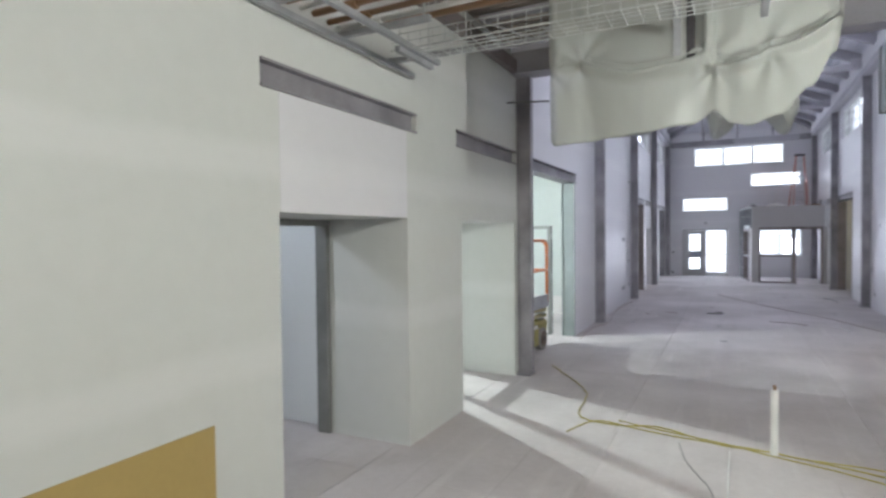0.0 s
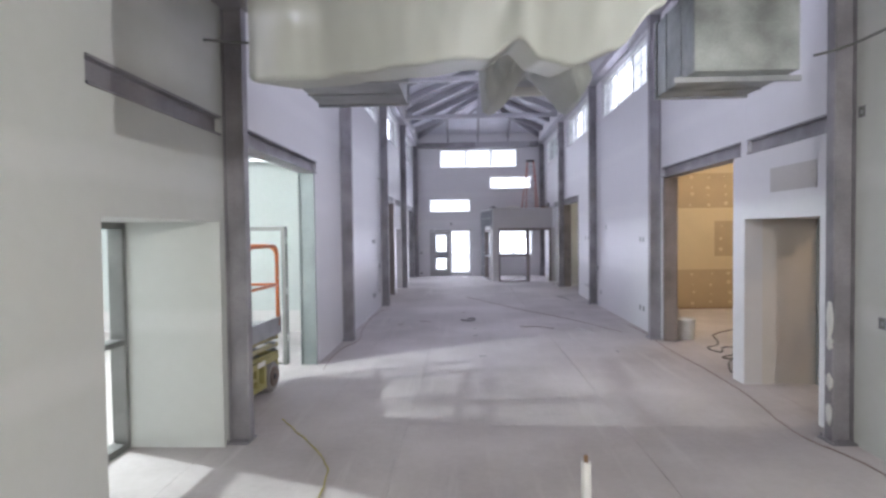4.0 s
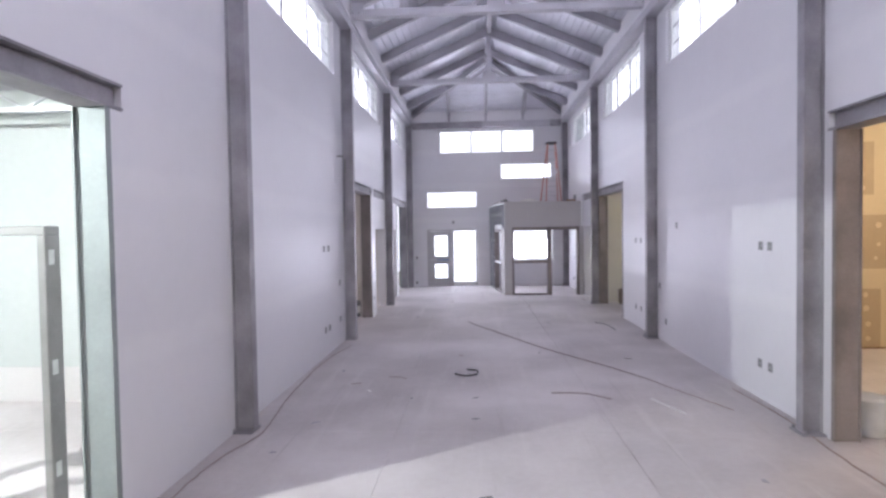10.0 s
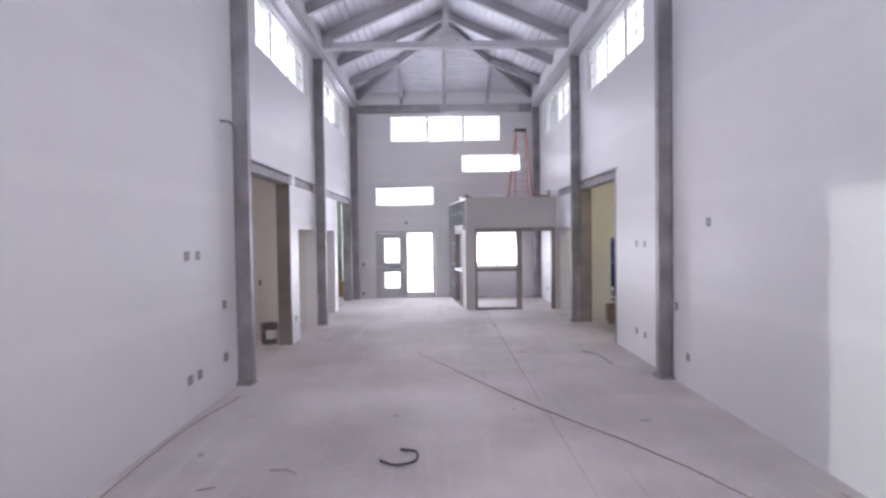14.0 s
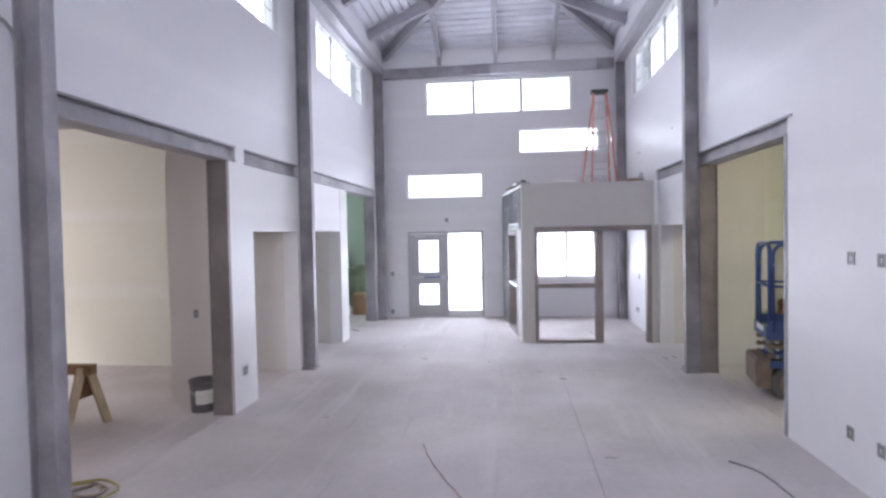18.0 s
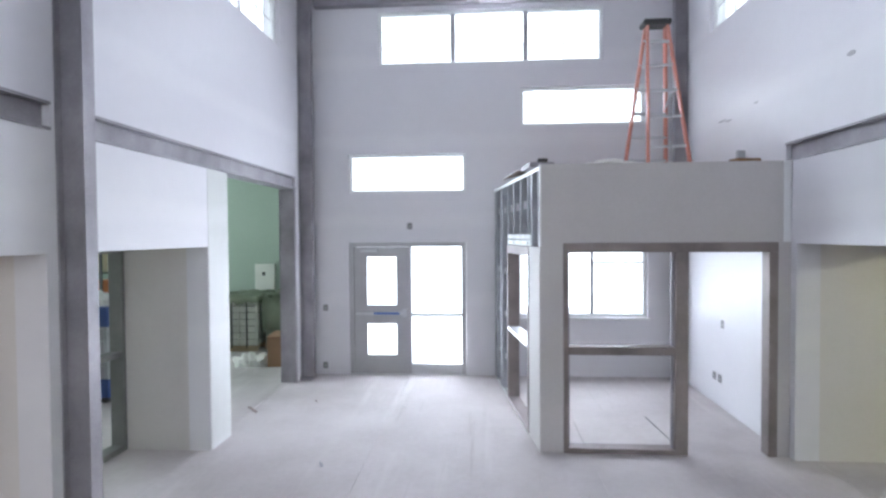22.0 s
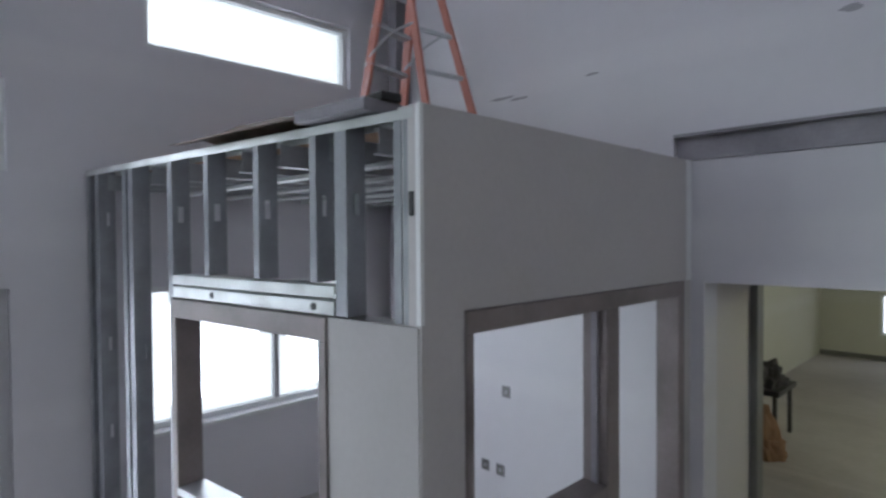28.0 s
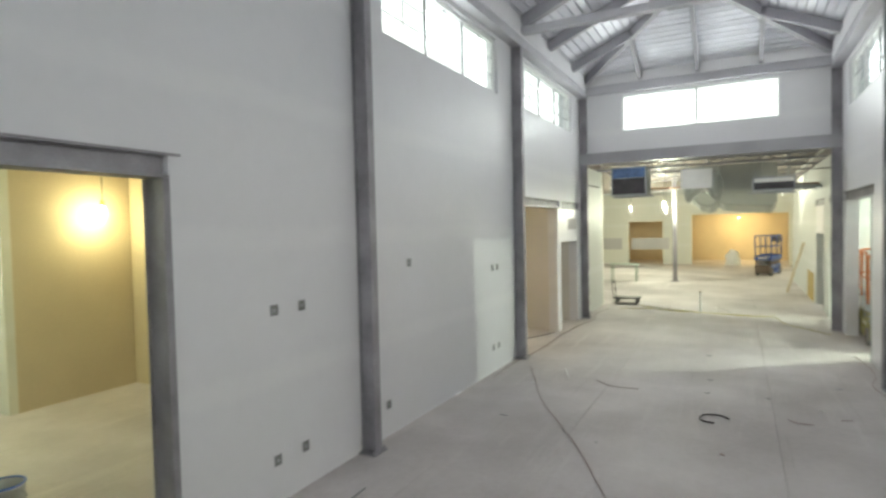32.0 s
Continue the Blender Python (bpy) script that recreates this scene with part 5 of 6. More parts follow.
# ---- pallets and boxes in the green room ----
def pallet(name, label, x, y, turn, rows, cols, layers, mat, cw, cd, ch, strapped=True):
    p = thing(name, label, "pallet load", "pallet loads")
    w, d = cols * cw, rows * cd
    for i in range(3):
        child("bearer", PALEW, p, (-w / 2, w / 2, -d / 2 + i * (d - 0.09) / 2, -d / 2 + 0.09 + i * (d - 0.09) / 2, 0, 0.09))
    for i in range(6):
        xx = -w / 2 + i * (w - 0.1) / 5
        child("deck_board", PALEW, p, (xx, xx + 0.1, -d / 2, d / 2, 0.09, 0.11))
    for k in range(layers):
        for i in range(cols):
            for j in range(rows):
                x0, y0 = -w / 2 + i * cw, -d / 2 + j * cd
                e = 0.004 + 0.004 * random.random()
                child("carton", mat, p, (x0 + e, x0 + cw - e, y0 + e, y0 + cd - e, 0.112 + k * ch, 0.098 + (k + 1) * ch), soft=0.008)
    top = 0.112 + layers * ch
    if strapped:
        for xx in (-w * 0.22, w * 0.2):
            child("strap", BLACKP, p, (xx - 0.012, xx + 0.012, -d / 2 - 0.004, d / 2 + 0.004, 0.06, top + 0.004))
    p.matrix_basis = pose(x, y, 0, 0, 0, turn)
    return p, top


p1, top1 = pallet("pallet_load", "strapped pale cartons stacked on a timber pallet", -4.32, 31.6, 4, 2, 2, 7, CARTON, 0.335, 0.52, 0.125)
p2, top2 = pallet("pallet_load", "grey-green wrapped cartons stacked on a timber pallet", -5.45, 31.6, -6, 2, 2, 5, TARP, 0.6, 0.6, 0.15, False)
p3, top3 = pallet("pallet_load", "grey-green wrapped cartons stacked on a timber pallet", -3.6, 31.86, 2, 2, 1, 5, TARP, 0.58, 0.58, 0.165, False)


def drape(name, label, x, y, z, w, d, drop, seed, mat, turn=0.0):
    """A sheet lying over a load, with uneven folds."""
    bm, n = bmesh.new(), 26
    grid = {}
    for i in range(n):
        for j in range(n):
            u, v = (i / (n - 1) - 0.5), (j / (n - 1) - 0.5)
            over = max(abs(u) * 2 * 1.12 - 1, abs(v) * 2 * 1.12 - 1, 0)
            px, py = max(-0.5, min(0.5, u * 1.12)) * w, max(-0.5, min(0.5, v * 1.12)) * d
            zz = 0.05 * noise.noise(Vector((u * 5 + seed, v * 5, 0))) + 0.05 - over * drop * 8 * (1 + 0.4 * noise.noise(Vector((u * 9, v * 9, seed))))
            grid[i, j] = bm.verts.new((px * (1 + 0.02 * over), py * (1 + 0.02 * over), zz))
    for i in range(n - 1):
        for j in range(n - 1):
            bm.faces.new((grid[i, j], grid[i + 1, j], grid[i + 1, j + 1], grid[i, j + 1]))
    ob = part(name, bm, mat, smooth=True)
    sol = ob.modifiers.new("thick", "SOLIDIFY")
    sol.thickness = 0.004
    ob.matrix_basis = pose(x, y, z, 0, 0, turn)
    tagged(ob, label, "tarpaulin")
    return ob


drape("tarpaulin", "grey-green tarpaulin draped over a pallet load", -5.45, 31.6, top2 + 0.02, 1.34, 1.34, 0.25, 2, TARP, -6)
drape("tarpaulin", "grey-green tarpaulin draped over a pallet load", -4.32, 31.6, top1 + 0.02, 0.74, 1.14, 0.16, 5, TARP, 4)
drape("tarpaulin", "grey-green tarpaulin draped over a pallet load", -3.6, 31.86, top3 + 0.03, 0.68, 1.28, 0.7, 8, TARP, 2)


def carton_box(name, label, mat, x, y, z, w, d, h, turn):
    b = thing(name, label, "box")
    child("body", mat, b, (-w / 2, w / 2, -d / 2, d / 2, 0, h), soft=0.006)
    child("tape", PALEW, b, (-0.03, 0.03, -d / 2 - 0.002, d / 2 + 0.002, h - 0.1, h + 0.002))
    child("flap", mat, b, (-w / 2 - 0.004, w / 2 + 0.004, -d / 2 - 0.004, -0.006, h + 0.001, h + 0.005), (-w / 2 - 0.004, w / 2 + 0.004, 0.006, d / 2 + 0.004, h + 0.001, h + 0.005))
    b.matrix_basis = pose(x, y, z, 0, 0, turn)
    return b


carton_box("cardboard_box", "brown cardboard box on the concrete floor", CARD, -3.02, 30.2, 0, 0.62, 0.6, 0.5, 8)
carton_box("cardboard_box", "grey carton leaning pallet beside stacked cartons", CARTON, -4.85, 31.0, 0, 0.1, 0.8, 0.95, 5)
crumple("tarpaulin_heap", "folded grey-green tarpaulin heaped on a wrapped load", "tarpaulin", TARP, -3.62, 31.6, top3 + 0.035, 0.26, 0.36, 0.16, 71, 0.6)
crumple("crumpled_sheet", "crumpled white plastic sheet on the floor by the pallets", "plastic sheet", PAPER, -3.6, 29.98, 0, 0.28, 0.17, 0.2, 21, 0.5)
panel = thing("wall_panel", "white electrical panel door on a green wall", "panel", "", kind="")
child("case", PAPER, panel, (-4.72, -4.28, 32.9, 32.999, 0.75, 1.55), soft=0.006)
child("latch", BLACKP, panel, (-4.55, -4.48, 32.885, 32.9, 1.3, 1.38), soft=0.004)

# ---- free-standing door frame in the bright room ----
fr = thing("door_frame", "grey steel door frame standing loose in the bright room", "door frame")
for x in (-2.98, -3.93, -4.55):
    child("jamb", FRAMEM, fr, (x, x + 0.06, 12.58, 12.72, 0, 2.0), soft=0.005)
child("head", FRAMEM, fr, (-4.55, -2.92, 12.58, 12.72, 2.0, 2.06), soft=0.005)
child("spreader_bar", FRAMEM, fr, (-4.49, -2.98, 12.63, 12.67, 0.0, 0.02))
child("side_rail", FRAMEM, fr, (-4.49, -3.93, 12.58, 12.72, 0.95, 1.01), soft=0.005)
for z in (0.35, 1.05, 1.8):
    child("hinge_plate", GALV, fr, (-2.9215, -2.918, 12.61, 12.66, z, z + 0.1))
slab_box("base_band", BOARD, (-9.2, XW - T - 0.01, 15.486, 15.496, 0, 0.42), "grey unpainted band along the wall's foot", "trim")

# ---- orange room: bare boards with filled screw heads ----


def board_patch(x0, x1, z0, z1, cols, rows, seed):
    b = thing("bare_board", "brown unpainted drywall area with filled screw heads", "wall patch", "bare drywall patches")
    y = 18.4
    child("paper", BROWNB, b, (x0, x1, y - 0.006, y - 0.001, z0, z1))
    rnd = random.Random(seed)
    for i in range(cols):
        for k in range(rows):
            x = x0 + (i + 0.5) * (x1 - x0) / cols + rnd.uniform(-0.03, 0.03)
            z = z0 + (k + 0.5) * (z1 - z0) / rows + rnd.uniform(-0.04, 0.04)
            bm = bmesh.new()
            cyl(bm, (x, y - 0.010, z), (x, y - 0.005, z), rnd.uniform(0.018, 0.05), n=9)
            part("filler_spot", bm, MUD, b)


board_patch(5.83, 8.22, 1.28, 2.14, 7, 3, 1)
board_patch(4.66, 6.4, 0.02, 0.96, 4, 4, 2)
board_patch(4.3, 4.82, 1.24, 2.13, 2, 3, 7)
board_patch(7.24, 8.25, 0.02, 1.02, 3, 4, 3)
board_patch(4.66, 6.28, 2.46, 3.3, 4, 4, 4)
board_patch(7.3, 8.2, 2.5, 3.0, 3, 2, 5)
board_patch(8.7, 9.4, 1.28, 2.14, 2, 3, 6)
def shade_lamp(x, y, z, drop):
    w = thing("pendant_lamp", "lit dome lamp hanging from the ceiling", "lamp", "dome lamps")
    bm, n = bmesh.new(), 20
    prof = [(0.04, 0.16), (0.12, 0.13), (0.17, 0.06), (0.18, 0.0)]
    rings = [[bm.verts.new((x + r * math.cos(k * math.tau / n), y + r * math.sin(k * math.tau / n), z + h)) for k in range(n)] for r, h in prof]
    for a, c in zip(rings, rings[1:]):
        for k in range(n):
            bm.faces.new((a[k], a[(k + 1) % n], c[(k + 1) % n], c[k]))
    part("shade", bm, LAMPG, w, "glowing translucent dome", True)
    bm = bmesh.new()
    cyl(bm, (x, y, z + 0.15), (x, y, z + drop), 0.012, n=8)
    part("stem", bm, GALVD, w)


shade_lamp(7.5, 22.60, 2.90, 1.0)


def string_light(x, y, z, top):
    """Socket, cord and wire guard of a temporary bulb."""
    w = thing("work_light", "temporary bare work lamp hanging on its cord", "lamp", "work lamps")
    bm = bmesh.new()
    cyl(bm, (x, y, z + 0.15), (x, y, z + 0.23), 0.03, n=10)
    part("socket", bm, HOSEY, w)
    bm = bmesh.new()
    bmesh.ops.create_uvsphere(bm, u_segments=12, v_segments=8, radius=0.03)
    bmesh.ops.translate(bm, verts=bm.verts[:], vec=(x, y, z + 0.12))
    part("bulb", bm, BULB, w, "lit bare bulb", True)
    bm = bmesh.new()
    cyl(bm, (x, y, z + 0.23), (x, y, top), 0.006, n=6)
    part("cord", bm, BLACKP, w)
    for k in range(4):
        a = k * math.pi / 2
        bm = bmesh.new()
        tube(bm, curve_pts([(x + 0.02 * math.cos(a), y + 0.02 * math.sin(a), z + 0.17), (x + 0.07 * math.cos(a), y + 0.07 * math.sin(a), z + 0.02), (x + 0.02 * math.cos(a), y + 0.02 * math.sin(a), z - 0.12)], 5), 0.003, 5)
        part("guard_wire", bm, GALVD, w)


for x, y, z, top in ((8.1, 19.2, 2.75, 3.9), (6.05, 15.9, 3.17, 3.9), (2.3, -1.0, 3.2, 4.36), (-4.5, -5.0, 3.2, 4.36), (4.5, -6.5, 3.2, 4.36), (1.6, 4.88, 2.84, 4.36), (-1.9, 0.5, 3.5, 4.36), (-6.05, 10.18, 3.19, 3.75), (-4.9, 4.6, 3.0, 3.75), (-0.5, -15.0, 2.6, 3.4)):
    string_light(x, y, z, top)

# outlet boxes, set flat on the drywall


def outlet(axis, a, out, u, z, w=0.055, h=0.1, lab="open electrical box in the drywall"):
    o = thing("outlet_box", lab, "outlet box", "electrical boxes")

    def b(name, mat, du0, du1, dz0, dz1, d0, d1):
        aa = sorted((a + out * d0, a + out * d1))
        child(name, mat, o, (*aa, u + du0, u + du1, z + dz0, z + dz1) if axis == "x" else (u + du0, u + du1, *aa, z + dz0, z + dz1))

    b("box_rim", ROOFS, -w, -w + 0.008, -h / 2, h / 2, -0.001, 0.006)
    b("box_rim", ROOFS, w - 0.008, w, -h / 2, h / 2, -0.001, 0.006)
    b("box_rim", ROOFS, -w + 0.008, w - 0.008, h / 2 - 0.008, h / 2, -0.001, 0.006)
    b("box_rim", ROOFS, -w + 0.008, w - 0.008, -h / 2, -h / 2 + 0.008, -0.001, 0.006)
    # dark plate gives the shade of an open box
    b("box_inside_shade", FRAMEM, -w + 0.008, w - 0.008, -h / 2 + 0.008, h / 2 - 0.008, -0.001, 0.002)
    b("wire_stub", GALVD, -0.012, 0.014, -0.02, 0.016, 0.002, 0.006)


for u, z in ((17.94, 1.73), (18.22, 1.73), (17.96, 0.42), (18.2, 0.42), (18.95, 1.1), (18.96, 0.45), (22.38, 0.43)):
    outlet("x", XW, 1, u, z)
for u, z in ((20.74, 1.74), (20.38, 1.74), (20.75, 0.39), (20.38, 0.39), (19.25, 0.96),
             (18.92, 0.37), (18.38, 2.02), (27.94, 1.04), (28.18, 0.35), (28.01, 0.35), (9.1, 1.14), (9.37, 2.95)):
    outlet("x", XE, -1, u, z, 0.045)
for u, z in ((15.65, 1.76), (15.45, 1.76), (15.66, 0.41), (15.43, 0.41)):
    outlet("x", XE, -1, u, z, 0.045)
for u, z in ((-0.85, 2.3), (-2.18, 1.04), (-2.19, 0.14)):
    outlet("y", YN, -1, u, z, 0.04)
outlet("y", 22.57, -1, -3.18, 1.07, 0.03)
outlet("y", 6.62, -1, -4.36, 1.0, 0.05)
# ragged holes high in the east wall


def wall_hole(u, z, w, h, seed):
    bm, n = bmesh.new(), 14
    rnd = random.Random(seed)
    vs = [bm.verts.new((XE - 0.003, u + w * math.cos(k * math.tau / n) * rnd.uniform(0.6, 1.2), z + h * math.sin(k * math.tau / n) * rnd.uniform(0.6, 1.2))) for k in range(n)]
    f = bm.faces.new(vs)
    e = bmesh.ops.extrude_face_region(bm, geom=[f])
    for v in e["geom"]:
        if isinstance(v, bmesh.types.BMVert):
            v.co.x += 0.0028
    tagged(part("wall_scar", bm, ROOFS), "ragged dark scar in the drywall", "wall damage")


for k, (u, z, w, h) in enumerate(((25.53, 3.59, 0.055, 0.022), (27.98, 3.53, 0.15, 0.014), (27.11, 3.56, 0.06, 0.01), (27.8, 3.5, 0.1, 0.012))):
    wall_hole(u, z, w, h, k)

# thin panel on a pier and bare patches
for name, mat, b, lab in (("pier_panel", LOWWALL, (XW + 0.001, XW + 0.006, 26.27, 26.715, 0.0, 2.84), "thin flat panel on a narrow pier"),
                          ("bare_patch", YELLOW, (XW + 0.001, XW + 0.006, 2.6, 4.32, 0.0, 0.855), "yellowish unpainted area at the wall's foot"),
                          ("primer_patch", BOARD, (XE - 0.006, XE - 0.001, 10.0, 10.85, 2.35, 2.62), "grey unpainted strip above a recess")):
    ob = child(name, mat, None, b)
    tagged(ob, lab, "wall patch")
# pale filler smears on column and wall


def smear(x, y, z, seed, w=0.05, h=0.12):
    bm = bmesh.new()
    bmesh.ops.create_icosphere(bm, subdivisions=2, radius=1)
    for v in bm.verts:
        k = 1 + 0.5 * noise.noise(v.co * 1.7 + Vector((seed, 0, 0)))
        v.co = Vector((v.co.x * 0.004, v.co.y * w * k, v.co.z * h * k))
    ob = part("filler_smear", bm, PAPER, smooth=True)
    ob.matrix_basis = pose(x, y, z)
    tagged(ob, "white filler smeared on a steel column", "smear")


for z, h in ((1.12, 0.17), (0.9, 0.06), (0.55, 0.07), (0.25, 0.1)):
    smear(CE - 0.001, 9.49, z, z * 7, 0.05, h)

# ---- things under the low ceiling ----


def swag_sheet(name, label, seed):
    """Milky plastic hung under a long air unit: swags between tie points, an uneven lower edge, a flat underside."""
    x0, x1, y_front, depth, z_top = -1.36, 0.86, 6.9, 0.8, 3.95
    low = ((-1.36, 2.78), (-1.24, 2.665), (-0.8, 2.69), (-0.49, 2.715), (-0.15, 2.755), (0.0, 2.84), (0.12, 2.74), (0.25, 2.70), (0.42, 2.76), (0.62, 2.93), (0.76, 3.16), (0.86, 3.5))
    ties = ((-1.28, 3.32), (-1.03, 3.36), (-0.06, 3.28), (0.0, 3.18), (0.36, 3.24), (0.84, 3.45))

    def edge(x):
        for (xa, za), (xb, zb) in zip(low, low[1:]):
            if x <= xb:
                f = (x - xa) / (xb - xa)
                f = f * f * (3 - 2 * f)
                return za + (zb - za) * f
        return low[-1][1]

    bm, nu, nv = bmesh.new(), 170, 90
    rows = []
    for i in range(nu):
        s = i / (nu - 1)
        x = x0 + (x1 - x0) * s
        zb = edge(x) + 0.012 * noise.noise(Vector((s * 14, seed, 1)))
        row = []
        for k in range(nv):
            v = k / (nv - 1)
            if v < 0.62:
                a = v / 0.62
                y, z, front = y_front, z_top + (zb - z_top) * a, 1.0
            elif v < 0.74:
                a = (v - 0.62) / 0.12
                y, z, front = y_front + depth * a, zb + 0.16 * a, 1 - a
            else:
                a = (v - 0.74) / 0.26
                y, z, front = y_front + depth, zb + 0.16 + (z_top - zb - 0.16) * a, 0.0
            d = 0.07 * noise.noise(Vector((x * 1.6, z * 0.9, seed))) + 0.022 * noise.noise(Vector((x * 6, z * 1.2, seed + 3))) + 0.004 * noise.noise(Vector((x * 15, z * 5, seed + 5)))
            for n, (tx, tz) in enumerate(ties):
                r = math.hypot(x - tx, z - tz)
                ang = math.atan2(z - tz, x - tx)
                fan = math.sin(ang * 7 + n * 1.7 + 3.0 * noise.noise(Vector((x * 2.3, z * 2.3, n))))
                d += -0.014 * math.exp(-r * 3.0) * fan * min(1, r / 0.08) + 0.04 * math.exp(-(r / 0.10) ** 2)
            for n in (1, 3, 4):
                (tx, tz), (ux, uz) = ties[n], ties[n + 1]
                if tx < x < ux:
                    f = (x - tx) / (ux - tx)
                    zc = tz + (uz - tz) * f - 0.13 * (ux - tx) * 4 * f * (1 - f) * (1 + 0.2 * noise.noise(Vector((x * 4, n, 0))))
                    d += -0.10 * math.exp(-((z - zc) / 0.04) ** 2) - 0.05 * math.exp(-((z - zc - 0.085) / 0.024) ** 2)
                    if z > zc:
                        d += 0.10 * min(1, (z - zc) / 0.06)
            end = max(0.0, abs(s - 0.5) * 2 - 0.88) / 0.12
            row.append(bm.verts.new((x, y + d * (front + 0.15) + end * end * 0.3 * front, z)))
        rows.append(row)
    for a, b in zip(rows, rows[1:]):
        for k in range(nv - 1):
            bm.faces.new((a[k], a[k + 1], b[k + 1], b[k]))
    ob = part(name, bm, PLASTIC, smooth=True)
    tagged(ob, label, "plastic sheet")
    return ob


def sheet_roll(name, label, x0, x1, yc, zc, ry, rz, seed):
    """Milky plastic hung loosely round a long unit, with sagging folds."""
    bm, nu, nv = bmesh.new(), 90, 56
    rows = []
    for i in range(nu):
        s = i / (nu - 1)
        x = x0 + (x1 - x0) * s
        sag = 0.10 * math.sin(s * math.pi * 2.6 + 0.7) + 0.06 * noise.noise(Vector((s * 5, seed, 0)))
        ring = []
        for k in range(nv):
            a = k / nv * math.tau
            f = 0.5 + 0.5 * math.cos(a + math.pi / 2)
            n1 = noise.noise(Vector((s * 7 + math.cos(a) * 1.2, math.sin(a) * 1.6, seed)))
            n2 = abs(noise.noise(Vector((s * 13 + math.sin(a) * 2.2, math.cos(a) * 2.6 + s * 5, seed + 4))))
            n3 = abs(noise.noise(Vector((s * 26, math.cos(a) * 5 + s * 9, seed + 8))))
            d = 1 + 0.10 * n1 + 0.08 * n2 + 0.02 * n3
            e = (1 - 0.55 * max(0, abs(s - 0.5) * 2 - 0.92) / 0.08)
            cy, cz = math.cos(a), math.sin(a)
            cy = math.copysign(abs(cy) ** 0.6, cy)
            cz = math.copysign(abs(cz) ** 0.6, cz)
            z = zc + cz * rz * d * e - (sag * (0.3 + f) if cz < 0 else 0)
            ring.append(bm.verts.new((x + 0.05 * n1, yc + cy * ry * d * e, min(z, 3.98))))
        rows.append(ring)
    for a, b in zip(rows, rows[1:]):
        for k in range(nv):
            bm.faces.new((a[k], a[(k + 1) % nv], b[(k + 1) % nv], b[k]))
    bm.faces.new(rows[0][::-1]), bm.faces.new(rows[-1])
    ob = part(name, bm, PLASTIC, smooth=True)
    tagged(ob, label, "plastic sheet")
    return ob


swag_sheet("plastic_sheet", "milky plastic sheet wrapped round a hanging air unit", 1.0)
unit = thing("air_unit", "grey hanging air unit inside plastic wrapping", "air unit")
child("case", GALVD, unit, (-1.05, 0.6, 7.2, 7.6, 3.3, 3.8), soft=0.01)
for x in (-0.95, -0.1, 0.5):
    for y in (7.25, 7.55):
        bm = bmesh.new()
        cyl(bm, (x, y, 3.8), (x, y, 4.36), 0.006, n=6)
        part("hanger_rod", bm, GALVD, unit)
child("bracket", DARKM, unit, (-0.2, -0.14, 6.98, 7.03, 3.12, 3.8))
child("bracket", GALVD, unit, (-0.3, -0.24, 6.98, 7.03, 3.15, 3.8))


def duct(label, x0, x1, y0, y1, z0, z1, tape=None, mat=DUCTM):
    d = thing("air_duct", label, "duct", "hanging ducts")
    child("sleeve", mat, d, (x0, x1, y0, y1, z0, z1), soft=0.004)
    ym = (y0 + y1) / 2
    zm = z0 + (z1 - z0) * 0.55
    child("seam", mat, d, (x0 - 0.006, x1 + 0.006, y0 - 0.006, y0 - 0.001, zm - 0.006, zm + 0.006))
    child("flange", GALVD, d, (x0 - 0.016, x1 + 0.016, y1 - 0.04, y1 + 0.002, z0 - 0.016, z0 - 0.002), (x0 - 0.016, x1 + 0.016, y1 - 0.04, y1 + 0.002, z1 + 0.002, z1 + 0.016),
          (x0 - 0.016, x0 - 0.002, y1 - 0.04, y1 + 0.002, z0 - 0.002, z1 + 0.002), (x1 + 0.002, x1 + 0.016, y1 - 0.04, y1 + 0.002, z0 - 0.002, z1 + 0.002))
    # the mouth's inner shade is a dark plate on the closed sleeve
    child("end_cover", DARKM, d, (x0 + 0.02, x1 - 0.02, y1 + 0.003, y1 + 0.007, z0 + 0.02, z0 + (z1 - z0) * 0.6), label="dark plate for the shaded open mouth")
    child("end_film", TAPE if tape else PAPER, d, (x0 + 0.02, x1 - 0.02, y1 + 0.003, y1 + 0.007, z0 + (z1 - z0) * 0.62, z1 - 0.02))
    for k in (0.3, 0.68):
        yk = y0 + (y1 - y0) * k
        child("standing_seam", mat, d, (x0 - 0.008, x0 - 0.001, yk - 0.008, yk + 0.008, z0, z1), (x0 - 0.008, x1 + 0.008, yk - 0.008, yk + 0.008, z0 - 0.008, z0 - 0.001))
    if tape:
        child("blue_tape", TAPE, d, (x0 - 0.003, x1 + 0.003, y0 - 0.004, y0 + 0.16, z1 - 0.06, z1 + 0.003), label="blue tape along the top edge")
    for x in (x0 + 0.06, x1 - 0.06):
        bm = bmesh.new()
        cyl(bm, (x, ym, z1), (x, ym, 4.36), 0.006, n=6)
        part("hanger_rod", bm, GALVD, d)
    child("trapeze", GALVD, d, (x0 - 0.1, x1 + 0.1, ym - 0.3, ym - 0.26, z0 - 0.045, z0 - 0.003))


duct("shiny galvanised duct with blue tape, hanging under the ceiling", 1.55, 2.36, 8.82, 9.72, 3.18, 3.86, True)
duct("dull galvanised duct hanging under the ceiling", -1.6, -0.78, 8.3, 9.62, 3.15, 3.44, False, GALVD)
sheet_roll("plastic_sheet", "milky plastic sheet wrapped round a duct end", -0.12, 0.72, 9.0, 3.38, 0.5, 0.26, 5.0)
child_box = thing("air_duct", "plastic-wrapped duct with a white end cover", "duct", "hanging ducts")
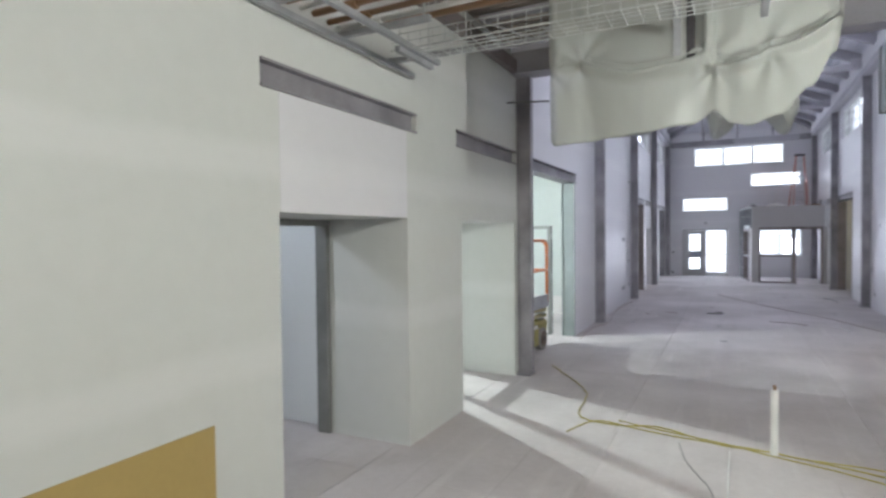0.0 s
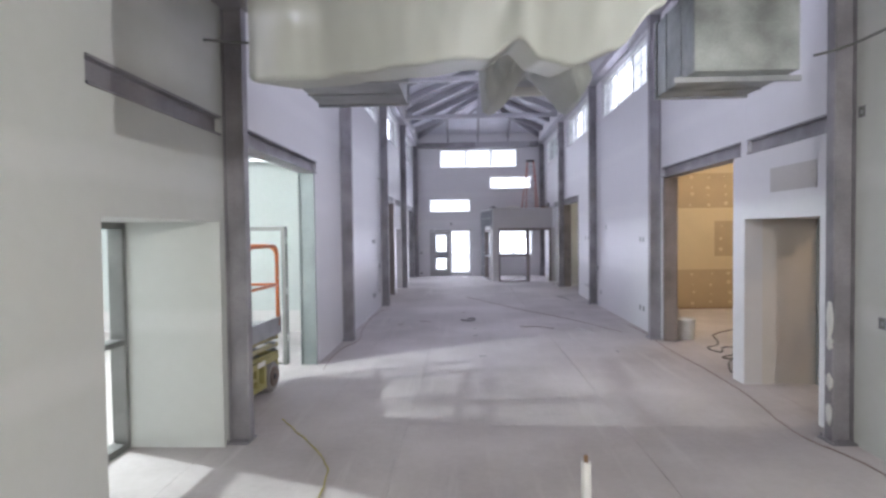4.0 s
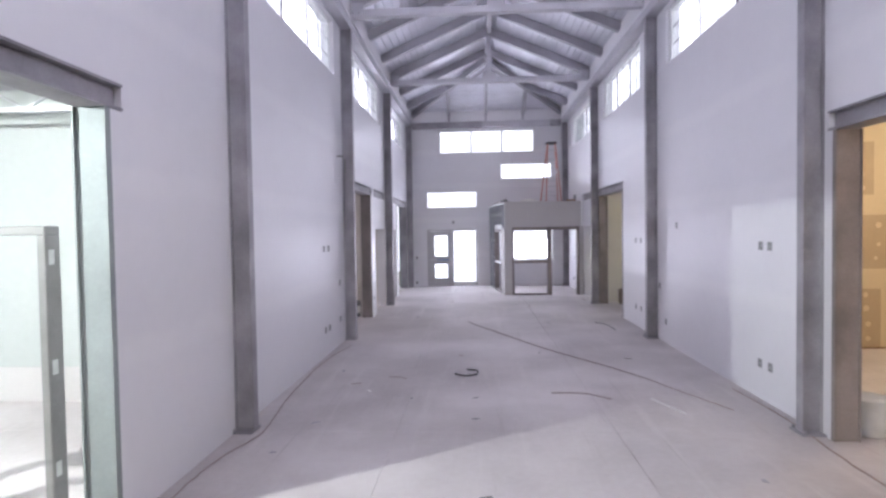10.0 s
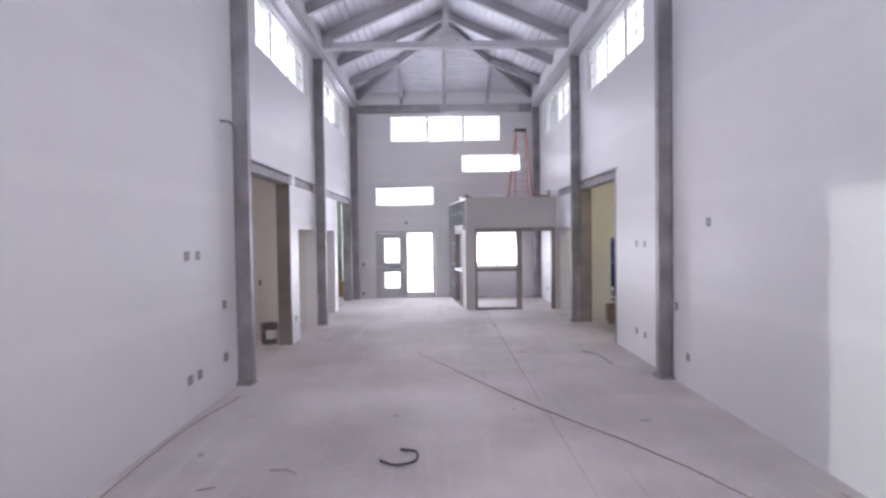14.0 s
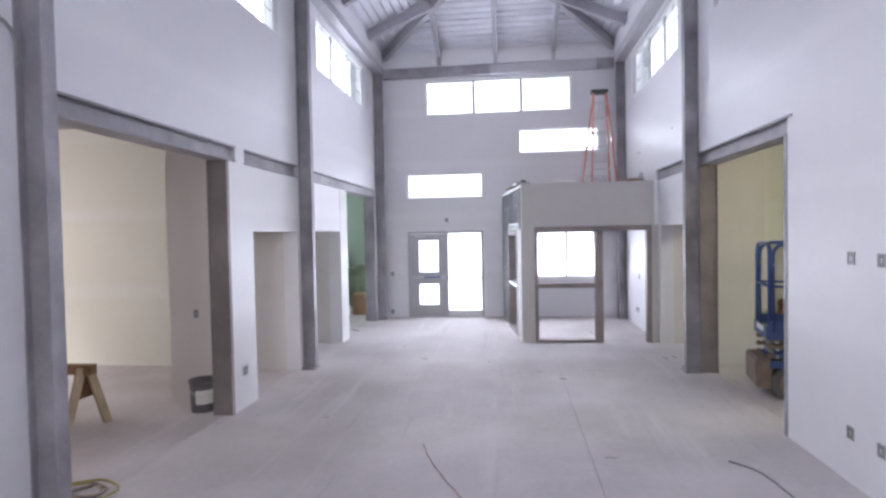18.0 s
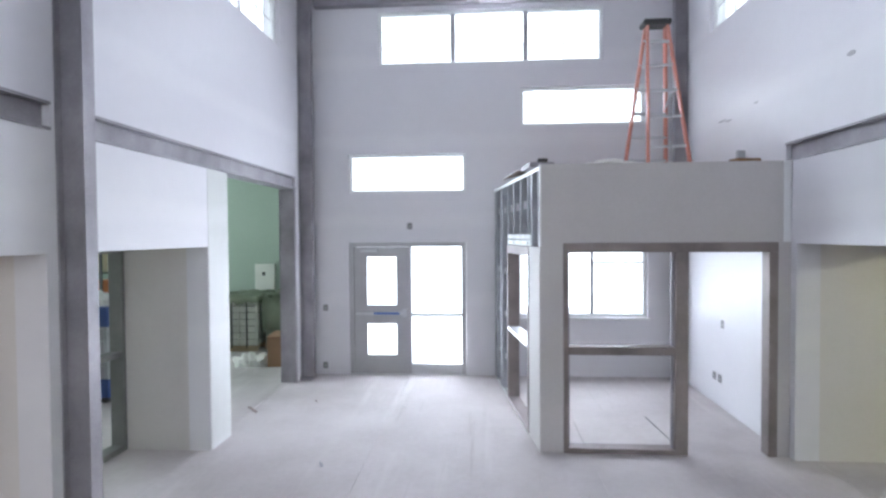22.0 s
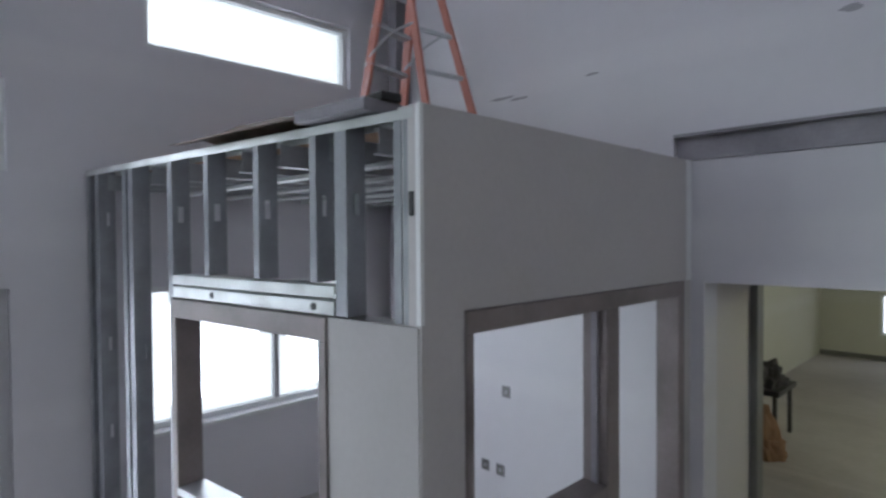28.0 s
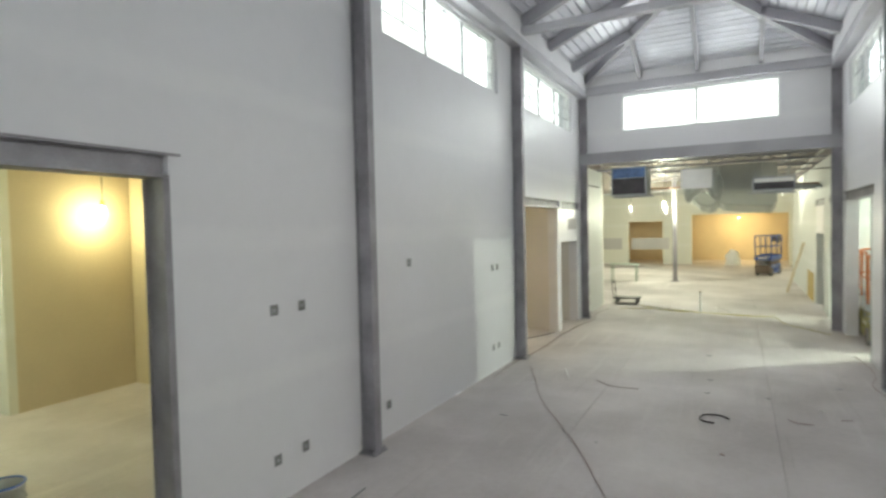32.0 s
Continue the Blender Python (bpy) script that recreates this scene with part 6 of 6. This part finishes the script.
child("sleeve", GALVD, child_box, (0.05, 0.62, 8.7, 9.66, 3.3, 3.62), soft=0.004)
for x in (0.15, 0.65):
    bm = bmesh.new()
    cyl(bm, (x, 9.0, 3.62), (x, 9.0, 4.36), 0.006, n=6)
    part("hanger_rod", bm, GALVD, child_box)
child("end_cover", PAPER, child_box, (0.06, 0.74, 9.8, 9.84, 3.25, 3.7))

# wire cable tray across the low ceiling
tray = thing("cable_tray", "galvanised wire mesh cable tray hanging across the space", "cable tray")
TY0, TY1, TZ0, TZ1 = 5.85, 6.15, 3.33, 3.45
for y, z in ((TY0, TZ1), (TY0, TZ0), (TY0 + 0.075, TZ0), (TY0 + 0.15, TZ0), (TY0 + 0.225, TZ0), (TY1, TZ0), (TY1, TZ1), (TY0, (TZ0 + TZ1) / 2), (TY1, (TZ0 + TZ1) / 2)):
    bm = bmesh.new()
    tube(bm, [(XW + 0.25, y, z), (3.1, y, z)], 0.004, 6)
    part("long_wire", bm, GALV, tray)
for i in range(52):
    x = XW + 0.3 + i * 0.104
    bm = bmesh.new()
    tube(bm, [(x, TY0, TZ1), (x, TY0, TZ0), (x, TY1, TZ0), (x, TY1, TZ1)], 0.0035, 5)
    part("cross_wire", bm, GALV, tray)
for x in (-2.1, 0.3, 2.6):
    member("strut", GALVD, tray, (x, TY0 - 0.12, TZ0 - 0.03), (x, TY1 + 0.12, TZ0 - 0.03), 0.042, 0.042)
    for y in (TY0 - 0.08, TY1 + 0.08):
        bm = bmesh.new()
        cyl(bm, (x, y, TZ0 - 0.03), (x, y, 4.36), 0.005, n=6)
        part("hanger_rod", bm, GALV, tray)
# strut rack with pipes along the west wall
rack = thing("pipe_rack", "galvanised strut rack bolted along the wall", "pipe rack")
for x, z in ((-2.42, 3.335), (-2.05, 3.335)):
    member("rack_strut", GALVD, rack, (x, 4.6, z), (x, 6.52 - (x + 2.42) * 0.6, z), 0.041, 0.041)
for y in (4.8, 5.5, 6.2):
    member("cross_strut", GALVD, rack, (-2.47, y, 3.38), (-1.7, y, 3.38), 0.041, 0.041)
    bm = bmesh.new()
    cyl(bm, (-1.75, y, 3.36), (-1.75, y, 4.36), 0.006, n=6)
    part("hanger_rod", bm, GALV, rack)
for i, (y, z, r, m) in enumerate(((4.95, 3.44, 0.03, COPPER), (5.08, 3.44, 0.022, PVC), (5.22, 3.45, 0.034, COPPER), (5.38, 3.44, 0.028, COPPER), (5.52, 3.44, 0.026, PVC), (5.68, 3.47, 0.036, COPPER))):
    p = thing("ceiling_pipe", "brown copper pipe hanging under the low ceiling" if m is COPPER else "white plastic pipe hanging under the low ceiling", "pipe", "ceiling pipes")
    bm = bmesh.new()
    r *= 0.75
    tube(bm, [(XW + 0.02, y, z), (-1.2 + 0.4 * i, y + 0.02, z + 0.05), (1.0 + 0.35 * i, y + 0.03, z + 0.08)], r, 10)
    part("run", bm, m, p, smooth=True)
    bm = bmesh.new()
    cyl(bm, (XW + 0.3, y, z), (XW + 0.38, y, z), r * 1.35, n=12)
    part("coupling", bm, m, p)
    bm = bmesh.new()
    cyl(bm, (-1.75, y, z + r), (-1.75, y, 4.36), 0.004, n=6)
    part("hanger_rod", bm, GALV, p)
# joists under the low ceiling
for y in (2.6, 4.4, 6.2, 8.0):
    j = thing("ceiling_joist", "grey steel bar joist under the low metal deck", "joist", "ceiling joists")
    member("top_chord", ROOFS, j, (XW + 0.1, y, 4.31), (XE - 0.1, y, 4.31), 0.1, 0.06)
    member("bottom_chord", ROOFS, j, (XW + 0.1, y, 3.98), (XE - 0.1, y, 3.98), 0.09, 0.05)
    for i in range(9):
        xa = XW + 0.1 + i * 0.61
        member("web_bar", ROOFS, j, (xa, y, 3.99 if i % 2 else 4.3), (xa + 0.61, y, 4.3 if i % 2 else 3.99), 0.025, 0.025)
for x in (-1.2, 0.4, 2.0):
    b = thing("ceiling_purlin", "grey steel purlin under the low metal deck", "purlin", "ceiling purlins")
    member("purlin", STEELB, b, (x, -3, 4.33), (x, YS - 0.28, 4.33), 0.1, 0.05)
# conduit stubs
for pts, lab in (([(-2.9 + 0.4, 9.1, 3.62), (-1.95, 9.2, 3.6)], "black threaded rod across a column"), ([(2.75, 9.3, 3.42), (3.05, 9.25, 3.5), (3.2, 8.6, 3.56)], "thin bent conduit at a column")):
    bm = bmesh.new()
    tube(bm, curve_pts(pts, 5), 0.012, 8)
    tagged(part("conduit_stub", bm, FRAMEM, smooth=True), lab, "conduit")
bm = bmesh.new()
tube(bm, curve_pts([(XW + 0.01, 18.95, 3.34), (XW + 0.05, 19.15, 3.36), (XW + 0.06, 19.3, 3.28), (XW + 0.05, 19.34, 3.08)], 6), 0.014, 8)
tagged(part("conduit_stub", bm, FRAMEM, smooth=True), "bent grey flexible conduit hanging from the wall", "conduit")

# pipe stub in the floor
stub = thing("floor_pipe", "white plastic pipe stub standing out of the concrete floor", "pipe")
bm = bmesh.new()
cyl(bm, (0.45, 7.65, 0), (0.45, 7.65, 0.56), 0.03, n=18)
part("pipe", bm, PVC, stub, smooth=False)
bm = bmesh.new()
cyl(bm, (0.45, 7.65, 0.555), (0.45, 7.65, 0.60), 0.014, n=10)
part("plug", bm, COPPER, stub)
bm = bmesh.new()
cyl(bm, (1.25, 7.55, 0), (1.25, 7.55, 0.09), 0.012, n=8)
tagged(part("floor_stub", bm, COPPER), "short copper stub in the concrete floor", "pipe")


# ---- cords and litter on the floor ----
def cord(name, label, pts, r, mat, wob=0.03, seed=1):
    rnd = random.Random(seed)
    line = curve_pts([(x, y, r + 0.001) for x, y in pts], 10)
    line = [Vector((p.x + rnd.uniform(-wob, wob) * 0.3, p.y + rnd.uniform(-wob, wob) * 0.3, p.z)) for p in line]
    bm = bmesh.new()
    tube(bm, curve_pts(line, 2), r, 6)
    tagged(part(name, bm, mat, smooth=True), label, "cord")


cord("extension_cord", "thin yellow extension cord lying on the floor", [(-2.19, 10.1), (-1.45, 8.95), (-1.3, 8.0), (-0.9, 7.85), (-0.5, 7.95), (0.0, 7.7), (0.5, 7.66), (1.1, 7.5), (1.75, 7.3), (2.6, 7.5)], 0.007, HOSEY)
cord("extension_cord", "thin yellow extension cord looped on the floor", [(-1.3, 7.45), (-1.1, 7.9), (-0.7, 7.82), (-0.36, 7.75), (0.3, 7.70), (0.6, 7.63), (0.9, 7.62), (1.22, 7.60), (1.54, 7.4), (1.83, 7.17), (2.1, 6.8), (2.2, 6.3)], 0.006, HOSEY, 0.012, 2)
cord("extension_cord", "thin yellow extension cord lying beside another", [(-0.9, 8.0), (-0.6, 7.9), (-0.1, 7.78), (0.2, 7.69), (0.4, 7.60), (0.94, 7.42), (1.38, 7.2), (1.83, 6.94), (2.05, 6.6), (2.1, 6.2)], 0.006, HOSEY, 0.012, 22)
cord("extension_cord", "thin dark grey cord end lying on the floor", [(1.7, 7.535), (1.94, 7.542), (2.19, 7.54), (2.36, 7.46), (2.4, 7.17), (2.3, 6.6)], 0.004, FRAMEM, 0.01, 23)
cord("extension_cord", "thin dark grey cord bending over the floor", [(-0.3, 7.6), (-0.23, 7.22), (-0.115, 6.91), (-0.02, 6.67), (0.05, 6.2)], 0.004, FRAMEM, 0.01, 24)
cord("thin_rod", "thin pale rod lying on the concrete floor", [(0.11, 7.55), (0.1, 7.07), (0.1, 6.5)], 0.006, PVC, 0.0, 25)
cord("extension_cord", "short dark grey offcut of cord on the floor", [(1.017, 7.017), (1.07, 6.97), (1.134, 6.95)], 0.004, FRAMEM, 0.0, 26)
cord("brown_cord", "long brown cord lying along the wall", [(3.06, 16.03), (3.1, 14.9), (3.02, 13.6), (3.05, 12.1), (3.0, 10.9), (2.85, 9.7), (3.0, 8.9), (2.9, 7.6)], 0.007, HOSEB, 0.02, 3)
cord("brown_cord", "long reddish cord crossing the concrete floor", [(-0.22, 21.33), (-0.06, 20.85), (0.35, 20.0), (0.96, 18.69), (1.45, 17.8), (1.83, 17.19), (2.19, 16.46), (2.36, 16.0), (2.7, 15.2)], 0.006, HOSEB, 0.02, 4)
cord("brown_cord", "brown cord lying along the wall's foot", [(-2.3, 12.3), (-2.36, 13.06), (-2.34, 13.75), (-2.2, 14.5), (-2.33, 15.6), (-2.4, 17.5), (-2.25, 18.8)], 0.006, HOSEB, 0.02, 5)
cord("loose_cord", "tangled black cord on the side room floor", [(6.6, 16.0), (5.93, 15.89), (5.31, 15.64), (4.65, 15.18), (4.24, 14.75), (4.13, 14.33), (3.93, 13.88), (3.68, 13.65), (3.74, 13.3), (3.97, 13.7), (4.25, 13.59), (4.6, 13.45), (4.35, 13.2), (4.08, 13.15), (3.74, 13.05), (3.6, 12.9), (3.79, 12.82), (4.2, 12.97), (4.5, 13.3), (4.0, 13.35), (3.78, 12.97), (3.5, 12.5), (3.34, 12.1), (3.3, 11.8)], 0.009, CORD, 0.03, 6)
cord("black_hose", "short curl of black hose on the floor", [(-0.36, 16.76), (-0.22, 16.66), (-0.06, 16.74), (-0.06, 16.94), (-0.2, 17.0)], 0.011, CORD, 0.0, 7)
cord("loose_cord", "thin brown cable end lying on the concrete floor", [(1.5, 15.59), (1.28, 15.8), (1.1, 15.84), (0.84, 15.84)], 0.006, HOSEB, 0.005, 8)
cord("loose_cord", "short dark offcut of cord lying on the floor", [(-1.7, 16.25), (-1.63, 16.27), (-1.57, 16.3)], 0.006, HOSEB, 0.0, 27)
cord("loose_cord", "short brown offcut of cord on the floor", [(-1.0, 16.5), (-1.1, 16.6), (-1.25, 16.6)], 0.006, HOSEB, 0.01, 9)
cord("pale_cord", "pale bent strip lying on the floor", [(2.44, 21.1), (2.61, 20.84), (2.66, 20.2)], 0.008, FRAMEM, 0.01, 10)
cord("coiled_hose", "small coil of hose on the floor", [(-2.8, 20.3), (-2.6, 20.2), (-2.62, 20.05), (-2.85, 20.1), (-2.75, 20.25)], 0.012, HOSEB, 0.0, 11)
cord("coiled_hose", "small coil of yellow cord on the floor", [(-3.0, 20.25), (-2.75, 20.36), (-2.5, 20.2), (-2.6, 19.98), (-2.9, 19.95), (-3.02, 20.15), (-2.8, 20.3), (-2.6, 20.12), (-2.85, 20.02)], 0.008, HOSEY, 0.0, 13)
cord("pale_cord", "pale strip of tape lying on the floor", [(1.95, 15.6), (2.15, 15.05)], 0.009, PVC, 0.0, 12)
for x, y, w, turn in ((2.97, 25.12, 0.14, -75), (3.12, 25.22, 0.16, -80), (3.1, 24.62, 0.1, 20), (-2.6, 27.6, 0.26, -48)):
    plank("timber_strip", "thin brown timber strip lying on the concrete floor", "offcut", HOSEB, x - w / 2, x + w / 2, y - 0.015, y + 0.015, 0.0005, 0.012, turn, 0.002)
cord("thin_rod", "thin dark rod lying on the booth floor", [(2.165, 27.53), (2.19, 27.1), (2.211, 26.72)], 0.006, FRAMEM, 0.0, 15)
rnd = random.Random(5)
for i in range(26):
    x, y = rnd.uniform(-2.1, 2.9), rnd.uniform(10.5, 29.0)
    if 0.4 < x and y > 26.2:
        continue
    w, d = rnd.uniform(0.02, 0.08), rnd.uniform(0.01, 0.03)
    bm = bmesh.new()
    n = 7
    vs = [bm.verts.new((w * math.cos(k * math.tau / n) * rnd.uniform(0.5, 1.1), d * math.sin(k * math.tau / n) * rnd.uniform(0.5, 1.1), 0)) for k in range(n)]
    f = bm.faces.new(vs)
    e = bmesh.ops.extrude_face_region(bm, geom=[f])
    for v in e["geom"]:
        if isinstance(v, bmesh.types.BMVert):
            v.co.z += 0.006
    ob = part("debris_scrap", bm, rnd.choice((PAPER, FRAMEM, BOARD, ROOFS, HOSEB)))
    ob.matrix_basis = pose(x, y, 0.0005, 0, 0, rnd.uniform(0, 180))
    tagged(ob, "small scrap of building debris on the floor", "debris", "floor scraps")

# ---- yellow room: far clutter ----
unit2 = thing("wall_cabinet", "pale tall cabinet unit against the far wall", "cabinet")
child("body", CREAM, unit2, (11.8, 12.65, 19.65, 20.65, 0.5, 2.2), soft=0.01)
child("door", WHITE, unit2, (11.79, 11.8, 19.7, 20.6, 0.55, 2.15))
child("base", GALVD, unit2, (11.9, 12.6, 19.7, 20.6, 0, 0.5))
child("gap_strip", DARKM, unit2, (11.85, 12.55, 19.7, 20.5, 2.2, 2.28))
child("hood", CREAM, unit2, (11.9, 12.5, 19.76, 20.46, 2.28, 3.88))
board = child("tall_board", DARKW, None, (9.2, 9.55, 20.425, 20.465, 0.55, 2.16))
bd = thing("bare_door", "dark brown timber door leaning at a partition", "door")
board.parent = bd
child("kick_strip", DARKM, bd, (9.2, 9.55, 20.425, 20.47, 0.0, 0.55))
for z in (2.82, 3.02):
    r = thing("ceiling_duct", "pale duct run under the side room's ceiling", "duct", "side room ducts")
    member("run", CREAM, r, (12.0, 20.4, z), (12.0, 27.5, z), 0.3, 0.1)
    for y in (22.5, 26.5):
        bm = bmesh.new()
        cyl(bm, (12.0, y, z), (12.0, y, 3.9), 0.006, n=6)
        part("hanger_rod", bm, GALV, r)
slab_box("trim_beige_room", FRAMEM, (-8.998, -8.985, 16.3, 24.3, 0.0, 0.03), "dark gap line along the wall's foot", "trim")
slab_box("trim_orange_room", DARKW, (XE + T + 0.05, 9.4, 18.382, 18.398, 0.0, 0.018), "dark gap line along the wall's foot", "trim")
slab_box("trim_east_room", FRAMEM, (12.66, 12.698, 20.45, 27.69, 0.0, 0.09), "dark strip along the far wall's foot", "trim")
slab_box("trim_window_band", BOARD, (12.67, 12.698, 21.3, 23.6, 1.33, 1.60), "grey band between two windows", "trim")
saw2 = thing("mitre_saw_bench", "dark tools on a low stand by the wall", "tool stand")
child("top", DARKM, saw2, (6.5, 7.2, 26.75, 27.25, 0.55, 0.61), soft=0.006)
for x in (6.56, 7.14):
    for y in (26.81, 27.19):
        child("leg", DARKM, saw2, (x - 0.02, x + 0.02, y - 0.02, y + 0.02, 0, 0.55))
crumple("tool_bag", "dark tools and bags heaped on a stand", "tools", DARKM, 6.85, 27.0, 0.61, 0.28, 0.2, 0.26, 31, 0.5)
crumple("tool_bag", "brown canvas bag slumped on the floor by the wall", "bag", CARD, 6.15, 26.85, 0, 0.2, 0.22, 0.42, 33, 0.5)
crumple("tool_bag", "brown tools and timber heaped on the floor by the wall", "tools", WOOD, 5.8, 27.1, 0, 0.3, 0.28, 0.6, 35, 0.6)
crumple("tool_bag", "blue and grey tools heaped on the floor by the wall", "tools", BLUEP, 5.3, 27.0, 0, 0.22, 0.25, 0.35, 37, 0.6)
al = thing("folded_ladder", "black-railed aluminium ladder leaning in the side room", "ladder")
for x in (5.72, 6.16):
    member("rail", DARKM, al, (x + 0.26, 26.75, 0.0), (x + 0.06 if x < 6 else x - 0.02, 27.6, 1.72), 0.03, 0.075)
for k in range(1, 6):
    f = k / 6
    member("tread", ALU, al, (6.0 - 0.18 * f, 26.75 + 0.85 * f, 1.72 * f), (6.4 - 0.26 * f, 26.75 + 0.85 * f, 1.72 * f), 0.075, 0.022)
for x in (6.0, 7.6, 9.2, 10.8):
    j = thing("ceiling_joist", "pale steel bar joist under a side room's deck", "joist", "side room joists")
    member("top_chord", ALU, j, (x, 18.6, 3.84), (x, 27.65, 3.84), 0.09, 0.05)
    member("bottom_chord", ALU, j, (x, 18.6, 3.48), (x, 27.65, 3.48), 0.08, 0.045)
    for i in range(14):
        ya = 18.6 + i * 0.646
        member("web_bar", ALU, j, (x, ya, 3.49 if i % 2 else 3.83), (x, ya + 0.646, 3.83 if i % 2 else 3.49), 0.022, 0.022)
for x0, x1, y, z in ((-9.2, XW - T - 0.02, 14.6, 3.3), (-9.2, XW - T - 0.02, 12.4, 3.3), (XE + T + 0.02, 9.4, 17.3, 3.44), (XE + T + 0.02, 9.4, 14.9, 3.44)):
    j = thing("ceiling_joist", "pale steel bar joist under a side room's deck", "joist", "side room joists")
    member("top_chord", ALU, j, (x0, y, z + 0.36), (x1, y, z + 0.36), 0.09, 0.05)
    member("bottom_chord", ALU, j, (x0, y, z), (x1, y, z), 0.08, 0.045)
    for i in range(10):
        xa, w = x0 + i * (x1 - x0) / 10, (x1 - x0) / 10
        member("web_bar", ALU, j, (xa, y, z + 0.01 if i % 2 else z + 0.35), (xa + w, y, z + 0.35 if i % 2 else z + 0.01), 0.022, 0.022)
shelf = thing("yellow_crate", "yellow crate standing at the far wall", "crate")
child("body", OCHRE, shelf, (12.15, 12.6, 24.78, 25.25, 0, 0.68), soft=0.01)
child("lid", WOOD, shelf, (12.13, 12.62, 24.76, 25.27, 0.68, 0.71), soft=0.006)

# workshop things seen through the recess of the green room
bench = thing("tool_chest", "blue and grey tool chest with drawers in the green room", "tool chest")
child("body", GALVD, bench, (-5.6, -4.58, 27.75, 28.3, 0.32, 1.0), soft=0.012)
child("top_box", BLUEP, bench, (-5.62, -4.56, 27.73, 28.32, 1.0, 1.26), soft=0.012)
child("sticker", HOSEY, bench, (-5.2, -5.0, 27.727, 27.73, 1.06, 1.2), label="yellow warning label")
child("foot_box", BLUEP, bench, (-5.62, -4.56, 27.73, 28.32, 0.08, 0.32), soft=0.012)
for k in range(4):
    child("drawer", ROOFS, bench, (-5.56, -4.62, 27.735, 27.75, 0.35 + k * 0.16, 0.49 + k * 0.16), soft=0.004)
    child("drawer_handle", DARKM, bench, (-5.2, -4.95, 27.715, 27.735, 0.41 + k * 0.16, 0.43 + k * 0.16))
for x in (-5.5, -4.68):
    child("foot", DARKM, bench, (x - 0.05, x + 0.05, 27.8, 28.25, 0, 0.08))
crumple("tool_bag", "white packages heaped on a tool chest", "packages", PAPER, -4.8, 28.0, 1.26, 0.16, 0.16, 0.16, 41, 0.5)
crumple("tool_bag", "dark tools heaped on a tool chest", "tools", DARKM, -5.25, 28.0, 1.26, 0.2, 0.16, 0.2, 43, 0.5)
rk = thing("steel_shelf", "dark steel shelf rack with orange and white boxes", "shelf")
for x in (-7.6, -6.5):
    for y in (30.4, 30.85):
        child("post", DARKM, rk, (x - 0.02, x + 0.02, y - 0.02, y + 0.02, 0, 2.2))
for z in (0.3, 0.95, 1.5):
    child("shelf_board", DARKM, rk, (-7.58, -6.52, 30.4, 30.85, z, z + 0.03))
for x0, x1, z, h, m in ((-7.5, -7.15, 0.98, 0.35, PAPER), (-7.05, -6.6, 0.98, 0.4, ORANGEP), (-7.5, -7.2, 1.53, 0.4, PAPER), (-7.1, -6.6, 1.53, 0.32, OCHRE), (-7.4, -6.7, 0.33, 0.4, CARD)):
    carton_box("storage_box", "painted storage box on a steel shelf", m, (x0 + x1) / 2, 30.62, z, x1 - x0, 0.36, h, 0)

# ---- southern space ----
post = thing("steel_post", "free-standing dark steel post on a base plate", "post")
child("shaft", STEEL, post, (1.82, 1.98, -1.4, -1.24, 0.02, 4.36))
child("base_plate", STEEL, post, (1.7, 2.1, -1.52, -1.12, 0, 0.02), soft=0.004)
cart = thing("hand_cart", "low dark trolley on the floor of the southern space", "trolley")
child("deck", DARKM, cart, (2.2, 3.0, 5.9, 6.5, 0.16, 0.2), soft=0.006)
for x in (2.3, 2.9):
    for y in (6.0, 6.4):
        bm = bmesh.new()
        cyl(bm, (x - 0.02, y, 0.07), (x + 0.02, y, 0.07), 0.07, n=14)
        part("castor", bm, RUBBER, cart)
        child("fork", GALVD, cart, (x - 0.03, x + 0.03, y - 0.012, y + 0.012, 0.1, 0.16))
bm = bmesh.new()
tube(bm, curve_pts([(2.98, 6.0, 0.2), (3.02, 6.0, 0.6), (3.02, 6.2, 0.66), (3.02, 6.4, 0.6), (2.98, 6.4, 0.2)], 5), 0.014, 8)
part("handle", bm, DARKM, cart)
yl = thing("leaning_ladder", "yellow-orange ladder leaning on the west wall", "ladder")
for y in (1.6, 2.05):
    member("rail", OCHRE, yl, (-1.95, y, 0), (-2.44, y, 1.7), 0.03, 0.07)
for k in range(1, 6):
    member("rung", OCHRE, yl, (-1.95 - 0.49 * k / 6, 1.6, 1.7 * k / 6), (-1.95 - 0.49 * k / 6, 2.05, 1.7 * k / 6), 0.03, 0.03)
gb = thing("green_bench", "green folding work bench in the southern space", "work bench")
child("top", GREENB, gb, (3.3, 4.5, -1.2, -0.6, 0.72, 0.76), soft=0.006)
for x in (3.4, 4.4):
    for y in (-1.12, -0.68):
        child("leg", GREENB, gb, (x - 0.02, x + 0.02, y - 0.02, y + 0.02, 0, 0.72))
crumple("wrapped_bundle", "white wrapped bundle on the far floor", "bundle", PAPER, -0.2, -12.0, 0, 0.4, 0.3, 0.85, 51, 0.3)
for x in (3.25, 6.0):
    g2 = slab_box("trim_south", BOARD, (x, x + 2.2, -12.395, -12.385, 0.9, 1.6), "grey unpainted band on the far wall", "trim")


# ---- cast floor panels ----
xs = [-16, -9.2, -2.6, -0.86, 1.3, 3.4, 9.5, 22]
ys = [-22, -17, -12.5, -7.6, -2.7, 2.2, 5.9, 9.95, 14.5, 19.4, 24.3, 29.3, 36]
for xa, xb in zip(xs, xs[1:]):
    for ya, yb in zip(ys, ys[1:]):
        g = 0.002
        ob = child("slab", CONC, floor, (xa + g, xb - g, ya + g, yb - g, -0.05, 0.0))
